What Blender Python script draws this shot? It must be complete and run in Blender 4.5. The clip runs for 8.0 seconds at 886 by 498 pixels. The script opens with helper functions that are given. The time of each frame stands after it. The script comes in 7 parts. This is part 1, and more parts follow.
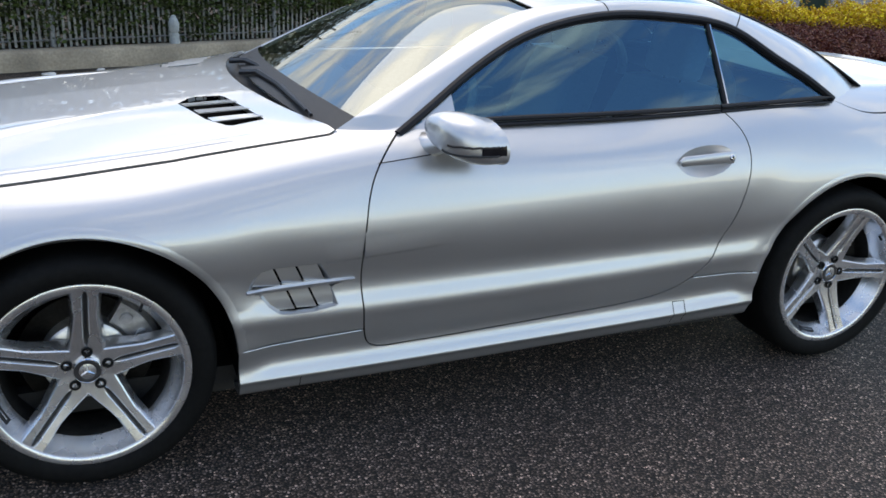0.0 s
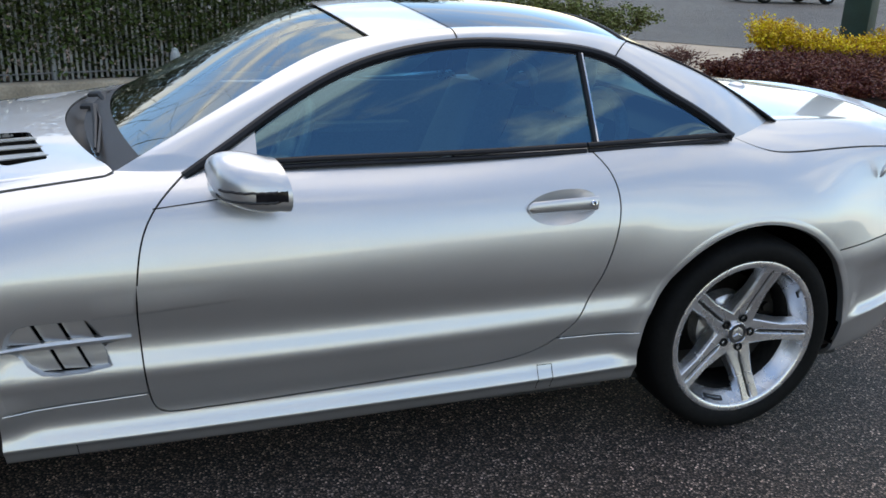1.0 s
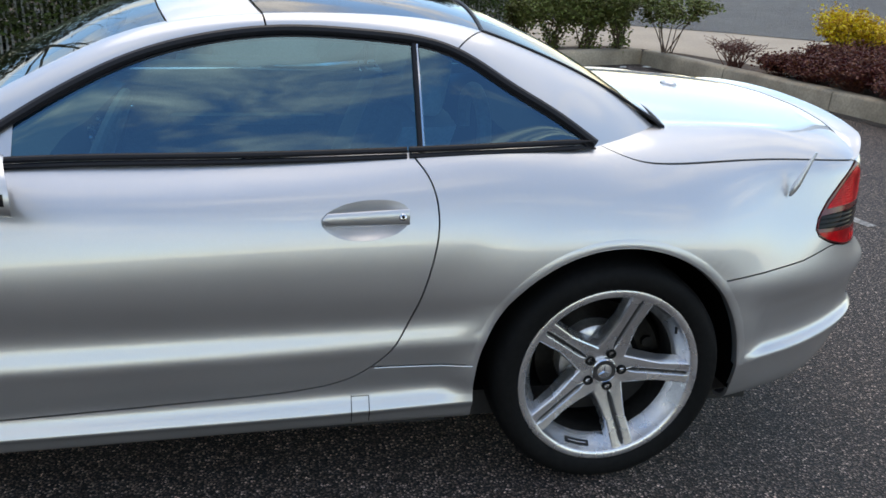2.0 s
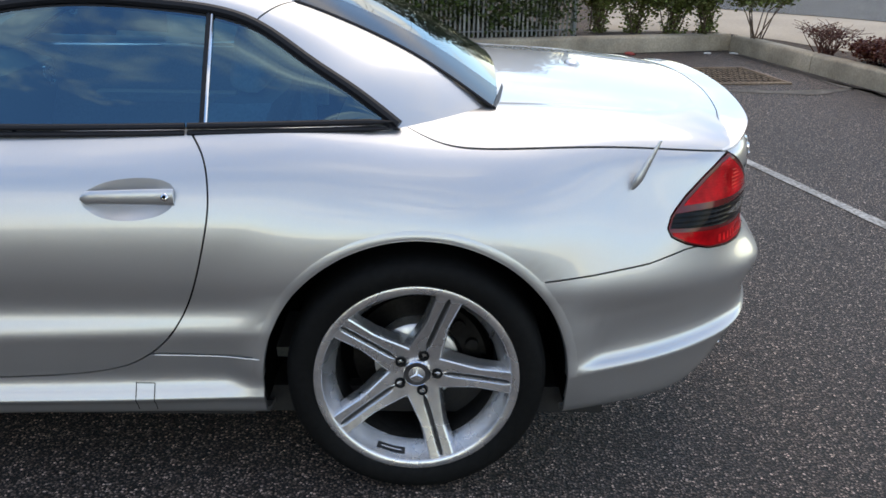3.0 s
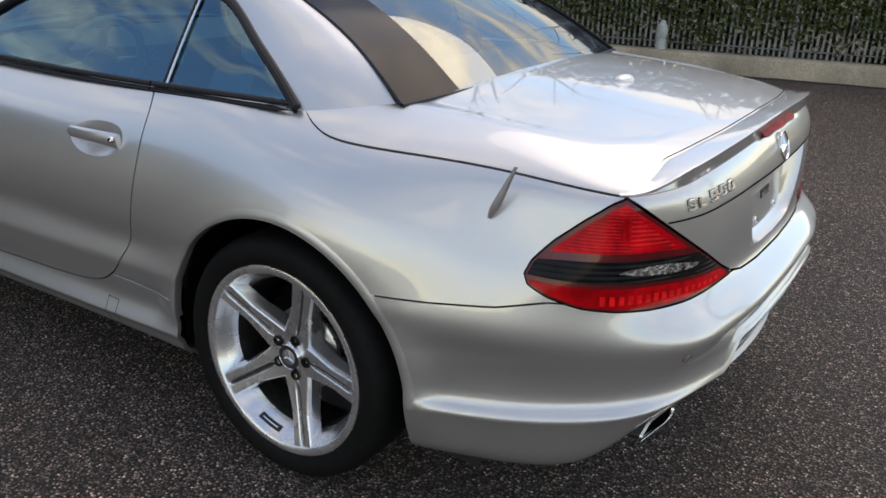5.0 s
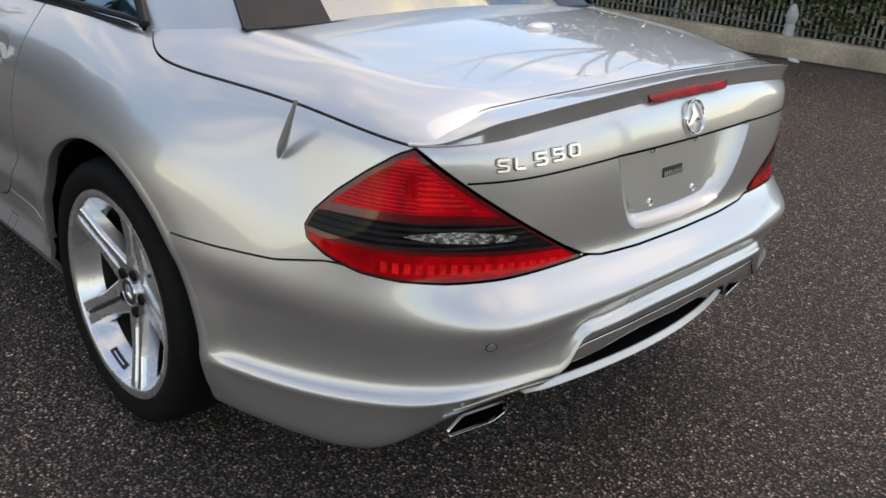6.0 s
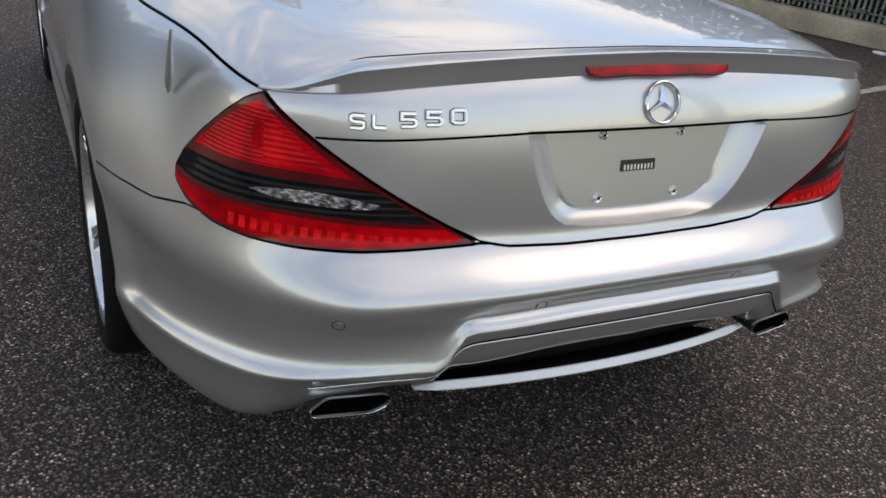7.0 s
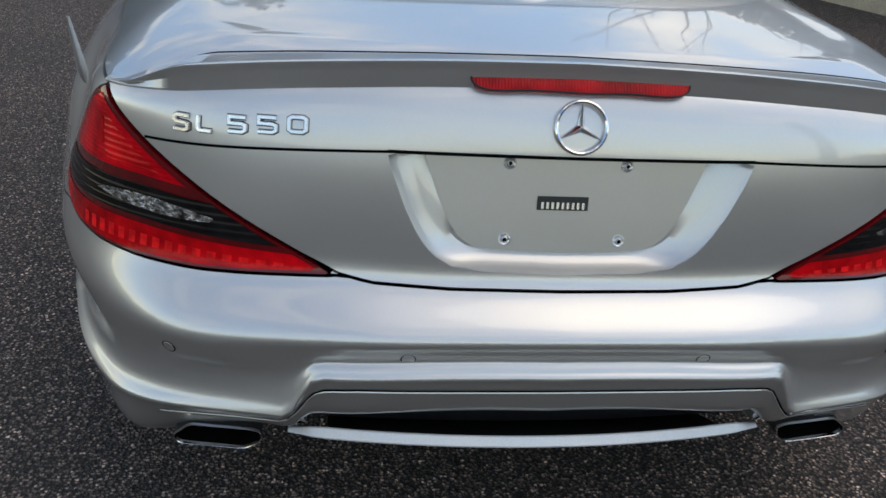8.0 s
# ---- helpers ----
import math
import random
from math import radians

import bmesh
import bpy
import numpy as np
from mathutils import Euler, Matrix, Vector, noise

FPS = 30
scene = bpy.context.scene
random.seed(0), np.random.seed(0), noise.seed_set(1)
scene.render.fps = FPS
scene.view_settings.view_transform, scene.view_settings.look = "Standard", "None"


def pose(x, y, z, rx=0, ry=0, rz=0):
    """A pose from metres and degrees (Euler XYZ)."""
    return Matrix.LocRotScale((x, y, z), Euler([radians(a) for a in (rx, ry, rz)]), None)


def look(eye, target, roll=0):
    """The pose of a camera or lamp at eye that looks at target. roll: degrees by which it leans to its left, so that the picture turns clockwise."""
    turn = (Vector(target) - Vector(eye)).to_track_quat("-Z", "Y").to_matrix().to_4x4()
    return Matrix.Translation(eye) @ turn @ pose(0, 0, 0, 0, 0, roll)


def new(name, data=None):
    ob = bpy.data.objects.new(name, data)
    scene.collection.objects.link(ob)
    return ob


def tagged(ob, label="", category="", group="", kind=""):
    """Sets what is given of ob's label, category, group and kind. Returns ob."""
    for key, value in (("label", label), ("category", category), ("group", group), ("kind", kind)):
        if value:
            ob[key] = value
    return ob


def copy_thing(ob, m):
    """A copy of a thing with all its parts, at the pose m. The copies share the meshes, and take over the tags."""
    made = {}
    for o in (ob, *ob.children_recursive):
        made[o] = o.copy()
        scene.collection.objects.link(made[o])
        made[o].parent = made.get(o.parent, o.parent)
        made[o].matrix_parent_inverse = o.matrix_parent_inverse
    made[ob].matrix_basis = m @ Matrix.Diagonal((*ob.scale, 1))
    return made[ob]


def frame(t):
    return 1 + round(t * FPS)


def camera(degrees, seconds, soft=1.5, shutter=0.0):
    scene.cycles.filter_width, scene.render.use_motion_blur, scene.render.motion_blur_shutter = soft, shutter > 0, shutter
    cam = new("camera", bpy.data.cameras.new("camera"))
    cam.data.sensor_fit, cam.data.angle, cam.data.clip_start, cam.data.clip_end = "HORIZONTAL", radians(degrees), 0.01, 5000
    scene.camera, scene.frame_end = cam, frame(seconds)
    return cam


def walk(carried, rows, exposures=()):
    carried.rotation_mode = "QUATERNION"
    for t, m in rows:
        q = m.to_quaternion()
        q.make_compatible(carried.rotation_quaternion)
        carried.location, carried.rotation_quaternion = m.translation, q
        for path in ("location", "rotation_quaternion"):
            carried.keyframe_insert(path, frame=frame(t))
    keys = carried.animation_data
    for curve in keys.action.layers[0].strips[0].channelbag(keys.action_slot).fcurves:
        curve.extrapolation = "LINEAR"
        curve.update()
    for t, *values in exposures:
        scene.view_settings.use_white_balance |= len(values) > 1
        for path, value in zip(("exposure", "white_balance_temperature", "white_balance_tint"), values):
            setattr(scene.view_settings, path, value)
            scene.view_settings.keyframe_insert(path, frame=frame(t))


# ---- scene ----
# ------------------------------------------------------------ camera and walk
cam = camera(55.0, 8.0, 1.6)
PATH = [
    (0, (0.085, -3.021, 1.477), (0.808, -1.304, 0.766), 2.9),
    (0.5, (0.471, -2.975, 1.462), (1.188, -1.24, 0.787), 3.2),
    (1, (0.858, -2.979, 1.467), (1.437, -1.184, 0.815), 2.0),
    (1.5, (1.261, -2.95, 1.473), (1.703, -1.126, 0.799), 2.5),
    (1.7, (1.433, -2.905, 1.469), (1.857, -1.078, 0.795), 2.5),
    (2.8, (2.389, -2.838, 1.442), (2.473, -0.976, 0.724), 1.0),
    (3, (2.57, -2.794, 1.428), (2.619, -0.929, 0.708), 1.2),
    (3.5, (2.983, -2.68, 1.446), (2.935, -0.814, 0.729), 0.7),
    (4, (3.331, -2.613, 1.44), (2.967, -0.807, 0.662), 1.6),
    (4.2, (3.421, -2.555, 1.438), (2.975, -0.775, 0.643), 2.9),
    (5.3, (4.112, -2.12, 1.418), (2.993, -0.639, 0.672), 2.3),
    (5.5, (4.188, -1.992, 1.412), (3.075, -0.534, 0.616), 3.2),
    (6, (4.382, -1.659, 1.329), (3.114, -0.34, 0.523), 4.8),
    (6.5, (4.555, -1.352, 1.314), (3.065, -0.277, 0.523), 5.0),
    (7, (4.65, -1.025, 1.268), (3.058, -0.17, 0.411), 6.2),
    (7.5, (4.616, -0.651, 1.238), (2.937, -0.009, 0.361), 5.7),
    (8, (4.627, -0.341, 1.241), (2.839, -0.09, 0.379), 4.4),
]
walk(cam, [(t, look(eye, target, roll)) for t, eye, target, roll in PATH], [(0, 1.34, 8200, 11), (1.5, 1.34, 8400, 11), (3.5, 1.46, 8700, 13), (5.5, 1.22, 10000, 15), (6.0, 1.30, 10100, 15), (6.5, 1.26, 9800, 16), (7.2, 1.16, 9500, 15), (8, 1.03, 8800, 10)])

# ------------------------------------------------------------ sky and sun
SUN_ELEVATION, SUN_AZIMUTH = 64.0, 84.0        # azimuth: degrees from +x towards +y
world = bpy.data.worlds.new("sky")
scene.world = world
world.use_nodes = True
wn, wl = world.node_tree.nodes, world.node_tree.links
wn.clear()
w_out = wn.new("ShaderNodeOutputWorld")
w_bg = wn.new("ShaderNodeBackground")
w_bg.inputs["Strength"].default_value = 0.15
sky = wn.new("ShaderNodeTexSky")
sky.sky_type = "NISHITA"
sky.sun_disc = False
sky.sun_elevation = radians(SUN_ELEVATION)
sky.sun_rotation = radians(90.0 - SUN_AZIMUTH)
sky.air_density, sky.dust_density, sky.ozone_density = 0.9, 0.15, 1.6
w_co = wn.new("ShaderNodeTexCoord")
w_map = wn.new("ShaderNodeMapping")
w_map.inputs["Scale"].default_value = (1.0, 1.0, 3.8)
w_map.inputs["Location"].default_value = (3.1, 0.7, 0.0)
w_noise = wn.new("ShaderNodeTexNoise")
w_noise.inputs["Scale"].default_value = 3.1
w_noise.inputs["Detail"].default_value = 7.0
w_noise.inputs["Roughness"].default_value = 0.58
w_noise.inputs["Distortion"].default_value = 0.5
w_ramp = wn.new("ShaderNodeValToRGB")
w_ramp.color_ramp.elements[0].position, w_ramp.color_ramp.elements[0].color = 0.455, (0, 0, 0, 1)
w_ramp.color_ramp.elements[1].position, w_ramp.color_ramp.elements[1].color = 0.605, (1, 1, 1, 1)
w_heart = wn.new("ShaderNodeMapRange")           # thick hearts of the clouds are brighter than their edges
w_heart.inputs["From Min"].default_value, w_heart.inputs["From Max"].default_value = 0.50, 0.68
w_heart.inputs["To Min"].default_value, w_heart.inputs["To Max"].default_value = 0.80, 1.25
w_shine = wn.new("ShaderNodeVectorMath")
w_shine.operation = "SCALE"
w_cloud = wn.new("ShaderNodeMix")
w_cloud.data_type = "RGBA"
w_white = wn.new("ShaderNodeMix")
w_white.data_type = "RGBA"
w_white.inputs["Factor"].default_value = 0.82
w_white.inputs[7].default_value = (3.88, 4.08, 4.36, 1)
wl.new(w_co.outputs["Generated"], w_map.inputs["Vector"])
wl.new(w_map.outputs["Vector"], w_noise.inputs["Vector"])
w_side = wn.new("ShaderNodeVectorMath")          # the cloud cover thickens towards the sun's side of the sky
w_side.operation = "DOT_PRODUCT"
w_side.inputs[1].default_value = (-0.25, 0.85, -0.40)
w_cover = wn.new("ShaderNodeMath")
w_cover.operation = "MULTIPLY_ADD"
w_cover.inputs[1].default_value = 0.015
wl.new(w_co.outputs["Generated"], w_side.inputs[0])
wl.new(w_side.outputs["Value"], w_cover.inputs[0])
wl.new(w_noise.outputs["Fac"], w_cover.inputs[2])
wl.new(w_cover.outputs["Value"], w_ramp.inputs["Fac"])
w_hue = wn.new("ShaderNodeHueSaturation")
w_hue.inputs["Saturation"].default_value = 1.2
wl.new(sky.outputs["Color"], w_hue.inputs["Color"])
wl.new(sky.outputs["Color"], w_white.inputs[6])
wl.new(w_hue.outputs["Color"], w_cloud.inputs[6])
wl.new(w_cover.outputs["Value"], w_heart.inputs["Value"])
wl.new(w_white.outputs[2], w_shine.inputs[0])
wl.new(w_heart.outputs["Result"], w_shine.inputs["Scale"])
wl.new(w_shine.outputs["Vector"], w_cloud.inputs[7])
wl.new(w_ramp.outputs["Color"], w_cloud.inputs["Factor"])
wl.new(w_cloud.outputs[2], w_bg.inputs["Color"])
wl.new(w_bg.outputs["Background"], w_out.inputs["Surface"])

sun_data = bpy.data.lights.new("sun", "SUN")
sun_data.energy, sun_data.angle, sun_data.color = 0.42, radians(54.0), (1.0, 0.975, 0.94)
sun = new("sun", sun_data)
sun_way = Vector((math.cos(radians(SUN_AZIMUTH)) * math.cos(radians(SUN_ELEVATION)),
                  math.sin(radians(SUN_AZIMUTH)) * math.cos(radians(SUN_ELEVATION)), math.sin(radians(SUN_ELEVATION))))
sun.matrix_world = look(sun_way * 40, (0, 0, 0))

# ------------------------------------------------------------ materials
def material(name, colour, rough=0.5, metal=0.0, coat=0.0, spec=0.5, grain=0.0, grain_scale=40.0, stain=0.0, stain_scale=3.0,
             bump=0.0, bump_scale=80.0, bump_distance=0.002, rough_var=0.0, random_value=0.0, coords="Object"):
    """A surface with fine grain, larger stains and a little relief."""
    m = bpy.data.materials.new(name)
    m.use_nodes = True
    n, l = m.node_tree.nodes, m.node_tree.links
    b = n["Principled BSDF"]
    b.inputs["Base Color"].default_value = (*colour, 1)
    b.inputs["Roughness"].default_value = rough
    b.inputs["Metallic"].default_value = metal
    b.inputs["Coat Weight"].default_value = coat
    b.inputs["Coat Roughness"].default_value = 0.03
    b.inputs["Specular IOR Level"].default_value = spec
    co = n.new("ShaderNodeTexCoord")
    last = None
    for amount, size, detail in ((grain, grain_scale, 6), (stain, stain_scale, 4)):
        if amount:
            t = n.new("ShaderNodeTexNoise")
            t.inputs["Scale"].default_value, t.inputs["Detail"].default_value = size, detail
            l.new(co.outputs[coords], t.inputs["Vector"])
            mr = n.new("ShaderNodeMapRange")
            mr.inputs["From Min"].default_value, mr.inputs["From Max"].default_value = 0.3, 0.7
            mr.inputs["To Min"].default_value, mr.inputs["To Max"].default_value = 1 - amount, 1 + amount
            l.new(t.outputs["Fac"], mr.inputs["Value"])
            mx = n.new("ShaderNodeVectorMath")
            mx.operation = "MULTIPLY"
            if last is None:
                mx.inputs[0].default_value = colour
            else:
                l.new(last, mx.inputs[0])
            l.new(mr.outputs["Result"], mx.inputs[1])
            last = mx.outputs["Vector"]
            if rough_var and amount == stain:
                rr = n.new("ShaderNodeMapRange")
                rr.inputs["To Min"].default_value, rr.inputs["To Max"].default_value = rough - rough_var, rough + rough_var
                l.new(t.outputs["Fac"], rr.inputs["Value"])
                l.new(rr.outputs["Result"], b.inputs["Roughness"])
    if random_value:
        inf = n.new("ShaderNodeObjectInfo")
        mr = n.new("ShaderNodeMapRange")
        mr.inputs["To Min"].default_value, mr.inputs["To Max"].default_value = 1 - random_value, 1 + random_value
        l.new(inf.outputs["Random"], mr.inputs["Value"])
        mx = n.new("ShaderNodeVectorMath")
        mx.operation = "MULTIPLY"
        if last is None:
            mx.inputs[0].default_value = colour
        else:
            l.new(last, mx.inputs[0])
        l.new(mr.outputs["Result"], mx.inputs[1])
        last = mx.outputs["Vector"]
    if last is not None:
        l.new(last, b.inputs["Base Color"])
    if bump:
        t = n.new("ShaderNodeTexNoise")
        t.inputs["Scale"].default_value, t.inputs["Detail"].default_value = bump_scale, 5
        l.new(co.outputs[coords], t.inputs["Vector"])
        bp = n.new("ShaderNodeBump")
        bp.inputs["Strength"].default_value, bp.inputs["Distance"].default_value = bump, bump_distance
        l.new(t.outputs["Fac"], bp.inputs["Height"])
        l.new(bp.outputs["Normal"], b.inputs["Normal"])
    return m


def glass(name, tint, rough=0.0, ior=1.5, sheen=(1.0, 1.0, 1.0)):
    """A thin tinted pane: tinted see-through with a mirror gloss by Fresnel."""
    m = bpy.data.materials.new(name)
    m.use_nodes = True
    n, l = m.node_tree.nodes, m.node_tree.links
    n.remove(n["Principled BSDF"])
    tr, gl, mix, fr = n.new("ShaderNodeBsdfTransparent"), n.new("ShaderNodeBsdfGlossy"), n.new("ShaderNodeMixShader"), n.new("ShaderNodeFresnel")
    tr.inputs["Color"].default_value = (*tint, 1)
    gl.inputs["Roughness"].default_value = rough
    gl.inputs["Color"].default_value = (*sheen, 1)
    fr.inputs["IOR"].default_value = ior
    l.new(fr.outputs["Fac"], mix.inputs["Fac"])
    l.new(tr.outputs["BSDF"], mix.inputs[1])
    l.new(gl.outputs["BSDF"], mix.inputs[2])
    l.new(mix.outputs["Shader"], n["Material Output"].inputs["Surface"])
    return m


PAINT = material("silver_paint", (0.60, 0.605, 0.61), 0.38, 0.84, coat=1.0, grain=0.05, grain_scale=900, stain=0.03, stain_scale=2.5,
                 bump=0.03, bump_scale=1400, bump_distance=0.0004, rough_var=0.03)
PAINT.node_tree.nodes["Principled BSDF"].inputs["Coat IOR"].default_value = 1.60
PAINT.node_tree.nodes["Principled BSDF"].inputs["Coat Roughness"].default_value = 0.035
BLACK = material("black_gap", (0.003, 0.003, 0.003), 0.95, spec=0.04)
TRIM = material("black_rubber_trim", (0.009, 0.009, 0.012), 0.45, spec=0.3, grain=0.2, grain_scale=200, bump=0.1, bump_scale=300)
PLASTIC = material("black_plastic", (0.018, 0.018, 0.019), 0.5, grain=0.25, grain_scale=120, bump=0.2, bump_scale=400)
TYRE = material("tyre_rubber", (0.006, 0.006, 0.006), 0.7, spec=0.15, grain=0.3, grain_scale=60, stain=0.3, stain_scale=6, bump=0.3, bump_scale=250)
ALLOY = material("alloy_rim", (0.78, 0.78, 0.79), 0.27, 0.9, coat=0.5, grain=0.06, grain_scale=200, stain=0.10, stain_scale=9, rough_var=0.08)
ALLOY_DARK = material("alloy_rim_dark", (0.10, 0.10, 0.105), 0.4, 0.85, grain=0.15, grain_scale=40)
CHROME = material("chrome", (0.75, 0.76, 0.78), 0.10, 1.0, stain=0.06, stain_scale=20)
BADGE = material("satin_chrome", (0.80, 0.80, 0.81), 0.22, 0.92, stain=0.06, stain_scale=20)
BOLT = material("black_bolt", (0.006, 0.006, 0.006), 0.5, spec=0.2, grain=0.2, grain_scale=90)
# barrel and disc colours carry the shade behind the spokes
BARREL = material("shaded_wheel_inside", (0.016, 0.015, 0.014), 0.75, 0.0, spec=0.2, grain=0.3, grain_scale=60, stain=0.3, stain_scale=9)
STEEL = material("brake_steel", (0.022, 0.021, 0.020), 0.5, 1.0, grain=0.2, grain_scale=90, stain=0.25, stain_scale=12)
CALIPER = material("brake_caliper", (0.48, 0.48, 0.49), 0.4, 0.7, grain=0.2, grain_scale=60)
WINDOW = glass("side_window_glass", (0.20, 0.56, 0.74), 0.0, 2.5, (0.48, 0.80, 1.0))
SCREEN = glass("windscreen_glass", (0.50, 0.60, 0.57), 0.0, 2.8, (0.93, 1.0, 1.0))
ROOFGLASS = material("dark_roof_glass", (0.012, 0.013, 0.016), 0.05, 0.0, coat=0.2, spec=0.5, stain=0.2, stain_scale=4)
STRIP_GLASS = material("black_strip_glass", (0.006, 0.008, 0.016), 0.10, 0.0, spec=0.18, stain=0.2, stain_scale=4)
LENS_RED = material("red_lens", (0.12, 0.002, 0.004), 0.22, 0.0, coat=0.6, spec=0.25, grain=0.12, grain_scale=70, stain=0.25, stain_scale=18)
LENS_DARK = material("smoked_lens", (0.012, 0.011, 0.013), 0.16, 0.0, coat=0.08, spec=0.18, stain=0.5, stain_scale=30)
LEATHER = material("grey_leather", (0.46, 0.45, 0.41), 0.5, grain=0.12, grain_scale=150, bump=0.25, bump_scale=350)
DASH = material("grey_dashboard", (0.13, 0.135, 0.12), 0.55, grain=0.12, grain_scale=150, bump=0.25, bump_scale=350)
CREAM = material("light_interior_panel", (0.36, 0.34, 0.29), 0.55, grain=0.1, grain_scale=90)
ASPHALT = None

DISC_HAT = material("disc_hat", (0.70, 0.70, 0.70), 0.32, 0.8, grain=0.15, grain_scale=60)
APRON = material("satin_apron", (0.80, 0.80, 0.81), 0.35, 0.15, coat=0.3, grain=0.05, grain_scale=300)
REFLECTOR = material("clear_reflector", (0.30, 0.30, 0.31), 0.14, 0.9, coat=0.4, grain=0.95, grain_scale=70, bump=1.0, bump_scale=120, bump_distance=0.006)


def ribbed(name, colour, scale, along_axis, depth, rough):
    """A coloured lens with fine moulded ribs."""
    m = material(name, colour, rough, coat=0.12, spec=0.10, stain=0.45, stain_scale=22)
    n, l = m.node_tree.nodes, m.node_tree.links
    co, wave, bp = n.new("ShaderNodeTexCoord"), n.new("ShaderNodeTexWave"), n.new("ShaderNodeBump")
    wave.bands_direction = along_axis
    wave.inputs["Scale"].default_value, wave.inputs["Distortion"].default_value = scale, 0.25
    bp.inputs["Strength"].default_value, bp.inputs["Distance"].default_value = depth, 0.004
    l.new(co.outputs["Object"], wave.inputs["Vector"])
    l.new(wave.outputs["Fac"], bp.inputs["Height"])
    l.new(bp.outputs["Normal"], n["Principled BSDF"].inputs["Normal"])
    return m


LENS_RIB = ribbed("red_ribbed_lens", (0.60, 0.003, 0.010), 45.0, "Z", 0.14, 0.14)
LENS_CELL = ribbed("red_cell_lens", (0.62, 0.006, 0.010), 26.0, "Y", 0.30, 0.12)
wave_z = LENS_CELL.node_tree.nodes.new("ShaderNodeTexWave")
wave_z.bands_direction = "Z"
wave_z.inputs["Scale"].default_value, wave_z.inputs["Distortion"].default_value = 32.0, 0.6
wave_sum = LENS_CELL.node_tree.nodes.new("ShaderNodeMath")
wave_sum.operation = "ADD"
for node in LENS_CELL.node_tree.nodes:
    if node.bl_idname == "ShaderNodeTexCoord":
        LENS_CELL.node_tree.links.new(node.outputs["Object"], wave_z.inputs["Vector"])
    if node.bl_idname == "ShaderNodeTexWave":
        LENS_CELL.node_tree.links.new(node.outputs["Fac"], wave_sum.inputs[0 if node is wave_z else 1])
    if node.bl_idname == "ShaderNodeBump":
        LENS_CELL.node_tree.links.new(wave_sum.outputs["Value"], node.inputs["Height"])
LED_RED = material("red_led", (0.85, 0.010, 0.014), 0.30, coat=0.0, spec=0.15, stain=0.4, stain_scale=60)
LENS_SMOKE = ribbed("smoked_ribbed_lens", (0.008, 0.008, 0.009), 26.0, "Z", 0.35, 0.12)
LENS_HIGH = ribbed("deep_red_lens", (0.38, 0.002, 0.006), 70.0, "Y", 0.35, 0.12)
LENS_LED = ribbed("red_led_lens", (0.50, 0.003, 0.007), 30.0, "Y", 0.12, 0.14)

# ------------------------------------------------------------ smooth surfaces lofted through character lines
def cardinal(knots):
    """Weights of a natural cubic spline on the knots, as a function of the parameter."""
    k = np.asarray(knots, float)
    n = len(k)
    h = np.diff(k)
    a, r = np.eye(n), np.zeros((n, n))
    for i in range(1, n - 1):
        a[i, i - 1], a[i, i], a[i, i + 1] = h[i - 1], 2 * (h[i - 1] + h[i]), h[i]
        r[i, i - 1], r[i, i], r[i, i + 1] = 6 / h[i - 1], -6 / h[i - 1] - 6 / h[i], 6 / h[i]
    second = np.linalg.solve(a, r)

    def weights(t):
        t = np.asarray(t, float)
        i = np.clip(np.searchsorted(k, t, "right") - 1, 0, n - 2)
        hi = h[i]
        p, q = (k[i + 1] - t) / hi, (t - k[i]) / hi
        w = ((p ** 3 - p) * hi * hi / 6)[:, None] * second[i] + ((q ** 3 - q) * hi * hi / 6)[:, None] * second[i + 1]
        w[np.arange(len(t)), i] += p
        w[np.arange(len(t)), i + 1] += q
        return w
    return weights


def along(keys, x):
    """A smooth value over x from (x, value) keys, level beyond the ends."""
    kx, kv = [a for a, _ in keys], [b for _, b in keys]
    x = np.clip(np.asarray(x, float), kx[0], kx[-1])
    if len(kx) < 3:
        return np.interp(x, kx, kv)
    return cardinal(kx)(np.atleast_1d(x)) @ np.array(kv) if np.ndim(x) else float((cardinal(kx)(np.array([x])) @ np.array(kv))[0])


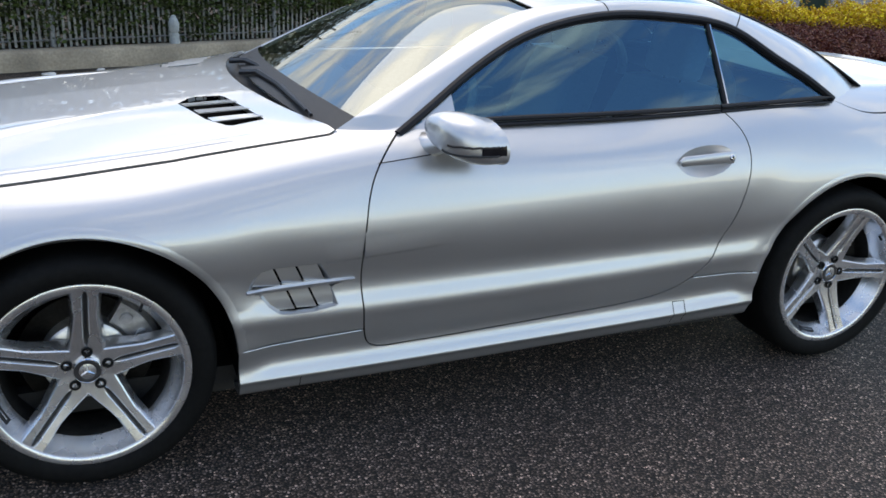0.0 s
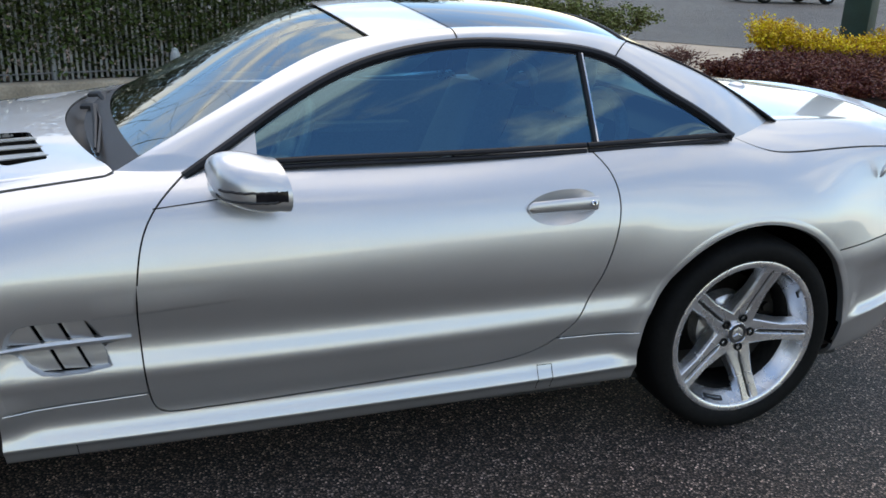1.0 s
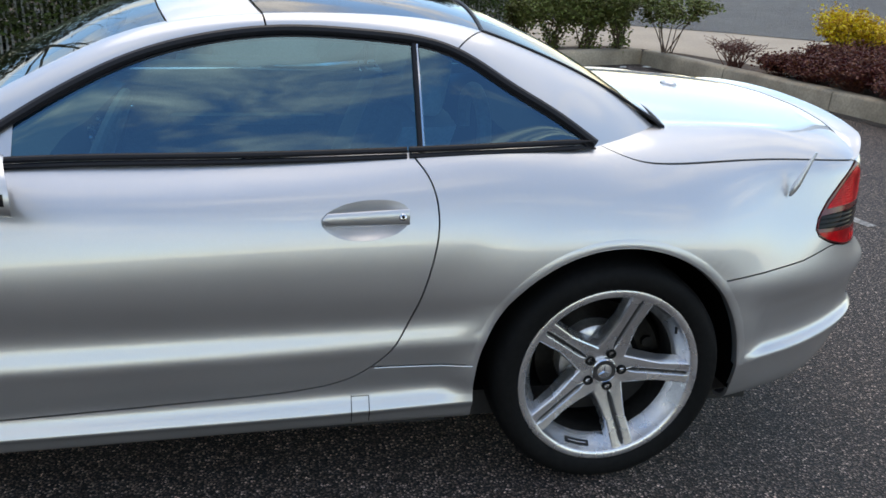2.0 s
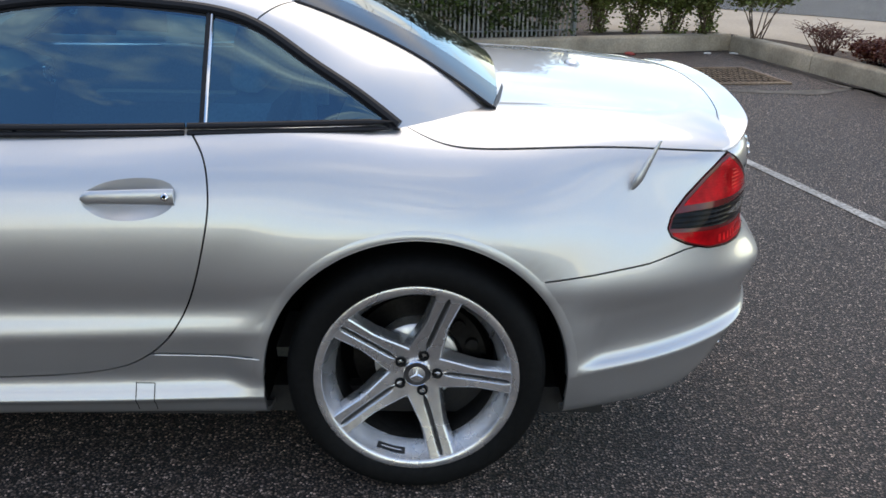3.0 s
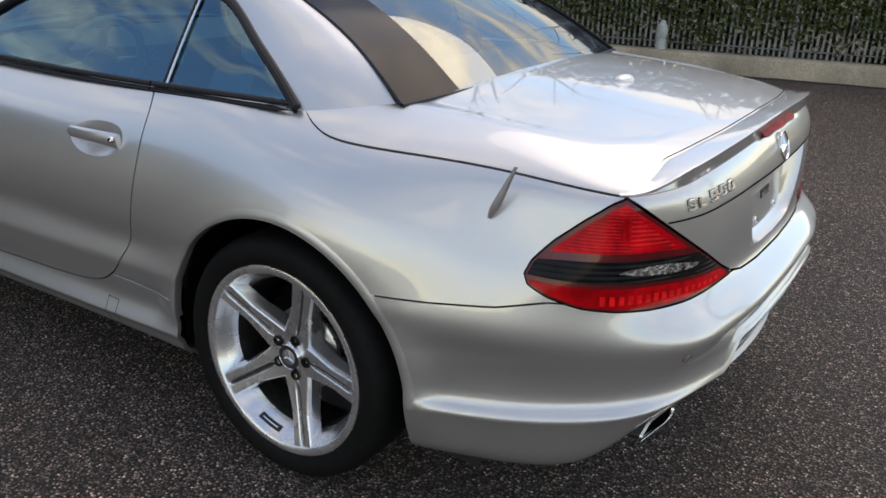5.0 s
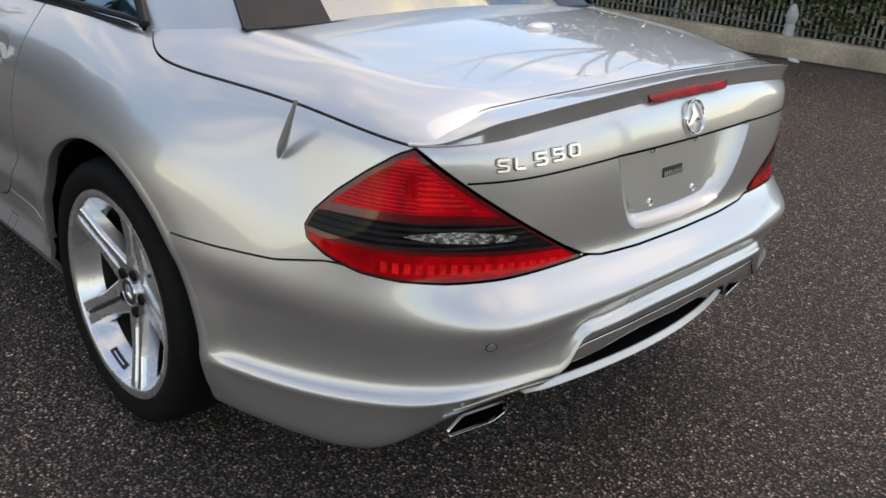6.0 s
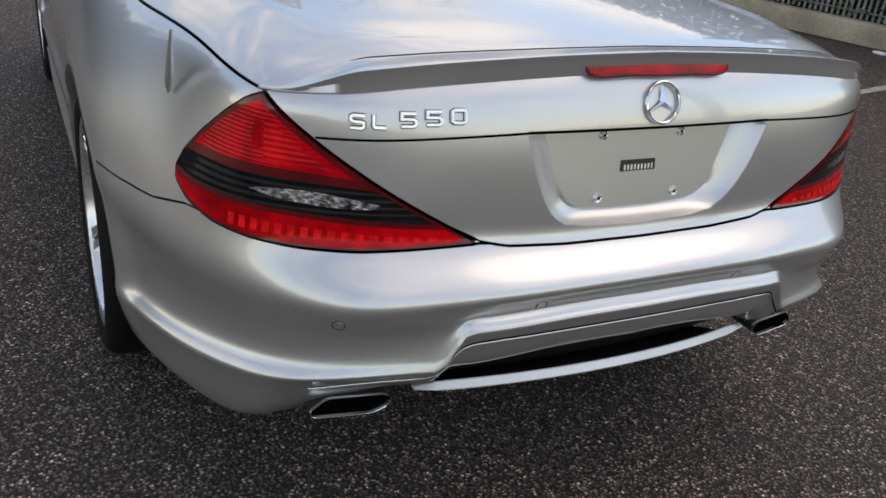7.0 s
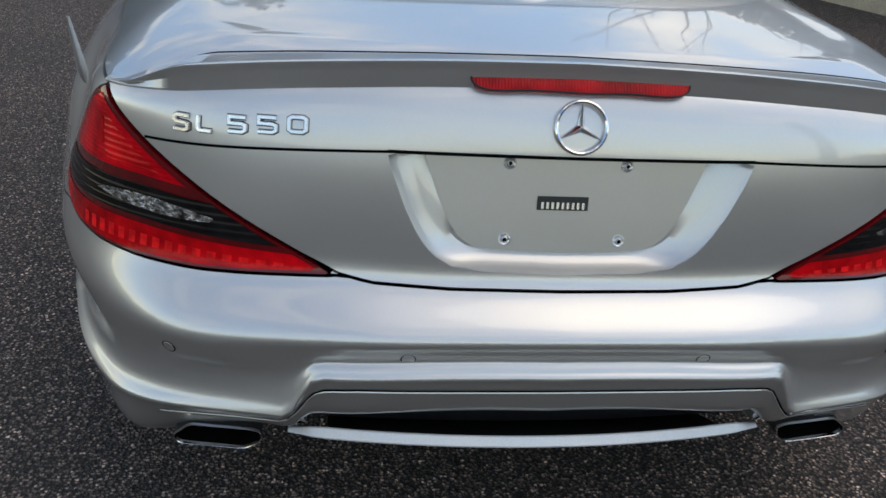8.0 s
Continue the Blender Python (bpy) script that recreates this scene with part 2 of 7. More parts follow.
class Loft:
    """A surface through a net of points net[station][line], with a push outwards given by bulge(P)."""

    def __init__(self, net, bulge=None):
        self.net = np.array(net, float)
        du = np.linalg.norm(np.diff(self.net, axis=0), axis=2).mean(1)
        dv = np.linalg.norm(np.diff(self.net, axis=1), axis=2).mean(0)
        self.ku, self.kv = np.r_[0, np.cumsum(du)], np.r_[0, np.cumsum(dv)]
        self.wu, self.wv = cardinal(self.ku), cardinal(self.kv)
        self.bulge = bulge

    def at(self, uv):
        uv = np.asarray(uv, float).reshape(-1, 2)
        a = self.wu(np.clip(uv[:, 0], 0, self.ku[-1]))
        b = self.wv(np.clip(uv[:, 1], 0, self.kv[-1]))
        p = np.einsum("nk,klc,nl->nc", a, self.net, b, optimize=True)
        return self.bulge(p) if self.bulge else p

    def normal(self, uv):
        uv = np.asarray(uv, float).reshape(-1, 2)
        e = 0.002
        lo, hi = np.zeros(2), np.array([self.ku[-1], self.kv[-1]])
        d = []
        for s in ((e, 0), (0, e)):
            d.append(self.at(np.clip(uv + s, lo, hi)) - self.at(np.clip(uv - np.array(s), lo, hi)))
        n = np.cross(d[0], d[1])
        n /= np.maximum(np.linalg.norm(n, axis=1), 1e-12)[:, None]
        p = self.at(uv)
        mid = np.stack([np.clip(p[:, 0], 0.0, 3.0), 0 * p[:, 0], 0 * p[:, 0] + 0.55], 1)
        n[(n * (p - mid)).sum(1) < 0] *= -1
        n[p[:, 1] < 1e-5, 1] = 0
        return n

    def cells(self, step_u, step_v, fine=()):
        us = np.linspace(0, self.ku[-1], int(self.ku[-1] / step_u) + 1)
        vs = np.linspace(0, self.kv[-1], int(self.kv[-1] / step_v) + 1)
        return [np.array([(us[i], vs[j]), (us[i + 1], vs[j]), (us[i + 1], vs[j + 1]), (us[i], vs[j + 1])])
                for i in range(len(us) - 1) for j in range(len(vs) - 1)]

    def table(self):
        us, vs = np.linspace(0, self.ku[-1], 300), np.linspace(0, self.kv[-1], 120)
        uu, vv = np.meshgrid(us, vs, indexing="ij")
        self.t_uv = np.stack([uu.ravel(), vv.ravel()], 1)
        self.t_p = self.at(self.t_uv)

    def find(self, target, axes, where=None):
        """The parameter at which the surface has the given two coordinates (axes), nearest by a table and then by Newton steps."""
        d = ((self.t_p[:, axes] - np.array(target)) ** 2).sum(1)
        if where is not None:
            d = d + 1e3 * ~where(self.t_p)
        uv = self.t_uv[np.argmin(d)].copy()
        for _ in range(8):
            p = self.at([uv, uv + (1e-4, 0), uv + (0, 1e-4)])[:, axes]
            j = np.stack([(p[1] - p[0]) / 1e-4, (p[2] - p[0]) / 1e-4], 1)
            try:
                s = np.linalg.solve(j, np.array(target) - p[0])
            except np.linalg.LinAlgError:
                break
            uv = np.clip(uv + np.clip(s, -0.05, 0.05), 0, (self.ku[-1], self.kv[-1]))
        return uv


def ring(points, n=160, closed=True):
    """A smooth closed (or open) curve through the points."""
    p = np.array(points, float)
    if closed:
        p = np.vstack([p[-3:], p, p[:3]])
    k = np.r_[0, np.cumsum(np.linalg.norm(np.diff(p, axis=0), axis=1) ** 0.6)]
    lo, hi = (k[3], k[-3]) if closed else (k[0], k[-1])
    t = np.linspace(lo, hi, n + (1 if closed else 0))
    q = cardinal(k)(t) @ p
    return q[:-1] if closed else q


def inside(poly):
    """Signed distance to a closed outline, below 0 within, as a function of (n, 2) places."""
    a = np.asarray(poly, float)
    b = np.roll(a, -1, 0)
    e = b - a
    ee = (e ** 2).sum(1) + 1e-18

    def f(q):
        out = np.empty(len(q))
        for s in range(0, len(q), 4000):
            c = q[s:s + 4000, None, :] - a[None]
            t = np.clip((c * e).sum(2) / ee, 0, 1)
            d = np.sqrt(((c - t[..., None] * e) ** 2).sum(2)).min(1)
            y, ya, yb = q[s:s + 4000, None, 1], a[None, :, 1], b[None, :, 1]
            hit = ((ya > y) != (yb > y)) & (q[s:s + 4000, None, 0] < (b[None, :, 0] - a[None, :, 0]) * (y - ya) / (yb - ya + 1e-18) + a[None, :, 0])
            out[s:s + 4000] = np.where(hit.sum(1) % 2 == 1, -d, d)
        return out
    return f


def clip(polys, surf, f):
    """Keeps of the cells what lies at f(P) < 0."""
    if not polys:
        return []
    sizes = np.array([len(p) for p in polys])
    allv = np.vstack(polys)
    val = f(surf.at(allv))
    ends = np.cumsum(sizes)
    kept, jobs = [], []
    for p, e, s in zip(polys, ends, sizes):
        v = val[e - s:e]
        if (v < 0).all():
            kept.append(p)
        elif (v < 0).any():
            jobs.append((p, v))
    pairs, spots = [], []
    for j, (p, v) in enumerate(jobs):
        for i in range(len(p)):
            k = (i + 1) % len(p)
            if (v[i] < 0) != (v[k] < 0):
                a, b = (p[i], p[k]) if v[i] < 0 else (p[k], p[i])
                pairs.append((a, b))
                spots.append((j, i))
    if pairs:
        a, b = np.array([q[0] for q in pairs]), np.array([q[1] for q in pairs])
        lo, hi = np.zeros(len(a)), np.ones(len(a))
        for _ in range(12):
            m = (lo + hi) / 2
            neg = f(surf.at(a + (b - a) * m[:, None])) < 0
            lo, hi = np.where(neg, m, lo), np.where(neg, hi, m)
        cut = dict(zip(spots, a + (b - a) * lo[:, None]))
    for j, (p, v) in enumerate(jobs):
        out = []
        for i in range(len(p)):
            if v[i] < 0:
                out.append(p[i])
            if (j, i) in cut:
                out.append(cut[(j, i)])
        if len(out) > 2:
            kept.append(np.array(out))
    return kept


def patch(name, polys, surf, sides, mat, parent, label="", lip=0.012, lift=0.0):
    """One panel of the surface as a mesh: its cells on one or both sides of the car, with an edge turned inwards."""
    index, uvs, faces = {}, [], []
    for p in polys:
        f = []
        for q in p:
            key = (round(q[0] * 2e4), round(q[1] * 2e4))
            if key not in index:
                index[key] = len(uvs)
                uvs.append(q)
            if not f or f[-1] != index[key]:
                f.append(index[key])
        if len(f) > 1 and f[0] == f[-1]:
            f.pop()
        if len(f) > 2:
            faces.append(f)
    uvs = np.array(uvs)
    pos, nor = surf.at(uvs), surf.normal(uvs)
    pos = pos + nor * lift
    tri = np.array([f[:3] for f in faces])
    fn = np.cross(pos[tri[:, 1]] - pos[tri[:, 0]], pos[tri[:, 2]] - pos[tri[:, 0]])
    flip = (fn * nor[tri].sum(1)).sum(1) < 0
    faces = [f[::-1] if x else f for f, x in zip(faces, flip)]
    used = {}
    for f in faces:
        for i in range(len(f)):
            e = (f[i], f[(i + 1) % len(f)])
            used[e] = used.get(e, 0) + 1
    rim = [e for e in used if (e[1], e[0]) not in used and not (pos[e[0], 1] < 1e-4 and pos[e[1], 1] < 1e-4)]
    verts, polys_out, loop_normals = [], [], []
    for s in sides:
        base = len(verts)
        m = np.array([1, s, 1])
        verts += list(pos * m)
        for f in faces:
            g = f if s > 0 else f[::-1]
            polys_out.append([base + i for i in g])
            loop_normals += [nor[i] * m for i in g]
        if lip:
            back = {}
            for a, b in rim:
                for i in (a, b):
                    if i not in back:
                        back[i] = len(verts)
                        verts.append((pos[i] - nor[i] * lip) * m)
                q = [base + b, base + a, back[a], back[b]]
                if s < 0:
                    q = q[::-1]
                polys_out.append(q)
                w = np.cross(pos[b] - pos[a], nor[a]) * m
                w = w / (np.linalg.norm(w) + 1e-12)
                loop_normals += [w] * 4
    me = bpy.data.meshes.new(name)
    me.from_pydata([tuple(v) for v in verts], [], polys_out)
    me.polygons.foreach_set("use_smooth", [True] * len(me.polygons))
    me.normals_split_custom_set([tuple(v) for v in loop_normals])
    me.materials.append(mat)
    ob = new(name, me)
    ob.parent = parent
    if label:
        ob["label"] = label
    return ob


def part(name, bm, mat, parent, label="", smooth=True, m=None):
    """Links a bmesh as one mesh object under a thing or under a part."""
    me = bpy.data.meshes.new(name)
    if m is not None:
        bmesh.ops.transform(bm, matrix=m, verts=bm.verts)
    bmesh.ops.recalc_face_normals(bm, faces=bm.faces)
    bm.to_mesh(me)
    bm.free()
    if smooth:
        me.polygons.foreach_set("use_smooth", [True] * len(me.polygons))
        me.set_sharp_from_angle(angle=radians(38))
    me.materials.append(mat)
    ob = new(name, me)
    if parent is not None:
        ob.parent = parent
    if label:
        ob["label"] = label
    return ob


def skin(bm, rows, closed_u=False, closed_v=False, cap=False):
    """Faces between rows of places."""
    vs = [[bm.verts.new(p) for p in r] for r in rows]
    n, k = len(vs), len(vs[0])
    for i in range(n if closed_u else n - 1):
        for j in range(k if closed_v else k - 1):
            a, b, c, d = vs[i][j], vs[(i + 1) % n][j], vs[(i + 1) % n][(j + 1) % k], vs[i][(j + 1) % k]
            try:
                bm.faces.new((a, b, c, d))
            except ValueError:
                pass
    if cap:
        for r in (vs[0], vs[-1]):
            try:
                bm.faces.new(r)
            except ValueError:
                pass
    return vs


def box(bm, size, m=None, bevel=0.0, seg=2):
    made = bmesh.ops.create_cube(bm, size=1.0, matrix=(m or Matrix()) @ Matrix.Diagonal((*size, 1)))
    if bevel:
        edges = list({e for v in made["verts"] for e in v.link_edges})
        bmesh.ops.bevel(bm, geom=edges, offset=bevel, segments=seg, profile=0.6, affect="EDGES")


def tube(bm, path, radius, seg=8, flat=1.0, cap=True):
    """A round (or flattened) rod along a path; radius may vary."""
    path = [Vector(p) for p in path]
    rows = []
    side = None
    for i, p in enumerate(path):
        d = (path[min(i + 1, len(path) - 1)] - path[max(i - 1, 0)]).normalized()
        if side is None:
            side = d.orthogonal().normalized()
        side = (side - d * side.dot(d)).normalized()
        up = d.cross(side)
        r = radius[i] if isinstance(radius, (list, tuple)) else radius
        rows.append([p + side * (r * math.cos(a)) + up * (r * flat * math.sin(a)) for a in [2 * math.pi * k / seg for k in range(seg)]])
    skin(bm, rows, closed_v=True, cap=cap)


def lathe(bm, profile, seg=48, axis="Y"):
    """Turns a profile of (radius, along) round the axis."""
    rows = []
    for k in range(seg):
        a = 2 * math.pi * k / seg
        rows.append([(r * math.cos(a), w, r * math.sin(a)) if axis == "Y" else (r * math.cos(a), r * math.sin(a), w) for r, w in profile])
    skin(bm, rows, closed_u=True)


def empty(name, place=(0, 0, 0)):
    ob = new(name)
    ob.location = place
    return ob

# ------------------------------------------------------------ the car: lofted body (front axle at x = 0, rear axle at x = 2.56, nose towards -x)
car = tagged(empty("car"), "silver two-seat coupe with folding hardtop parked on asphalt", "car")
AXLES = (0.0, 2.56)
HUB_Z, ARCH_R = 0.333, 0.388

STATIONS = (-0.6, -0.3, 0.05, 0.4, 0.75, 1.3, 1.9, 2.25, 2.56, 2.85)
WIDTH = ((-0.6, 0.82), (-0.3, 0.885), (0.05, 0.908), (0.4, 0.905), (0.75, 0.910), (1.3, 0.912), (1.9, 0.908), (2.25, 0.910), (2.56, 0.918), (2.85, 0.902))
# lines from the sill to the middle of the bonnet and boot lid: (inset from the full width, height) along x
INSET = [((-0.6, 0.16), (2.25, 0.16), (2.85, 0.11)),
         ((-0.6, 0.038), (2.25, 0.038), (2.85, 0.028)),
         ((-0.6, 0.014), (2.85, 0.012)),
         ((-0.6, 0.032), (2.85, 0.034)),
         ((-0.6, 0.025), (2.25, 0.025), (2.85, 0.026)),
         ((-0.6, 0.0085), (2.25, 0.0085), (2.56, 0.012), (2.85, 0.018)),
         ((-0.6, 0.017), (1.9, 0.017), (2.25, 0.0150), (2.85, 0.010)),
         ((-0.6, 0.007), (2.25, 0.006), (2.85, 0.008)),
         ((-0.6, 0.002), (2.25, 0.004), (2.85, 0.016)),
         ((-0.6, 0.03), (0.05, 0.022), (0.75, 0.020), (2.25, 0.020), (2.85, 0.042)),
         ((-0.6, 0.08), (0.05, 0.075), (0.4, 0.078), (0.75, 0.064), (1.3, 0.058), (2.25, 0.060), (2.85, 0.086)),
         ((-0.6, 0.12), (-0.3, 0.155), (0.05, 0.172), (0.4, 0.176), (0.75, 0.150), (1.3, 0.136), (1.9, 0.134), (2.25, 0.136), (2.56, 0.140), (2.85, 0.142))]
HEIGHT = [((-0.6, 0.17), (2.85, 0.19)),
          ((-0.6, 0.186), (0.4, 0.196), (1.3, 0.210), (2.25, 0.230), (2.85, 0.240)),
          ((-0.6, 0.235), (0.4, 0.244), (1.3, 0.260), (2.25, 0.288), (2.85, 0.343)),
          ((-0.6, 0.28), (0.4, 0.290), (1.3, 0.306), (2.25, 0.332), (2.85, 0.374)),
          ((-0.6, 0.335), (0.4, 0.344), (1.3, 0.358), (2.25, 0.388), (2.85, 0.425)),
          ((-0.6, 0.42), (0.4, 0.428), (1.3, 0.440), (2.25, 0.464), (2.85, 0.490)),
          ((-0.6, 0.482), (0.4, 0.488), (1.3, 0.497), (2.25, 0.518), (2.85, 0.548)),
          ((-0.6, 0.57), (0.4, 0.592), (2.25, 0.60), (2.85, 0.612)),
          ((-0.6, 0.63), (0.05, 0.664), (0.75, 0.68), (2.25, 0.69), (2.85, 0.69)),
          ((-0.6, 0.675), (0.05, 0.735), (0.4, 0.760), (0.75, 0.785), (1.3, 0.790), (2.85, 0.782)),
          ((-0.6, 0.715), (-0.3, 0.757), (0.05, 0.792), (0.4, 0.828), (0.75, 0.862), (1.3, 0.864), (2.25, 0.868), (2.85, 0.855)),
          ((-0.6, 0.745), (-0.3, 0.800), (0.05, 0.838), (0.4, 0.878), (0.75, 0.922), (1.3, 0.930), (1.9, 0.938), (2.25, 0.945), (2.56, 0.928), (2.85, 0.912))]
TOP_Y = (((-0.6, 0.56), (0.4, 0.60), (0.75, 0.70), (2.25, 0.70), (2.56, 0.66), (2.85, 0.635)),
         ((-0.6, 0.30), (0.75, 0.35), (2.25, 0.35), (2.85, 0.32)), ((-0.6, 0.0), (2.85, 0.0)))
TOP_Z = (((-0.6, 0.785), (-0.3, 0.838), (0.05, 0.878), (0.4, 0.910), (0.75, 0.94), (2.25, 0.955), (2.56, 0.982), (2.85, 0.974)),
         ((-0.6, 0.81), (-0.3, 0.865), (0.05, 0.905), (0.4, 0.937), (0.75, 0.955), (2.25, 0.965), (2.56, 1.008), (2.85, 1.002)),
         ((-0.6, 0.815), (-0.3, 0.872), (0.05, 0.912), (0.4, 0.945), (0.75, 0.96), (2.25, 0.97), (2.56, 1.016), (2.85, 1.011)))


def section(x):
    w = along(WIDTH, x)
    row = [(x, w - along(i, x), along(h, x)) for i, h in zip(INSET, HEIGHT)]
    return row + [(x, along(y, x), along(z, x)) for y, z in zip(TOP_Y, TOP_Z)]


def level(*values):
    """One line round the tail, from the quarter to the middle: x, y, z by turns."""
    return [values[i:i + 3] for i in range(0, len(values), 3)]


TAIL = [level(3.10, 0.75, 0.20, 3.28, 0.66, 0.22, 3.36, 0.58, 0.27, 3.42, 0.43, 0.345, 3.45, 0.355, 0.395, 3.465, 0.20, 0.407, 3.47, 0, 0.410),
        level(3.13, 0.822, 0.252, 3.33, 0.728, 0.272, 3.420, 0.635, 0.335, 3.497, 0.43, 0.376, 3.528, 0.355, 0.428, 3.545, 0.20, 0.441, 3.550, 0, 0.444),
        level(3.14, 0.846, 0.362, 3.355, 0.752, 0.385, 3.47, 0.642, 0.408, 3.544, 0.43, 0.428, 3.564, 0.355, 0.512, 3.578, 0.20, 0.520, 3.583, 0, 0.523),
        level(3.13, 0.828, 0.392, 3.345, 0.733, 0.414, 3.462, 0.626, 0.435, 3.536, 0.43, 0.455, 3.5570, 0.355, 0.522, 3.5705, 0.20, 0.530, 3.5755, 0, 0.533),
        level(3.14, 0.834, 0.455, 3.36, 0.737, 0.470, 3.477, 0.622, 0.482, 3.543, 0.43, 0.498, 3.5590, 0.35, 0.532, 3.572, 0.20, 0.540, 3.577, 0, 0.543),
        level(3.15, 0.846, 0.525, 3.375, 0.747, 0.535, 3.502, 0.620, 0.543, 3.558, 0.44, 0.556, 3.574, 0.33, 0.568, 3.583, 0.20, 0.574, 3.587, 0, 0.577),
        level(3.15, 0.842, 0.585, 3.372, 0.740, 0.593, 3.496, 0.612, 0.598, 3.548, 0.44, 0.604, 3.565, 0.33, 0.609, 3.574, 0.20, 0.612, 3.578, 0, 0.614),
        level(3.14, 0.822, 0.640, 3.360, 0.712, 0.646, 3.450, 0.578, 0.648, 3.492, 0.42, 0.648, 3.505, 0.33, 0.647, 3.514, 0.20, 0.646, 3.518, 0, 0.646),
        level(3.14, 0.807, 0.70, 3.355, 0.712, 0.70, 3.447, 0.572, 0.70, 3.488, 0.42, 0.70, 3.500, 0.32, 0.698, 3.509, 0.20, 0.695, 3.513, 0, 0.695),
        level(3.13, 0.782, 0.77, 3.352, 0.703, 0.775, 3.445, 0.576, 0.785, 3.489, 0.42, 0.793, 3.501, 0.32, 0.797, 3.509, 0.20, 0.80, 3.513, 0, 0.80),
        level(3.12, 0.756, 0.846, 3.350, 0.693, 0.843, 3.440, 0.580, 0.858, 3.480, 0.42, 0.868, 3.490, 0.32, 0.875, 3.497, 0.20, 0.882, 3.501, 0, 0.885),
        level(3.11, 0.727, 0.900, 3.340, 0.677, 0.893, 3.412, 0.580, 0.908, 3.446, 0.42, 0.930, 3.456, 0.32, 0.938, 3.463, 0.20, 0.945, 3.466, 0, 0.95),
        level(3.08, 0.625, 0.962, 3.235, 0.600, 0.945, 3.315, 0.510, 0.952, 3.355, 0.37, 0.964, 3.37, 0.28, 0.969, 3.38, 0.18, 0.973, 3.385, 0, 0.975),
        level(3.05, 0.315, 0.995, 3.14, 0.30, 0.986, 3.21, 0.26, 0.984, 3.25, 0.20, 0.985, 3.275, 0.15, 0.986, 3.29, 0.10, 0.987, 3.30, 0, 0.988),
        level(3.04, 0, 1.006, 3.09, 0, 1.002, 3.13, 0, 0.999, 3.165, 0, 0.997, 3.185, 0, 0.995, 3.20, 0, 0.994, 3.22, 0, 0.992)]
NOSE_REACH = (0.9, 1, 1, 1, 1, 1, 1, 0.97, 0.94, 0.9, 0.82, 0.72, 0.56, 0.44, 0.4)
first = section(-0.6)
nose = [[(-0.6 - reach * b, y * c, z - drop * (z > 0.7)) for (x, y, z), reach in zip(first, NOSE_REACH)]
        for b, c, drop in ((0.34, 0.0, 0.05), (0.31, 0.45, 0.045), (0.20, 0.80, 0.025))]
tail = []
for k in range(7):
    rib = [list(TAIL[i][k]) for i in range(len(TAIL))]
    for i, grow in ((4, -0.009), (5, -0.012), (6, 0.003), (7, 0.004)):    # fuller above, drawn in below
        rib[i][0] += grow * (0.3, 0.7, 1, 1, 1, 1, 1)[k]
        rib[i][1] += grow * (1, 0.7, 0.4, 0.1, 0, 0, 0)[k]
        rib[i][2] -= {5: 0.012, 6: 0.029, 7: 0.004}.get(i, 0)
    for i in range(1, 7):       # the bumper's corner draws in
        rib[i][1] -= (0.014, 0.018, 0.010, 0.004, 0, 0, 0)[k]
    for i in (12, 13, 14):
        x, y, _ = rib[i]
        rib[i][2] = 1.016 - 0.0285 * ((x - 2.56) / 0.7) ** 2 - 0.094 * y * y - (0.006 if k == 1 and i == 12 else 0)
    tail.append(rib)


def arch(p):
    """Distance from the edge of the nearer wheel opening, below 0 within it."""
    d = []
    for ax in AXLES:
        dx, dz = p[:, 0] - ax, p[:, 2] - HUB_Z
        d.append(np.where(dz > 0, np.hypot(dx, dz), np.abs(dx)) - ARCH_R)
    return np.where(p[:, 2] < 0.9, np.minimum(*d), 1.0) + 10 * (p[:, 1] < 0.5)


def flare(p):
    """The wheel openings stand out a little round their edge."""
    d = arch(p)
    s = np.clip(1 - np.abs(d) / 0.19, 0, 1)
    up = np.clip((p[:, 2] - 0.25) / 0.2, 0, 1)
    out = p.copy()
    out[:, 1] += np.where(p[:, 1] > 0.5, s * s * (3 - 2 * s) * 0.008 * up, 0)
    # creases run out before they reach the wheel openings
    edge = np.interp(p[:, 0], *zip(*WIDTH, (3.0, 0.886), (3.2, 0.83))) - 0.004
    s = np.clip(1 - np.abs(d) / 0.10, 0, 1)
    s = s * s * (3 - 2 * s) * np.clip((p[:, 2] - 0.26) / 0.10, 0, 1) * np.clip((0.72 - p[:, 2]) / 0.15, 0, 1)
    out[:, 1] += np.where(p[:, 1] > 0.5, np.clip(edge - out[:, 1], 0, 0.03) * s * 0.85, 0)
    # the boot lid's top is one even curve
    reach = np.interp(p[:, 0], (2.5, 2.85, 3.08, 3.235, 3.315, 3.355, 3.37, 3.385), (0.66, 0.635, 0.625, 0.60, 0.51, 0.37, 0.28, 0.0))
    k = np.clip((reach - np.abs(p[:, 1])) / 0.09, 0, 1) * np.clip((p[:, 0] - 2.5) / 0.12, 0, 1) * (p[:, 2] > 0.9)
    k = k * k * (3 - 2 * k)
    out[:, 2] += k * (1.016 - 0.0285 * ((p[:, 0] - 2.56) / 0.7) ** 2 - 0.094 * p[:, 1] ** 2 - p[:, 2])
    return out




def tightened(row):
    """Holds the skirt and the flank flat up to their edges, so that the edges stay crisp."""
    p = np.array(row, float)
    return [p[0], p[1], p[1] + (p[2] - p[1]) * 0.86, p[2], p[2] + (p[3] - p[2]) * 0.35, p[3], p[4], p[4] + (p[5] - p[4]) * 0.80, *p[5:]]


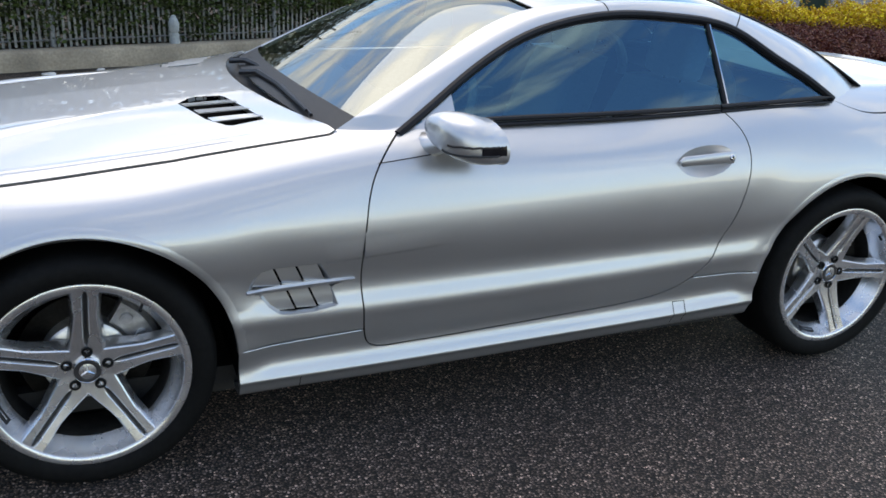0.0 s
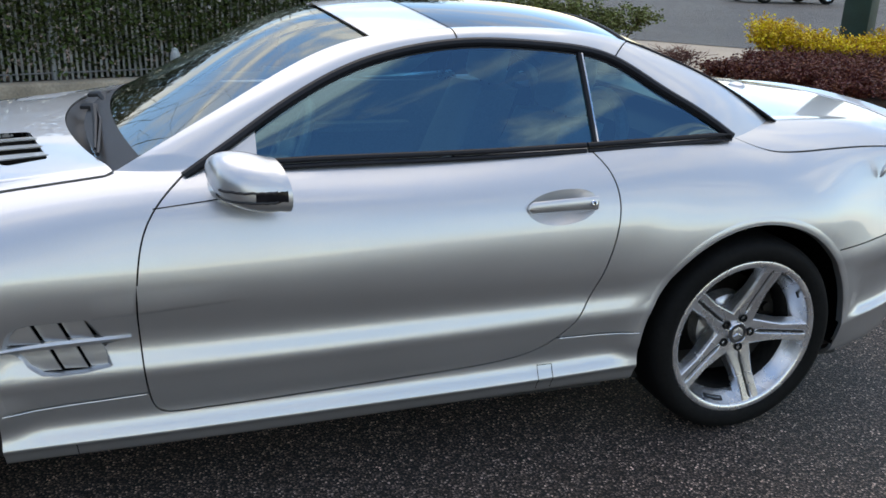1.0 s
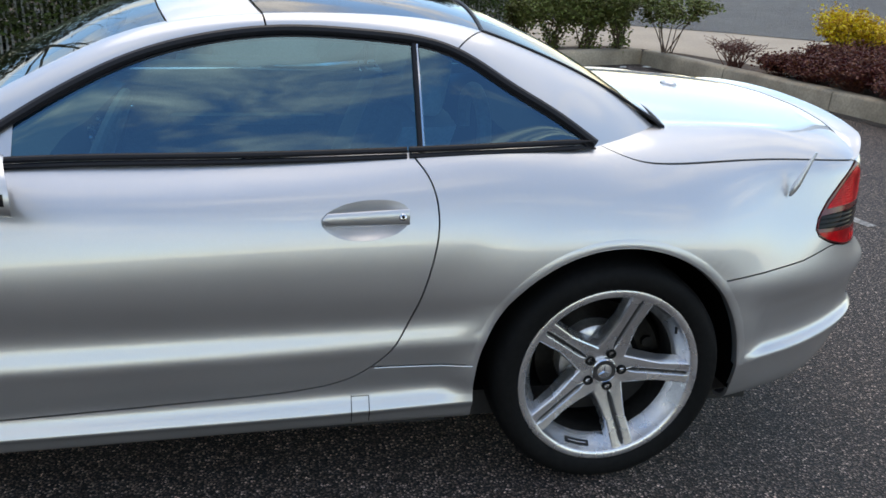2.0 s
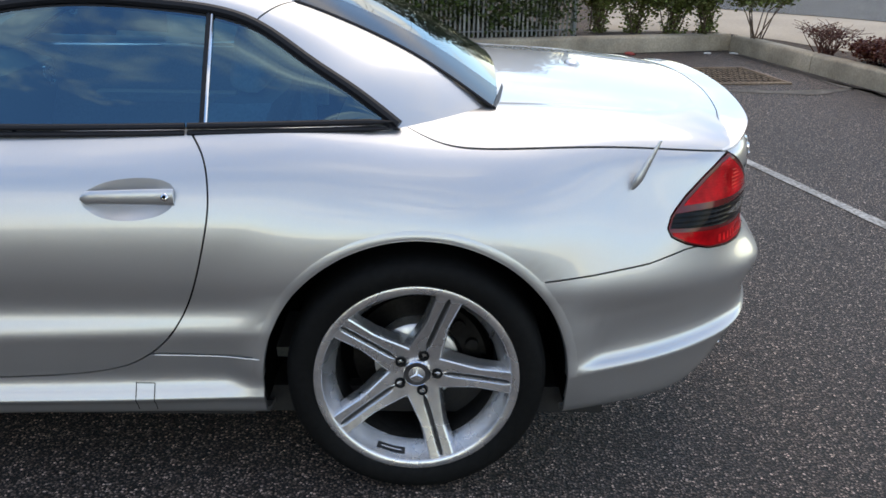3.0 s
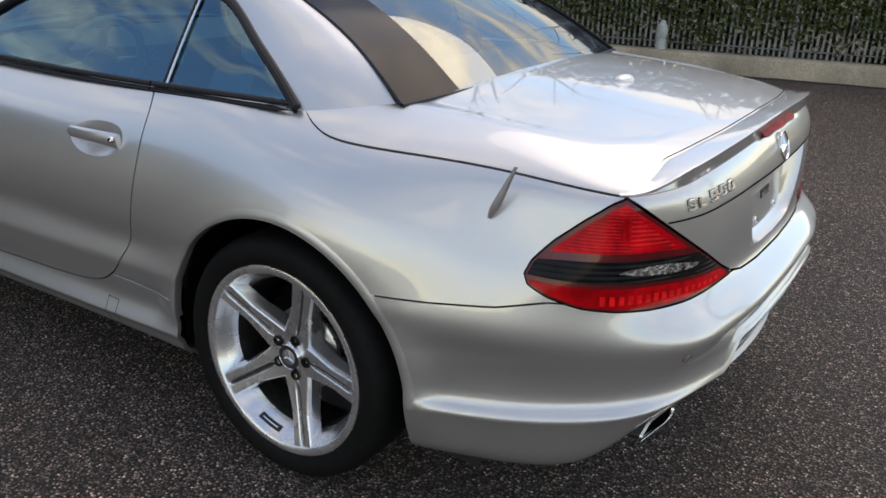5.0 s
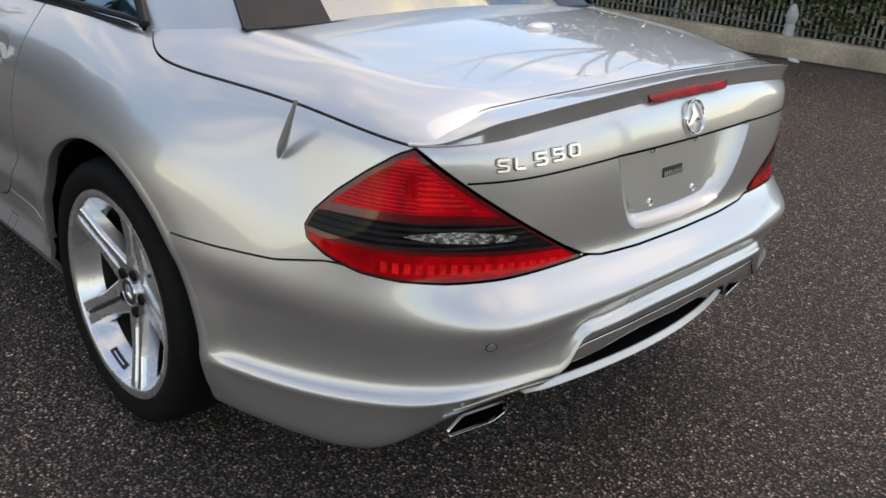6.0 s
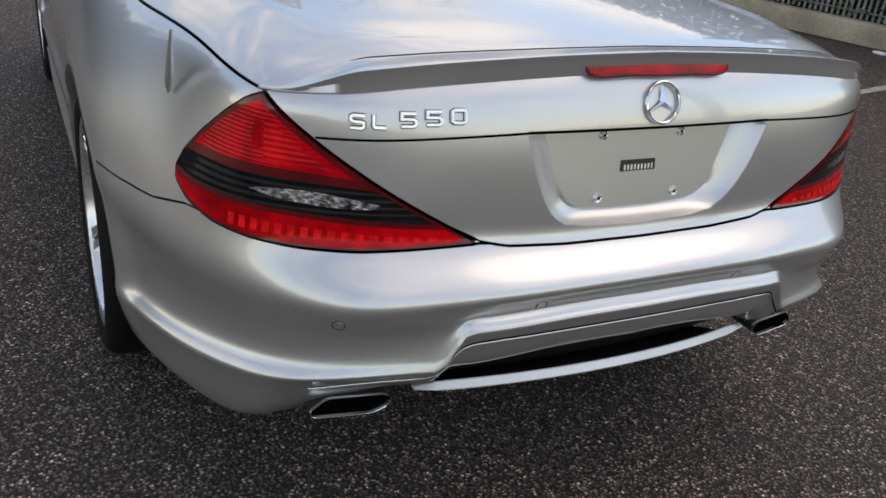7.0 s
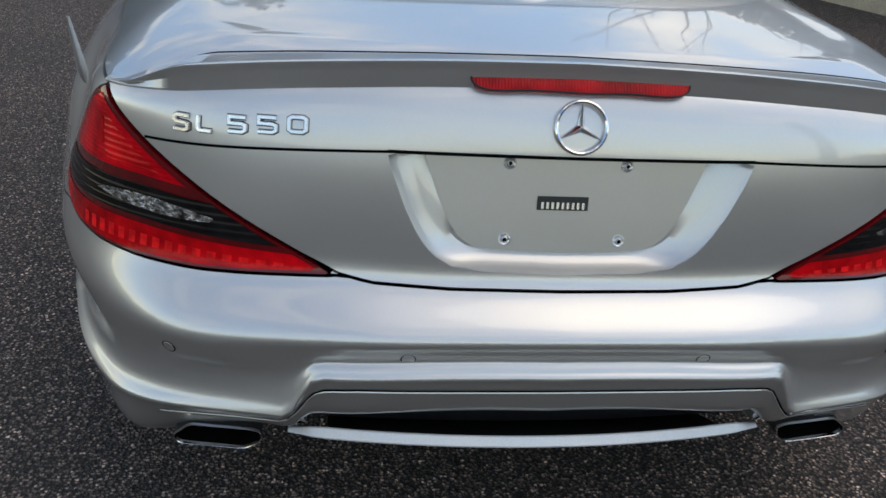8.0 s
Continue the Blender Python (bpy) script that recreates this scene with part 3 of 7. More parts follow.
net = [tightened(r) for r in nose + [section(x) for x in STATIONS] + tail]
plain = Loft(net)
j = len(net) - 4                # the apron rises between these two ribs: keep its two bends crisp
added = []
for t, k in ((0.16, 0.03), (0.84, 0.97)):
    u = plain.ku[j] + (plain.ku[j + 1] - plain.ku[j]) * t
    rib = plain.at([(u, v) for v in plain.kv])
    for i in range(1, 7):
        rib[i][2] = net[j][i][2] + (net[j + 1][i][2] - net[j][i][2]) * k
    added.append(rib)
body = Loft(net[:j + 1] + added + net[j + 1:], flare)
EDGE = 14                       # index of the line along the edge of bonnet and boot lid
body.table()
CELLS = body.cells(0.022, 0.013)
LEFT, RIGHT, BOTH = (-1,), (1,), (-1, 1)
GAP = 0.0022

# outlines of the panels, seen from the side (x, z)
DOOR_CURVE = [(0.884, 0.930), (0.838, 0.895), (0.795, 0.852), (0.763, 0.792), (0.744, 0.70), (0.736, 0.606), (0.737, 0.50), (0.744, 0.40), (0.751, 0.345), (0.766, 0.312),
              (0.80, 0.301), (0.87, 0.302), (0.95, 0.304), (1.12, 0.310), (1.30, 0.317), (1.45, 0.3235), (1.60, 0.330), (1.74, 0.343), (1.83, 0.366), (1.90, 0.408), (1.965, 0.478), (2.02, 0.592), (2.051, 0.70),
              (2.066, 0.785), (2.062, 0.855), (2.044, 0.903), (2.008, 0.945)]
DOOR = [(0.884, 0.955), *[tuple(p) for p in ring(DOOR_CURVE, 110, False)], (2.003, 0.97)]
door_f = inside(DOOR)
SKIRT = ((0.3, 0.346), (0.745, 0.370), (1.30, 0.385), (1.898, 0.404), (2.25, 0.398))
BUMPER = ((2.80, 0.607), (2.83, 0.609), (3.0, 0.620), (3.14, 0.635), (3.24, 0.660))
HOOD = ((-0.9, 0.70), (-0.6, 0.752), (-0.3, 0.798), (-0.155, 0.817), (0.05, 0.837), (0.253, 0.857), (0.40, 0.876), (0.55, 0.897), (0.70, 0.918), (0.9, 0.93))


def q_of(p):
    return p[:, 0] - p[:, 1]


LID = ((1.70, 1.02), (1.775, 0.975), (1.80, 0.946), (1.835, 0.925), (1.90, 0.914), (2.10, 0.911), (2.33, 0.908), (2.52, 0.899), (2.672, 0.890), (2.71, 0.875),
       (2.80, 0.832), (2.90, 0.784), (3.00, 0.735), (3.10, 0.683), (3.163, 0.656), (3.22, 0.646), (3.35, 0.641), (3.6, 0.640))
LAMP = [(2.675, 0.887), (2.80, 0.829), (2.90, 0.781), (3.00, 0.732), (3.10, 0.680), (3.161, 0.652), (3.05, 0.648), (2.92, 0.644), (2.78, 0.643), (2.66, 0.646), (2.55, 0.654),
        (2.46, 0.672), (2.405, 0.693), (2.397, 0.715), (2.42, 0.745), (2.48, 0.79), (2.56, 0.838), (2.63, 0.874)]


def line(keys):
    kx, kz = [a for a, _ in keys], [b for _, b in keys]
    return lambda x: np.interp(x, kx, kz)


skirt_z, bumper_z, hood_z, lid_z = line(SKIRT), line(BUMPER), line(HOOD), line([*sorted(tuple(p) for p in ring(LID[:9], 80, False)), *LID[9:]])
lamp_f = inside(LAMP)
door_at = lambda p: np.where(p[:, 0] < 2.4, door_f(p[:, [0, 2]]), 1.0)
lamp_at = lambda p: np.where(p[:, 0] > 2.9, lamp_f(np.stack([q_of(p), p[:, 2]], 1)), 1.0)
hood_back = lambda y: 0.70 - 0.17 * (1 - (y / 0.74) ** 2)
in_hood = lambda p: np.maximum(hood_z(p[:, 0]) - p[:, 2], p[:, 0] - hood_back(p[:, 1]))
over_lid = lambda p: np.where(p[:, 0] > 2.4, lid_z(q_of(p)) - p[:, 2], 1.0)
over_bumper = lambda p: np.where(p[:, 0] < 2.6, -1.0, np.where(q_of(p) < 2.46, bumper_z(p[:, 0]), np.interp(q_of(p), (2.46, 2.6, 3.1, 3.15, 3.6), (0.662, 0.662, 0.672, 0.653, 0.640))) - p[:, 2])


def trunk_gap(p):
    return np.maximum(over_lid(p), 2.49 - p[:, 0])


def panel(*tests, cells=CELLS):
    for f in tests:
        cells = clip(cells, body, f)
    return cells


shut = clip(CELLS, body, lambda p: -arch(p) + 0.0)
outside = lambda f, g=GAP: (lambda p: g - f(p))
within = lambda f, g=GAP: (lambda p: f(p) + g)
belt = lambda p: np.where((p[:, 0] > 0.78) & (p[:, 0] < 2.55), np.maximum(0.735 - p[:, 1], p[:, 2] - np.interp(p[:, 0], (0.78, 0.9, 2.0, 2.5, 2.55), (0.926, 0.930, 0.946, 0.968, 1.0))), -1.0)
front_end = lambda p: p[:, 0] + 0.46
in_skirt = lambda p: np.maximum(np.maximum(p[:, 2] - skirt_z(p[:, 0]), 0.2 - p[:, 0]), p[:, 0] - 2.4)

fender_cells = panel(outside(front_end), lambda p: p[:, 0] - 1.0, outside(in_skirt), outside(door_at), outside(lambda p: np.maximum(hood_z(p[:, 0]) - p[:, 2], p[:, 0] - 0.70)), belt,
                     lambda p: np.where(p[:, 0] > 0.70, p[:, 2] - 0.925, -1.0), lambda p: 0.55 - p[:, 1], cells=shut)
door_cells = panel(within(door_at), belt, lambda p: 0.6 - p[:, 1], cells=shut)
skirt_cells = panel(within(in_skirt), outside(door_at), cells=shut)
quarter_cells = panel(lambda p: 1.7 - p[:, 0], outside(in_skirt), outside(door_at), belt, outside(trunk_gap), outside(lamp_at, 0.0025), within(over_bumper), lambda p: 0.3 - p[:, 1], cells=shut)
bumper_cells = panel(lambda p: 2.6 - p[:, 0], outside(over_bumper), outside(lamp_at, 0.0025), outside(trunk_gap), cells=shut)
hood_cells = panel(within(in_hood), outside(front_end), cells=shut)
front_cells = panel(within(front_end), cells=shut)
RECESS = [(-0.272, 0.8465), (0.272, 0.8465), (0.262, 0.815), (0.243, 0.765), (0.222, 0.722), (0.200, 0.692), (0.170, 0.673), (0.12, 0.666), (0.0, 0.663),
          (-0.12, 0.666), (-0.170, 0.673), (-0.200, 0.692), (-0.222, 0.722), (-0.243, 0.765), (-0.262, 0.815)]
recess_f = inside(RECESS)
in_recess = lambda p: np.where(p[:, 0] > 3.2, recess_f(p[:, 1:3]), 1.0)
lid_cells = panel(within(trunk_gap), outside(lamp_at, 0.0025), lambda p: 2.505 - p[:, 0], outside(in_recess, 0.0), cells=CELLS)
VENT = [(0.416, 0.522), (0.430, 0.560), (0.448, 0.582), (0.480, 0.589), (0.617, 0.592), (0.634, 0.562), (0.650, 0.535), (0.712, 0.532), (0.650, 0.515), (0.668, 0.460), (0.600, 0.449), (0.541, 0.447), (0.500, 0.452), (0.472, 0.475), (0.450, 0.508)]
vent_f = inside(VENT)
in_vent = lambda p: np.where(p[:, 0] < 1.0, vent_f(p[:, [0, 2]]), 1.0)
fender_cells = panel(outside(in_vent, 0.0), cells=fender_cells)
HANDLE = ring([(1.772, 0.806), (1.80, 0.832), (1.86, 0.849), (1.93, 0.852), (1.98, 0.840), (1.994, 0.815), (1.975, 0.783), (1.92, 0.762), (1.86, 0.758), (1.80, 0.773)], 48)
handle_f = inside(HANDLE)
in_handle = lambda p: np.where(p[:, 1] > 0.6, handle_f(p[:, [0, 2]]), 1.0)
door_cells = panel(outside(in_handle, 0.0), cells=door_cells)
HOODVENT = [(0.314, -0.345), (0.360, -0.282), (0.452, -0.300), (0.532, -0.590), (0.430, -0.602), (0.372, -0.520)]
hoodvent_f = inside([(x, -y) for x, y in HOODVENT])
in_hoodvent = lambda p: np.where((p[:, 0] < 0.7) & (p[:, 2] > 0.8), hoodvent_f(p[:, :2]), 1.0)
hood_cells = panel(outside(in_hoodvent, 0.0), cells=hood_cells)
lamp_cells = panel(within(lamp_at, 0.002), cells=body.cells(0.012, 0.008))

for sides, where in ((LEFT, "driver"), (RIGHT, "passenger")):
    patch("front_fender", fender_cells, body, sides, PAINT, car)
    patch("side_skirt", skirt_cells, body, sides, PAINT, car)
    patch("quarter_panel", quarter_cells, body, sides, PAINT, car)
doors = [patch("door", door_cells, body, s, PAINT, car) for s in (LEFT, RIGHT)]
hood = patch("hood", hood_cells, body, BOTH, PAINT, car)
patch("front_bumper", front_cells, body, BOTH, PAINT, car)
rear_bumper = patch("rear_bumper", bumper_cells, body, BOTH, PAINT, car)
trunk_lid = patch("trunk_lid", lid_cells, body, BOTH, PAINT, car)
lamps = [patch("tail_lamp", lamp_cells, body, s, LENS_RED, car, "red tail lamp with a smoked middle band", lift=0.002) for s in (LEFT, RIGHT)]

# dark inner shell behind the gaps
shell = panel(lambda p: 0.06 - arch(p), belt, lambda p: np.where(p[:, 0] > 3.25, 0.47 - p[:, 2], -1.0), lambda p: np.where((p[:, 0] > 0.5) & (p[:, 0] < 2.62), p[:, 2] - 0.90, -1.0), cells=body.cells(0.06, 0.035))
patch("inner_shell", shell, body, BOTH, BLACK, car, lip=0, lift=-0.05)
# ------------------------------------------------------------ pillars, roof, glass
TRIM_LINE = [(0.870, 0.784, 0.918), (1.0, 0.735, 0.996), (1.119, 0.688, 1.068), (1.293, 0.632, 1.154), (1.455, 0.600, 1.203), (1.68, 0.582, 1.233), (1.92, 0.586, 1.226),
             (2.13, 0.608, 1.192), (2.283, 0.662, 1.107), (2.40, 0.708, 1.040), (2.51, 0.748, 0.965)]
EDGE_LINE = [(0.690, 0.738, 0.915), (0.85, 0.693, 1.000), (1.0, 0.645, 1.078), (1.18, 0.575, 1.168), (1.36, 0.535, 1.232), (1.62, 0.523, 1.264), (1.90, 0.518, 1.268),
             (2.16, 0.515, 1.245), (2.36, 0.535, 1.185), (2.56, 0.578, 1.098), (2.745, 0.636, 0.985)]


trim_c, edge_c = ring(TRIM_LINE, 120, False), ring(EDGE_LINE, 120, False)
SEAM_F, SEAM_R = 58, 88        # places of the two roof joints along the curves


def between(c, i):
    """The place on a curve at a broken index."""
    j = min(int(i), len(c) - 2)
    return c[j] + (c[j + 1] - c[j]) * (i - j)


def steps_to(lo, hi):
    """Indices from lo to hi, and a little on, to leave a narrow joint before the next piece."""
    return list(range(lo, hi + 1)) + ([hi + 0.72] if hi < 119 else [])


def rail_rows(lo, hi, steps=9):
    rows = []
    for i in steps_to(lo, hi):
        a, b = between(trim_c, i), between(edge_c, i)
        d = b - a
        out = np.array([0, d[2], -d[1]]) if abs(d[0]) < 0.4 else np.array([0, d[2], -d[1]])
        out = out / (np.linalg.norm(out) + 1e-9)
        if out[1] < 0:
            out = -out
        sink = np.array([0, 0, -0.020 * max(0.0, (i - 106) / 13) ** 2])      # the foot runs down into the body
        rows.append([a + d * t + out * (0.011 * 4 * t * (1 - t)) + sink for t in np.linspace(0, 1, steps)])
    return rows


def rail(name, lo, hi, side):
    bm = bmesh.new()
    rows = [[(p[0], p[1] * side, p[2]) for p in r] for r in rail_rows(lo, hi)]
    inner = [[(p[0], p[1] * side - side * 0.016, p[2] - 0.016) for p in r] for r in rail_rows(lo, hi)]
    a, b = skin(bm, rows), skin(bm, inner)
    for i in range(len(a) - 1):
        for k in (0, -1):
            bm.faces.new((a[i][k], a[i + 1][k], b[i + 1][k], b[i][k]))
    for i in (0, -1):
        for k in range(len(a[0]) - 1):
            bm.faces.new((a[i][k], a[i][k + 1], b[i][k + 1], b[i][k]))
    return part(name, bm, PAINT, car)


for side in (-1, 1):
    rail("windscreen_pillar", 0, SEAM_F - 1, side)
    rail("roof_rail", SEAM_F, SEAM_R - 1, side)
    rail("rear_pillar", SEAM_R, 119, side)
    # dark joints between the pieces of the hardtop
    for k in (SEAM_F, SEAM_R):
        bm = bmesh.new()
        r = rail_rows(k - 1, k)
        skin(bm, [[(p[0] + dx, p[1] * side * 0.995, p[2] - 0.004) for p in r[1]] for dx in (-0.006, 0.002)])
        part("roof_joint", bm, BLACK, car)


def across(e, crown, n=17):
    """A row from the left edge place to the right one, arched upwards and bowed along x."""
    row = []
    for t in np.linspace(-1, 1, n):
        k = 1 - t * t
        row.append((e[0] + crown[0] * k, e[1] * t, e[2] + crown[1] * k))
    return row


# windscreen: from the scuttle to the header
bm = bmesh.new()
rows = [across(edge_c[i], (-0.105 * (1 - i / 46 * 0.2), 0.035 + 0.02 * (i / 46))) for i in range(0, 47)]
skin(bm, [[(x, y, z - 0.006) for x, y, z in r] for r in rows])
windscreen = part("windscreen", bm, SCREEN, car, "curved clear windscreen reflecting clouds")
windscreen.visible_shadow = False
# header and roof skin
bm = bmesh.new()
skin(bm, [across(between(edge_c, i), (-0.08, 0.055)) for i in steps_to(46, SEAM_F - 1)])
part("windscreen_header", bm, PAINT, car)
bm = bmesh.new()
skin(bm, [[(x, y, z - 0.002) for x, y, z in across(between(edge_c, i), (-0.08 + 0.10 * (i - SEAM_F) / (SEAM_R - SEAM_F), 0.055 - 0.006 * (i - SEAM_F) / (SEAM_R - SEAM_F)))] for i in steps_to(SEAM_F, SEAM_R - 1)])
part("roof_panel", bm, ROOFGLASS, car, "dark glossy glass roof panel")
bm = bmesh.new()
for i, half in ((46, 0.0009), (SEAM_F, 0.0022)):
    skin(bm, [[(x + dx, y, z + 0.001) for x, y, z in across(edge_c[i], (-0.08, 0.055))] for dx in (-half, half)])
part("roof_gap", bm, BLACK, car)

# rear window, with dark glossy side strips
rear_rows = [across(edge_c[i], (0.02 + 0.045 * (i - SEAM_R) / (119 - SEAM_R), 0.049 - 0.032 * (i - SEAM_R) / (119 - SEAM_R)), 25) for i in range(SEAM_R, 120)]
bm = bmesh.new()
skin(bm, [[(x, y, z - 0.004) for x, y, z in r[4:21]] for r in rear_rows])
back_glass = part("rear_window", bm, SCREEN, car, "sloping rear window reflecting clouds")
back_glass.visible_shadow = False
for lo, hi in ((0, 5), (20, 25)):
    bm = bmesh.new()
    skin(bm, [[(x, y, z - 0.003) for x, y, z in r[lo:hi]] for r in rear_rows])
    part("rear_window_strip", bm, STRIP_GLASS, car, "black glossy strip beside the rear window")
bm = bmesh.new()
tube(bm, [(x + 0.004, y, z - 0.002) for x, y, z in rear_rows[-1]], 0.006, 6)
tube(bm, [(x, y, z) for x, y, z in rear_rows[0]], 0.005, 6)
for j in (0, 24):
    tube(bm, [(r[j][0], r[j][1], r[j][2] + 0.001) for r in rear_rows], 0.0045, 6)
part("rear_window_seal", bm, TRIM, car)

# side windows between the trim and the belt
BELT_Y, BELT_Z = ((0.86, 0.786), (1.0, 0.782), (1.5, 0.776), (2.0, 0.768), (2.52, 0.752)), ((0.86, 0.922), (1.0, 0.931), (1.5, 0.938), (2.0, 0.946), (2.52, 0.962))
for side in (-1, 1):
    top = [p for p in trim_c if 0.93 < p[0] < 2.47]
    rows = []
    for p in top:
        b = np.array([p[0], along(BELT_Y, p[0]) - 0.012, along(BELT_Z, p[0]) + 0.004])
        a = p + np.array([0, -0.002, -0.010])
        d = a - b
        rows.append([(q[0], q[1] * side, q[2]) for q in [b + d * t + np.array([0, 0.012 * t * (1 - t), 0]) for t in np.linspace(0, 1, 9)]])
    split = [i for i, p in enumerate(top) if p[0] > 2.02][0]
    for name, rr in (("side_window", rows[:split + 1]), ("quarter_window", rows[split:])):
        bm = bmesh.new()
        skin(bm, rr)
        w = part(name, bm, WINDOW, car, "tinted side glass reflecting blue sky")
        w.visible_shadow = False
    # black trim: upper band, belt band and the upright bar
    bm = bmesh.new()
    for dy, dz, r in ((0.002, -0.003, 0.013), (-0.001, -0.022, 0.008)):
        tube(bm, [(p[0], (p[1] + dy) * side, p[2] + dz) for p in trim_c], r, 8, 0.9)
    part("window_trim", bm, TRIM, car, "black rubber window surround")
    for lo, hi in ((1.04, 1.997), (2.003, 2.506)):
        xs = np.linspace(lo, hi, 40)
        bm = bmesh.new()
        for dy, dz, r in ((0.004, 0.010, 0.0085), (0.008, -0.006, 0.0075)):
            tube(bm, [(x, (along(BELT_Y, x) + dy) * side, along(BELT_Z, x) + dz) for x in xs], [r * (1 if x < 2.44 else max(0.12, (2.51 - x) / 0.07)) for x in xs], 8, 0.9)
        part("belt_trim", bm, TRIM, car, "black rubber belt strip")
    bm = bmesh.new()
    r = rows[split]
    tube(bm, [(q[0] + 0.006, q[1] + 0.004 * side, q[2]) for q in r], 0.008, 8)
    part("window_bar", bm, TRIM, car)
    # the bar's highlight, put on as a thin chrome rod
    bm = bmesh.new()
    tube(bm, [(q[0] + 0.014, q[1] + 0.007 * side, q[2]) for q in r], 0.004, 6)
    part("bar_highlight_strip", bm, CHROME, car)
    # small triangle ahead of the window, where the mirror stands
    bm = bmesh.new()
    tri = [i for i, p in enumerate(trim_c) if 0.885 < p[0] < 1.06]
    skin(bm, [[(trim_c[i][0], (trim_c[i][1] + 0.002) * side, trim_c[i][2] - 0.012), (trim_c[i][0], (along(BELT_Y, trim_c[i][0]) + 0.006) * side, along(BELT_Z, trim_c[i][0]) - 0.012)] for i in tri])
    part("mirror_triangle", bm, PAINT, car)

# scuttle, wipers
bm = bmesh.new()
rows = []
for t in np.linspace(0, 1, 8):
    r = []
    for y in np.linspace(-0.735, 0.735, 31):
        k = 1 - (y / 0.74) ** 2
        x0, x1 = 0.695 - 0.165 * k, 0.70 - 0.10 * k
        z = 0.905 + 0.042 * k
        r.append((x0 + (x1 + 0.03 - x0) * t, y, z - 0.03 * math.sin(math.pi * t) * k + 0.0))
    rows.append(r)
skin(bm, rows)
part("scuttle_panel", bm, PLASTIC, car, "black plastic scuttle below the windscreen")
for y0, y1, x0 in ((0.05, -0.60, 0.60), (0.30, -0.12, 0.605)):
    bm = bmesh.new()
    tube(bm, [(x0 - 0.03, y0, 0.955), (x0 + 0.01, y0 - 0.10, 0.972), (x0 + 0.03, (y0 + y1) / 2, 0.972), (x0 + 0.05, y1, 0.952)], [0.013, 0.012, 0.009, 0.005], 6, 0.7)
    tube(bm, [(x0 + 0.012, y0 - 0.02, 0.962), (x0 + 0.045, (y0 + y1) / 2, 0.966), (x0 + 0.058, y1 - 0.03, 0.944)], 0.006, 6)
    part("windscreen_wiper", bm, TRIM, car, "black windscreen wiper")
# black painted border along the foot of the windscreen
bm = bmesh.new()
skin(bm, [[(x, y, z - 0.0025) for x, y, z in across(between(edge_c, i), (-0.105 * (1 - i / 46 * 0.2), 0.035 + 0.02 * (i / 46)))] for i in np.linspace(0.0, 5.0, 8)])
part("windscreen_border", bm, PLASTIC, car, "black border along the foot of the windscreen")

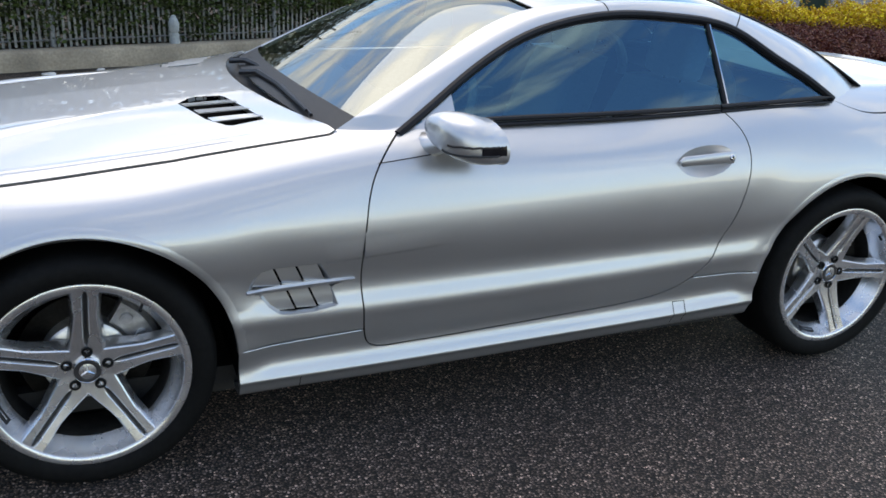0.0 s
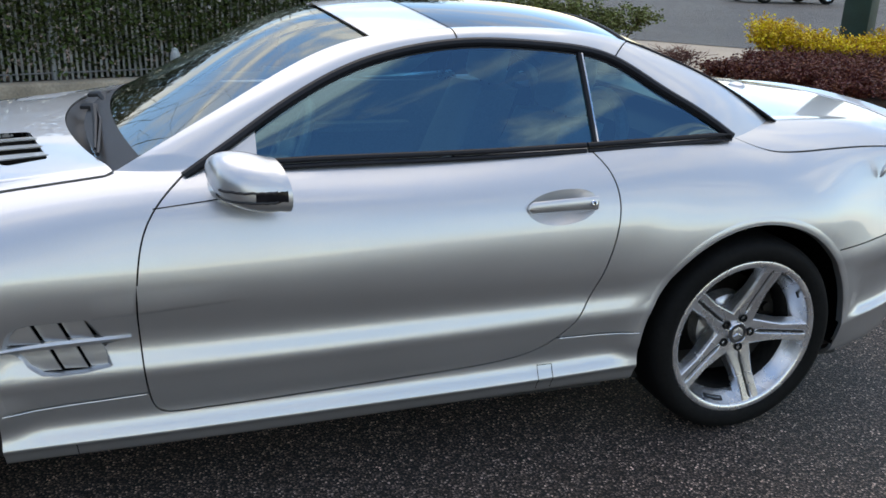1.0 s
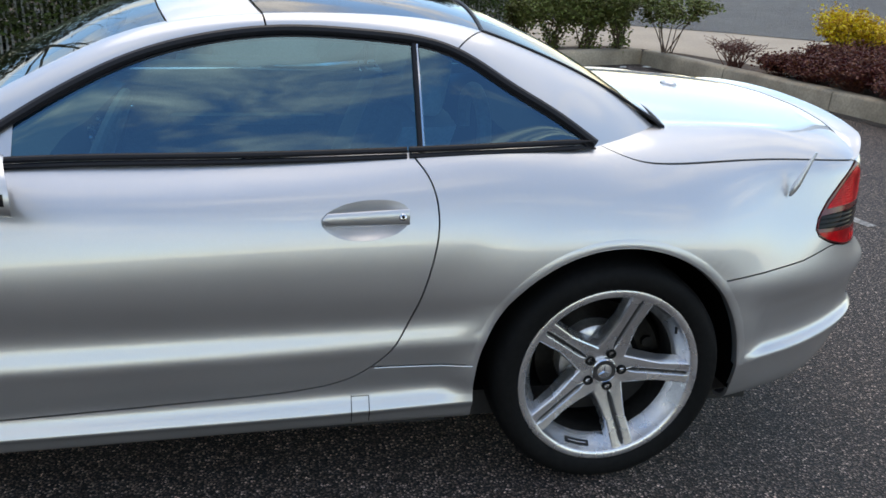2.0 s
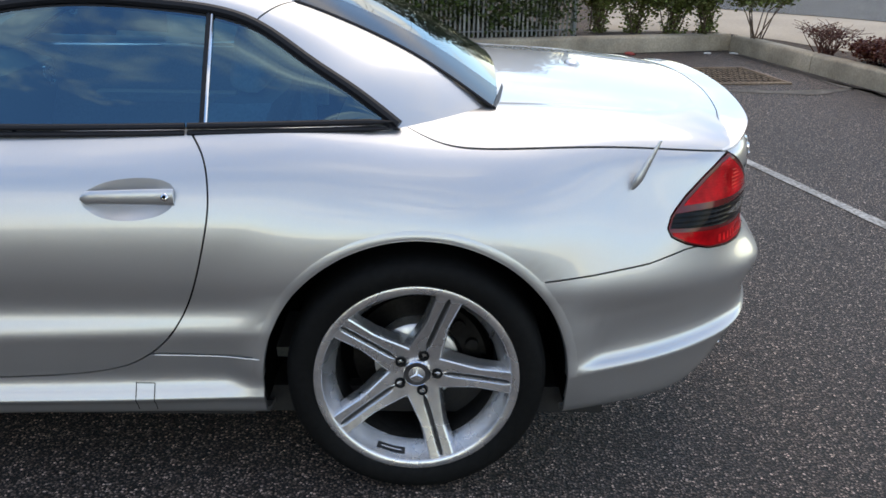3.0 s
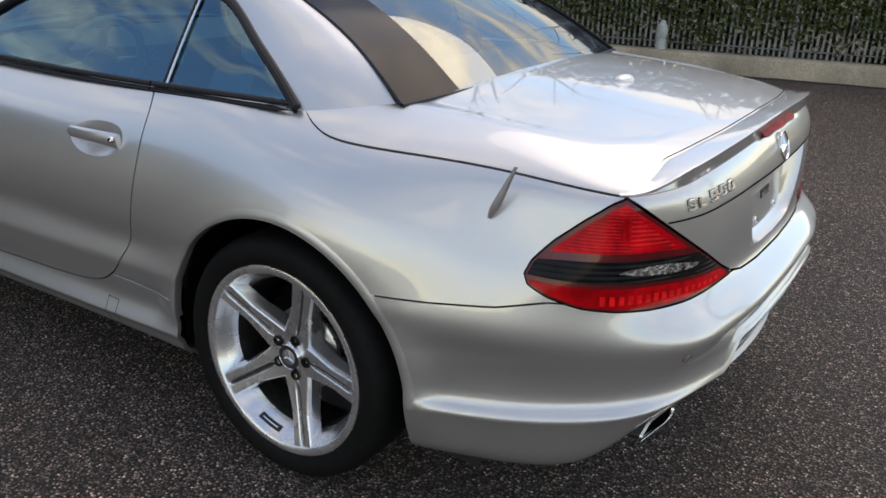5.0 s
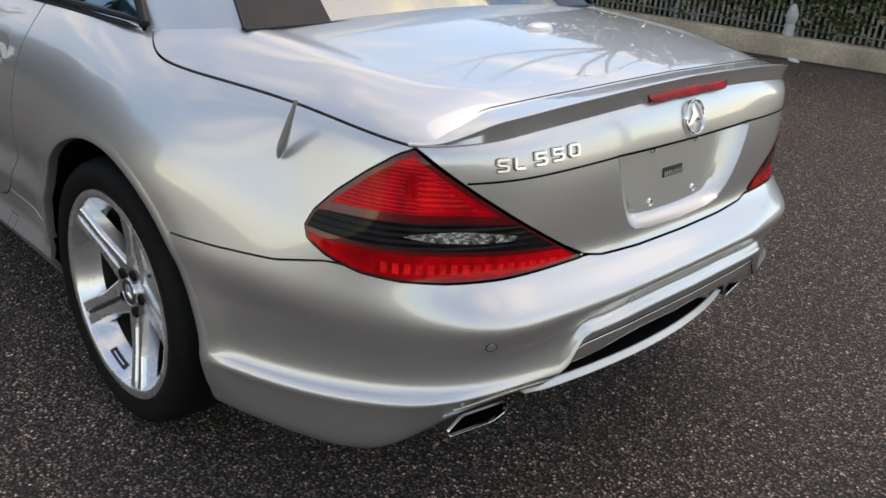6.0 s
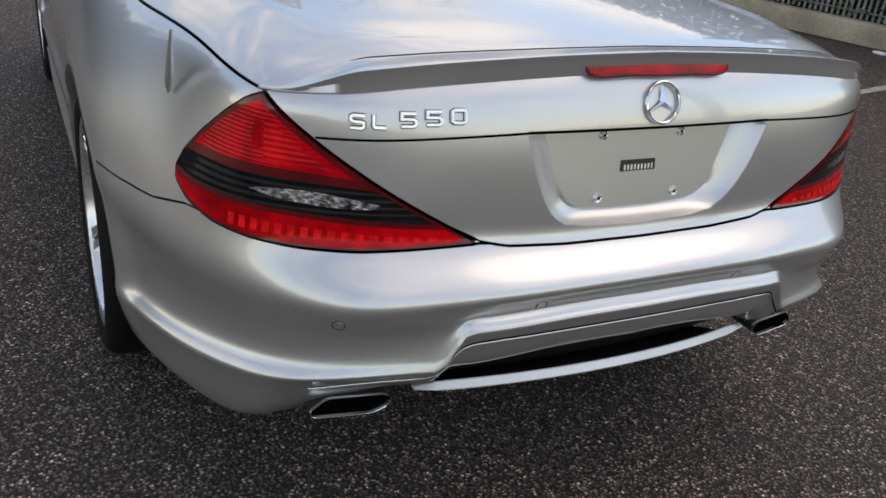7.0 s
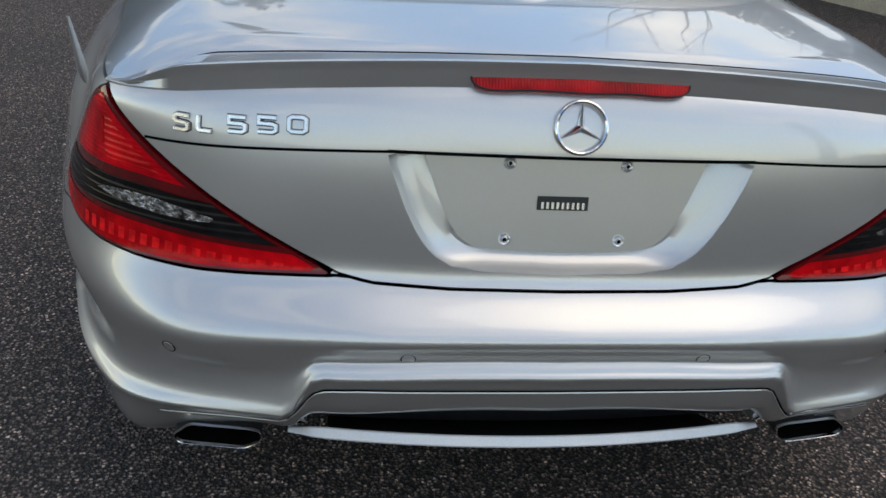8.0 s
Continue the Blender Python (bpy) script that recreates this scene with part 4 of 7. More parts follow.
# ------------------------------------------------------------ wheels
def make_wheel(turn, caliper_mat):
    """A five-spoke alloy wheel with its tyre, round the y axis, its face towards -y."""
    w = new("wheel")
    w.parent = car
    bm = bmesh.new()
    lathe(bm, [(0.258, -0.118), (0.264, -0.126), (0.275, -0.132), (0.298, -0.136), (0.318, -0.128), (0.329, -0.112), (0.3345, -0.085), (0.3352, 0.0), (0.3345, 0.085), (0.329, 0.112), (0.31, 0.13), (0.258, 0.118)], 72)
    part("tyre", bm, TYRE, w)
    bm = bmesh.new()
    lathe(bm, [(0.2625, -0.110), (0.2640, -0.121), (0.2620, -0.127), (0.2575, -0.1285), (0.2435, -0.1262), (0.2418, -0.1245), (0.2400, -0.119), (0.2310, -0.100), (0.2190, -0.080), (0.2120, -0.064)], 96)
    part("rim", bm, ALLOY, w)
    # deep part of the rim, its shade put into the colour
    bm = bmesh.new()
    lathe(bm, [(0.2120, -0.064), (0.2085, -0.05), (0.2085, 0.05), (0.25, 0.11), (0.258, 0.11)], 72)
    part("rim_barrel", bm, BARREL, w, "inside of the rim painted dark for its shade")
    bm = bmesh.new()
    lathe(bm, [(0.060, -0.030), (0.104, -0.030), (0.112, -0.024), (0.116, 0.020)], 48)
    part("disc_hat", bm, DISC_HAT, w)
    for k in range(5):
        bm = bmesh.new()
        rows = []
        for r in np.linspace(0.028, 0.2505, 18):
            t = (r - 0.028) / 0.2225
            half = 0.047 - 0.021 * min(1, t * 1.7) + 0.006 * max(0, t - 0.45) / 0.55
            y = -0.079 - 0.0455 * t ** 1.25
            cut = min(1, max(0, (t - 0.16) * 10)) * min(1, max(0, (0.985 - t) * 14))
            g, groove = 0.0066 * cut + 0.0004, 0.011 * cut
            deep = 0.050 - 0.018 * t
            prof = [(-half - 0.010, deep), (-half - 0.0045, 0.011), (-half - 0.001, 0.0025), (-half + 0.0025, 0.0), (-g - 0.002, 0.0012), (-g, 0.003 * cut), (-g * 0.55, groove), (g * 0.55, groove),
                    (g, 0.003 * cut), (g + 0.002, 0.0012), (half - 0.0025, 0.0), (half + 0.001, 0.0025), (half + 0.0045, 0.011), (half + 0.010, deep)]
            rows.append([(r, y + d, s) for s, d in prof])
        skin(bm, rows, cap=True)
        part("spoke", bm, ALLOY, w, m=Matrix.Rotation(-radians(turn + 72 * k), 4, "Y"), smooth=False)
        # black strip on the groove's floor imitates the shade of its depth
        bm = bmesh.new()
        skin(bm, [[(q[0], q[1] - 0.0012, q[2] * 1.02) for q in (r[6], r[7])] for r in rows[3:-1]])
        part("spoke_slot_shade", bm, PLASTIC, w, "black strip laid in the spoke's slot as its shade", m=Matrix.Rotation(-radians(turn + 72 * k), 4, "Y"))
        bm = bmesh.new()
        lathe(bm, [(0.0, -0.080), (0.0075, -0.081), (0.0085, -0.0875), (0.0125, -0.0885), (0.0145, -0.086), (0.0145, -0.070)], 14)
        a = radians(turn + 72 * k)
        part("wheel_bolt", bm, BOLT, w, m=Matrix.Translation((0.053 * math.cos(a), 0, 0.053 * math.sin(a))))
    bm = bmesh.new()
    lathe(bm, [(0.0, -0.068), (0.05, -0.070), (0.074, -0.066), (0.082, -0.05), (0.082, -0.02), (0.0, -0.02)], 40)
    part("wheel_hub", bm, ALLOY, w)
    bm = bmesh.new()
    lathe(bm, [(0.0, -0.091), (0.030, -0.090), (0.036, -0.086), (0.0385, -0.078), (0.0385, -0.06), (0, -0.06)], 40)
    part("hub_cap", bm, ALLOY, w, "silver hub cap with a dark ring and an emblem")
    bm = bmesh.new()
    lathe(bm, [(0.0215, -0.0908), (0.0225, -0.0914), (0.0325, -0.0905), (0.0335, -0.0895)], 40)
    part("cap_ring", bm, ALLOY_DARK, w, "dark ring round the hub emblem")
    bm = bmesh.new()
    lathe(bm, [(0.0325, -0.0895), (0.034, -0.0915), (0.036, -0.089), (0.034, -0.087)], 36)
    for k in range(3):
        a = radians(90 + 120 * k)
        bmesh.ops.create_cone(bm, segments=4, radius1=0.0045, radius2=0.0010, depth=0.020, matrix=Matrix.Translation((0.0095 * math.cos(a), -0.0915, 0.0095 * math.sin(a))) @ Matrix.Rotation(-a, 4, "Y") @ Matrix.Rotation(math.pi / 2, 4, "Y"))
    part("cap_emblem", bm, CHROME, w)
    # disc and shield are near black too, as the shaded depth
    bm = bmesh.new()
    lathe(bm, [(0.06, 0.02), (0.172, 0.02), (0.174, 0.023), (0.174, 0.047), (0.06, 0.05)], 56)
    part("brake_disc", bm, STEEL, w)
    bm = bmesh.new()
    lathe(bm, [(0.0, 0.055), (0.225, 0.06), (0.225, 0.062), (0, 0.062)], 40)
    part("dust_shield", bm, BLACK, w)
    bm = bmesh.new()
    rows = []
    for a in np.linspace(radians(8), radians(58), 9):
        rows.append([(r * math.cos(a), y, r * math.sin(a)) for r, y in ((0.118, -0.018), (0.125, -0.026), (0.185, -0.026), (0.198, -0.012), (0.198, 0.05), (0.118, 0.05))])
    skin(bm, rows, closed_v=True, cap=True)
    for a in (22, 46):
        lathe_m = Matrix.Translation((0.155 * math.cos(radians(a)), -0.026, 0.155 * math.sin(radians(a))))
        bmesh.ops.create_cone(bm, cap_ends=True, segments=14, radius1=0.019, radius2=0.016, depth=0.022, matrix=lathe_m @ Matrix.Rotation(math.pi / 2, 4, "X"))
    part("brake_caliper", bm, caliper_mat, w)
    sticker_at = radians(-107 if turn < 0 else -160)
    for size, mat, up, name in (((0.076, 0.0016, 0.020), PLASTIC, 0.0006, "rim_sticker"), ((0.056, 0.0016, 0.0035), ALLOY, 0.0018, "sticker_print")):
        bm = bmesh.new()
        rows = []
        for aa in np.linspace(-size[0] / 2, size[0] / 2, 7) / 0.229:
            q = sticker_at + aa
            rows.append([((0.2290 + k * size[2] * 0.45 - up) * math.cos(q), -0.0985 - k * size[2] * 0.85 - up, (0.2290 + k * size[2] * 0.45 - up) * math.sin(q)) for k in (-0.5, 0.5)])
        skin(bm, rows)
        part(name, bm, mat, w, "dark oblong maker's sticker" if mat is PLASTIC else "")
    bm = bmesh.new()
    a = radians(turn + 36)
    tube(bm, [(0.236 * math.cos(a), -0.10, 0.236 * math.sin(a)), (0.222 * math.cos(a), -0.125, 0.222 * math.sin(a))], 0.004, 6)
    part("tyre_valve", bm, PLASTIC, w)
    return w


front_wheel, rear_wheel = make_wheel(14.5, CALIPER), make_wheel(-1.5, STEEL)
for w, ax, track in ((front_wheel, 0.0, 0.765), (rear_wheel, 2.56, 0.768)):
    w.matrix_basis = pose(ax, -track, HUB_Z)
    copy_thing(w, pose(ax, track, HUB_Z, 0, 0, 180))
# dark liners inside the wheel openings
for ax in AXLES:
    for side in (-1, 1):
        bm = bmesh.new()
        rows = []
        for a in np.linspace(-0.20, math.pi + 0.20, 40):
            rows.append([(ax + 0.392 * math.cos(a), side * y, HUB_Z + 0.392 * math.sin(a)) for y in (0.862, 0.75, 0.45)])
        vs = skin(bm, rows)
        bm.faces.new([r[-1] for r in vs])
        part("wheel_liner", bm, BLACK, car)

# ------------------------------------------------------------ details of the body
side_spots = {}


def on_side(x, z, lift=0.0):
    """A place on the body's flank (y positive), and its normal."""
    key = (round(float(x), 6), round(float(z), 6))
    if key not in side_spots:
        uv = body.find((x, z), [0, 2], lambda p: p[:, 1] > 0.55)
        side_spots[key] = (body.at([uv])[0], body.normal([uv])[0])
    p, n = side_spots[key]
    return p + n * lift, n


def on_tail(y, z, lift=0.0):
    if abs(y) < 0.02:                              # bridge the seam of the two halves
        a, n = on_tail(0.02, z, lift)
        return np.array((a[0] + 0.0002, y, a[2])), np.array((n[0], 0.0, n[2])) / math.hypot(n[0], n[2])
    uv = body.find((abs(y), z), [1, 2], lambda p: p[:, 0] > 3.1)
    n = body.normal([uv])[0] * (1, 1 if y >= 0 else -1, 1)
    return body.at([uv])[0] * (1, 1 if y >= 0 else -1, 1) + n * lift, n


def on_top(x, y, lift=0.0):
    uv = body.find((x, abs(y)), [0, 1], lambda p: p[:, 2] > 0.82)
    n = body.normal([uv])[0] * (1, 1 if y >= 0 else -1, 1)
    return body.at([uv])[0] * (1, 1 if y >= 0 else -1, 1) + n * lift, n


def facing(place, normal, up=(0, 0, 1)):
    """A frame at the place: z along the normal, y as near as can be to up."""
    n = Vector(normal).normalized()
    y = (Vector(up) - n * Vector(up).dot(n)).normalized()
    x = y.cross(n)
    m = Matrix((x, y, n)).transposed().to_4x4()
    m.translation = Vector(place)
    return m


def strip(name, points, normals, wide, mat, parent, lift=0.0009, label=""):
    """A thin dark joint laid along a line on the body."""
    bm = bmesh.new()
    rows = []
    for i, (p, n) in enumerate(zip(points, normals)):
        d = np.array(points[min(i + 1, len(points) - 1)]) - np.array(points[max(i - 1, 0)])
        s = np.cross(d, n)
        s = s / (np.linalg.norm(s) + 1e-9) * wide / 2
        p = np.array(p) + np.array(n) * lift
        rows.append([p - s, p + s])
    skin(bm, rows)
    return part(name, bm, mat, parent, label)


# tail lamps: dark surround, smoked band
band_top = line(((2.38, 0.746), (2.5, 0.753), (2.65, 0.757), (2.8, 0.758), (2.95, 0.750), (3.03, 0.742)))
band_low = line(((2.38, 0.716), (2.5, 0.711), (2.65, 0.707), (2.8, 0.704), (2.95, 0.698), (3.1, 0.690)))
band_cells = panel(within(lamp_at, 0.006), lambda p: p[:, 2] - band_top(q_of(p)), lambda p: band_low(q_of(p)) - p[:, 2], cells=lamp_cells)
clear_cells = panel(lambda p: np.abs(p[:, 2] - (band_top(q_of(p)) + band_low(q_of(p))) / 2) - 0.0115 * (1 - ((q_of(p) - 2.815) / 0.165) ** 2), cells=band_cells)
low_cells = panel(within(lamp_at, 0.006), lambda p: p[:, 2] - band_low(q_of(p)) + 0.010, cells=lamp_cells)
up_cells = panel(within(lamp_at, 0.011), lambda p: band_top(q_of(p)) - p[:, 2] + 0.016, cells=lamp_cells)
cell_cells = panel(lambda p: 2.69 - q_of(p), lambda p: q_of(p) - 2.93, within(lamp_at, 0.024), lambda p: band_top(q_of(p)) - p[:, 2] + 0.026, cells=up_cells)
bulb_cells = panel(lambda p: ((q_of(p) - 2.672) / 0.015) ** 2 + ((p[:, 2] - 0.822) / 0.028) ** 2 - 1, cells=up_cells)
led_cells = [panel(lambda p: q0 + 0.006 - q_of(p), lambda p: q_of(p) - q0 - 0.023, lambda p: p[:, 2] - band_low(q_of(p)) + 0.026, lambda p: 0.660 - p[:, 2], within(lamp_at, 0.011), cells=low_cells)
             for q0 in np.arange(2.60, 3.06, 0.030)]
for lamp, sides in zip(lamps, (LEFT, RIGHT)):
    patch("smoked_band", band_cells, body, sides, LENS_SMOKE, lamp, "smoked dark band with clear reflectors", lip=0.0, lift=0.0032)
    patch("reversing_reflector", clear_cells, body, sides, REFLECTOR, lamp, "clear faceted reflector", lip=0.0, lift=0.0036)
    patch("lower_led_strip", low_cells, body, sides, LENS_LED, lamp, "brighter red strip of small segments", lip=0.0, lift=0.0028)
    for cells_of_led in led_cells:
        if len(cells_of_led):
            patch("led_segment", cells_of_led, body, sides, LED_RED, lamp, lip=0.0, lift=0.0036)
    patch("upper_lens", up_cells, body, sides, LENS_RIB, lamp, "bright red ribbed lens", lip=0.0, lift=0.0028)
    patch("cell_reflector", cell_cells, body, sides, LENS_CELL, lamp, "red reflector with small square cells", lip=0.0, lift=0.0032)
    patch("bulb_window", bulb_cells, body, sides, LENS_LED, lamp, "dark red bulb behind the lens", lip=0.0, lift=0.0036)

# number plate recess in the boot lid
low_edge = ring(RECESS[1:] + RECESS[:1], 90, False)
outer = list(np.linspace(RECESS[0], RECESS[1], 40)[:-1]) + list(low_edge[:-1])
rings = []
for t, deep in ((0, 0.0), (0.08, 0.006), (0.3, 0.017), (0.6, 0.027), (0.85, 0.0325), (1.0, 0.034)):
    r = []
    for y, z in outer:
        p, _ = on_tail(y, z)
        yi, zi = y * 0.80, 0.8465 + (z - 0.8465) * 0.865
        k = t if z < 0.846 else 0
        q, _ = on_tail(y + (yi - y) * t, z + (zi - z) * k)
        r.append((q[0] - (deep if z < 0.846 else min(deep * 3, 0.034)), q[1], q[2]))
    rings.append(r)
flat_of = np.array([(1, q[2], q[1] ** 2) for q in rings[-1]])
flat_k = np.linalg.lstsq(flat_of, np.array([q[0] for q in rings[-1]]), rcond=None)[0]
flat_k += np.array((0.10 * 0.755, -0.10, 0.0))              # leans back towards the top
flat_x = lambda y, z: float(flat_k @ (1, z, y * y))
rings[-1] = [(flat_x(q[1], q[2]), q[1], q[2]) for q in rings[-1]]
bm = bmesh.new()
skin(bm, rings, closed_v=True)
recess = part("plate_recess", bm, PAINT, car, "bare silver number plate recess")
bm = bmesh.new()
mid_floor = np.mean(rings[-1], 0)
skin(bm, [[(flat_x(y + (mid_floor[1] - y) * t, z + (mid_floor[2] - z) * t), y + (mid_floor[1] - y) * t, z + (mid_floor[2] - z) * t) for _, y, z in rings[-1]] for t in (0, 0.2, 0.45, 0.7, 0.97)], closed_v=True, cap=True)
part("recess_floor", bm, PAINT, recess)
for y, z in ((-0.089, 0.824), (0.089, 0.824), (-0.089, 0.708), (0.089, 0.708)):
    p, n = on_tail(y, z)
    bm = bmesh.new()
    lathe(bm, [(0.0, 0.004), (0.0035, 0.004), (0.0035, 0.001), (0.0075, 0.0035), (0.0095, 0.001), (0.0095, -0.002)], 20, "Z")
    bm.transform(facing((flat_x(p[1], p[2]) + 0.001, p[1], p[2]), (1, 0, 0.18)))
    part("plate_nut", bm, ALLOY, recess)
    bm = bmesh.new()
    lathe(bm, [(0.0, 0.0046), (0.003, 0.0046), (0.0032, 0.003)], 12, "Z")
    bm.transform(facing((flat_x(p[1], p[2]) + 0.001, p[1], p[2]), (1, 0, 0.18)))
    part("nut_hole", bm, BLACK, recess)
p, n = on_tail(0, 0.765)
bm = bmesh.new()
box(bm, (0.078, 0.021, 0.004), facing((flat_x(0, p[2]) + 0.0005, -0.004, p[2]), (1, 0, 0.18)))
part("plate_slot", bm, PLASTIC, recess, "small dark slot", smooth=False)
bm = bmesh.new()
for k in range(9):
    box(bm, (0.0038, 0.010, 0.003), facing((flat_x(0, p[2]) + 0.0022, -0.004 + (k - 4) * 0.0078, p[2] - 0.003), (1, 0, 0.18)))
part("slot_label", bm, ALLOY, recess, smooth=False)

# crease joint across the boot lid
ys = np.linspace(0.262, 0.614, 30)
for s in (-1, 1):
    got = [on_tail(s * y, 0.8475 - 0.015 * (y - 0.262) / 0.35) for y in ys]
    strip("lid_joint", [g[0] for g in got], [g[1] for g in got], 0.0042, BLACK, trunk_lid)
got = [on_tail(y, 0.8478) for y in np.linspace(-0.27, 0.27, 40)]
strip("recess_lip", [g[0] for g in got], [g[1] for g in got], 0.005, BLACK, trunk_lid)

# spoiler on the lid's edge
u_lo = body.find((3.335, 0.680), [0, 1], lambda p: p[:, 2] > 0.86)[0]
rows = []
us = np.linspace(u_lo, body.ku[-1], 46)
v11 = body.kv[EDGE]
half = []
for u in us:
    nrm = body.normal([(u, v11 - 0.03)])[0]
    e = body.at([(u, v11 - 0.004)])[0]
    f = body.at([(u, v11 + 0.062)])[0]
    back = np.array([nrm[0], nrm[1], 0]) / np.hypot(nrm[0], nrm[1])
    k = float(np.clip((0.668 - e[1]) / 0.13, 0, 1))
    h = 0.10 + 0.90 * k * k * (3 - 2 * k)
    top = e + back * 0.016 * h + np.array([0, 0, 0.030 * h])
    foot = f + (e - f) * (1 - h) * 0.75
    e = body.at([(u, v11 - 0.004 - 0.011 * h)])[0]
    mid = foot * 0.45 + top * 0.55 + np.array([0, 0, -0.0035 * h])
    half.append([foot + (0, 0, -0.003), foot * 0.80 + top * 0.20 + np.array([0, 0, 0.0012]), mid, top + back * -0.006 + np.array([0, 0, 0.0015]), top, top + np.array([0, 0, -0.005]) + back * -0.001,
                 e * 0.45 + top * 0.55 - back * 0.003, e + back * 0.003 + np.array([0, 0, 0.002]), e + np.array([0, 0, -0.003])])
rows = [[(p[0], -p[1], p[2]) for p in r] for r in half] + [[tuple(p) for p in r] for r in half[-2::-1]]
bm = bmesh.new()
skin(bm, rows, cap=True)
part("spoiler", bm, PAINT, trunk_lid)
bm = bmesh.new()
tube(bm, [(r[0][0] - 0.002, r[0][1], r[0][2] + 0.003) for r in rows], 0.0016, 6)
part("spoiler_joint", bm, BLACK, trunk_lid)

# high brake light
bl = inside([(y, z) for y, z in ring([(-0.158, 0.943), (-0.151, 0.952), (-0.08, 0.9555), (0, 0.957), (0.08, 0.9555), (0.151, 0.952), (0.158, 0.943), (0.150, 0.9345), (0.08, 0.9325), (0, 0.932), (-0.08, 0.9325), (-0.150, 0.9345)], 80)])
bl_cells = panel(lambda p: np.where(p[:, 0] > 3.2, bl(p[:, 1:3]), 1.0), cells=body.cells(0.012, 0.006))
high = patch("high_brake_light", bl_cells, body, BOTH, LENS_HIGH, trunk_lid, "narrow deep red brake light", lip=0.012, lift=0.011)
bm = bmesh.new()
rim_places = [on_tail(y, z, 0.0105)[0] for y, z in ring([(-0.158, 0.943), (-0.151, 0.952), (-0.08, 0.9555), (0, 0.957), (0.08, 0.9555), (0.151, 0.952), (0.158, 0.943), (0.150, 0.9345), (0.08, 0.9325), (0, 0.932), (-0.08, 0.9325), (-0.150, 0.9345)], 80)]
tube(bm, rim_places + rim_places[:1], 0.0016, 6)
part("brake_light_seal", bm, TRIM, high)

# raised chrome characters, each a bevelled ribbon bent along its strokes
GLYPHS = {"S": [[(1, 0.98), (0.2, 1), (0.03, 0.9), (0.03, 0.62), (0.2, 0.53), (0.8, 0.49), (0.97, 0.4), (0.97, 0.12), (0.8, 0), (0, 0.02)]],
          "L": [[(0.05, 1), (0.05, 0.14), (0.18, 0), (1, 0)]],
          "5": [[(0.97, 1), (0.06, 1), (0.06, 0.56), (0.78, 0.56), (0.97, 0.44), (0.97, 0.13), (0.8, 0), (0.02, 0.0)]],
          "0": [[(0.5, 0), (0.2, 0), (0.03, 0.14), (0.03, 0.86), (0.2, 1), (0.8, 1), (0.97, 0.86), (0.97, 0.14), (0.8, 0), (0.5, 0)]]}


def letter(ch, wide, high, place, normal, parent):
    m = facing(place, normal)
    # a wider black ribbon under each character stands in for its shadow outline
    for name, mat, half, rise in (("letter_shadow", PLASTIC, 0.0041, 0.0012), ("badge_letter", BADGE, 0.0031, 0.0060)):
        bm = bmesh.new()
        for stroke in GLYPHS[ch]:
            pts = [Vector(((u - 0.5) * wide, (v - 0.5) * high, 0)) for u, v in stroke]
            shut = (pts[0] - pts[-1]).length < 1e-6
            if shut:
                pts = pts[:-1]
            rows = []
            for i, p in enumerate(pts):
                a = pts[i - 1] if i or shut else p * 2 - pts[1]
                b = pts[(i + 1) % len(pts)] if i < len(pts) - 1 or shut else p * 2 - pts[i - 1]
                d0, d1 = (p - a).normalized(), (b - p).normalized()
                n0, n1 = Vector((-d0.y, d0.x, 0)), Vector((-d1.y, d1.x, 0))
                n = (n0 + n1).normalized()
                n = n / max(0.5, n.dot(n0))
                rows.append([p + n * (half * k) + Vector((0, 0, z * rise)) for k, z in ((1, 0), (0.95, 0.72), (0.6, 1), (-0.6, 1), (-0.95, 0.72), (-1, 0))])
            skin(bm, rows, closed_u=shut, closed_v=True, cap=not shut)
        part(name, bm, mat, parent, m=m)


for ch, y0, y1 in (("S", -0.569, -0.542), ("L", -0.536, -0.510), ("5", -0.493, -0.463), ("5", -0.452, -0.421), ("0", -0.410, -0.380)):
    p, n = on_tail((y0 + y1) / 2, 0.8755 + (y0 + 0.41) * 0.07)
    letter(ch, (y1 - y0) - 0.005, 0.020, p, n, trunk_lid)

# round emblem, plain ring with three rays
p, n = on_tail(0, 0.891)
bm = bmesh.new()
ringm = facing(p, n)
rows = []
for a in np.linspace(0, 2 * math.pi, 49)[:-1]:
    rows.append([((0.0365 + 0.0030 * math.cos(b)) * math.cos(a), (0.0365 + 0.0030 * math.cos(b)) * math.sin(a), 0.004 + 0.0035 * math.sin(b)) for b in np.linspace(0, 2 * math.pi, 9)[:-1]])
skin(bm, rows, closed_u=True, closed_v=True)
for k in range(3):
    a = radians(90 + 120 * k)
    c, s_ = math.cos(a), math.sin(a)
    tip, l, r = (0.0345 * c, 0.0345 * s_, 0.004), (-0.0062 * s_, 0.0062 * c, 0.001), (0.0062 * s_, -0.0062 * c, 0.001)
    v = [bm.verts.new(q) for q in (tip, l, r, (0, 0, 0.010), (-0.004 * c, -0.004 * s_, 0.001))]
    bm.faces.new((v[0], v[1], v[3]))
    bm.faces.new((v[0], v[3], v[2]))
part("rear_emblem", bm, CHROME, trunk_lid, "plain chrome ring emblem with three rays", m=ringm)

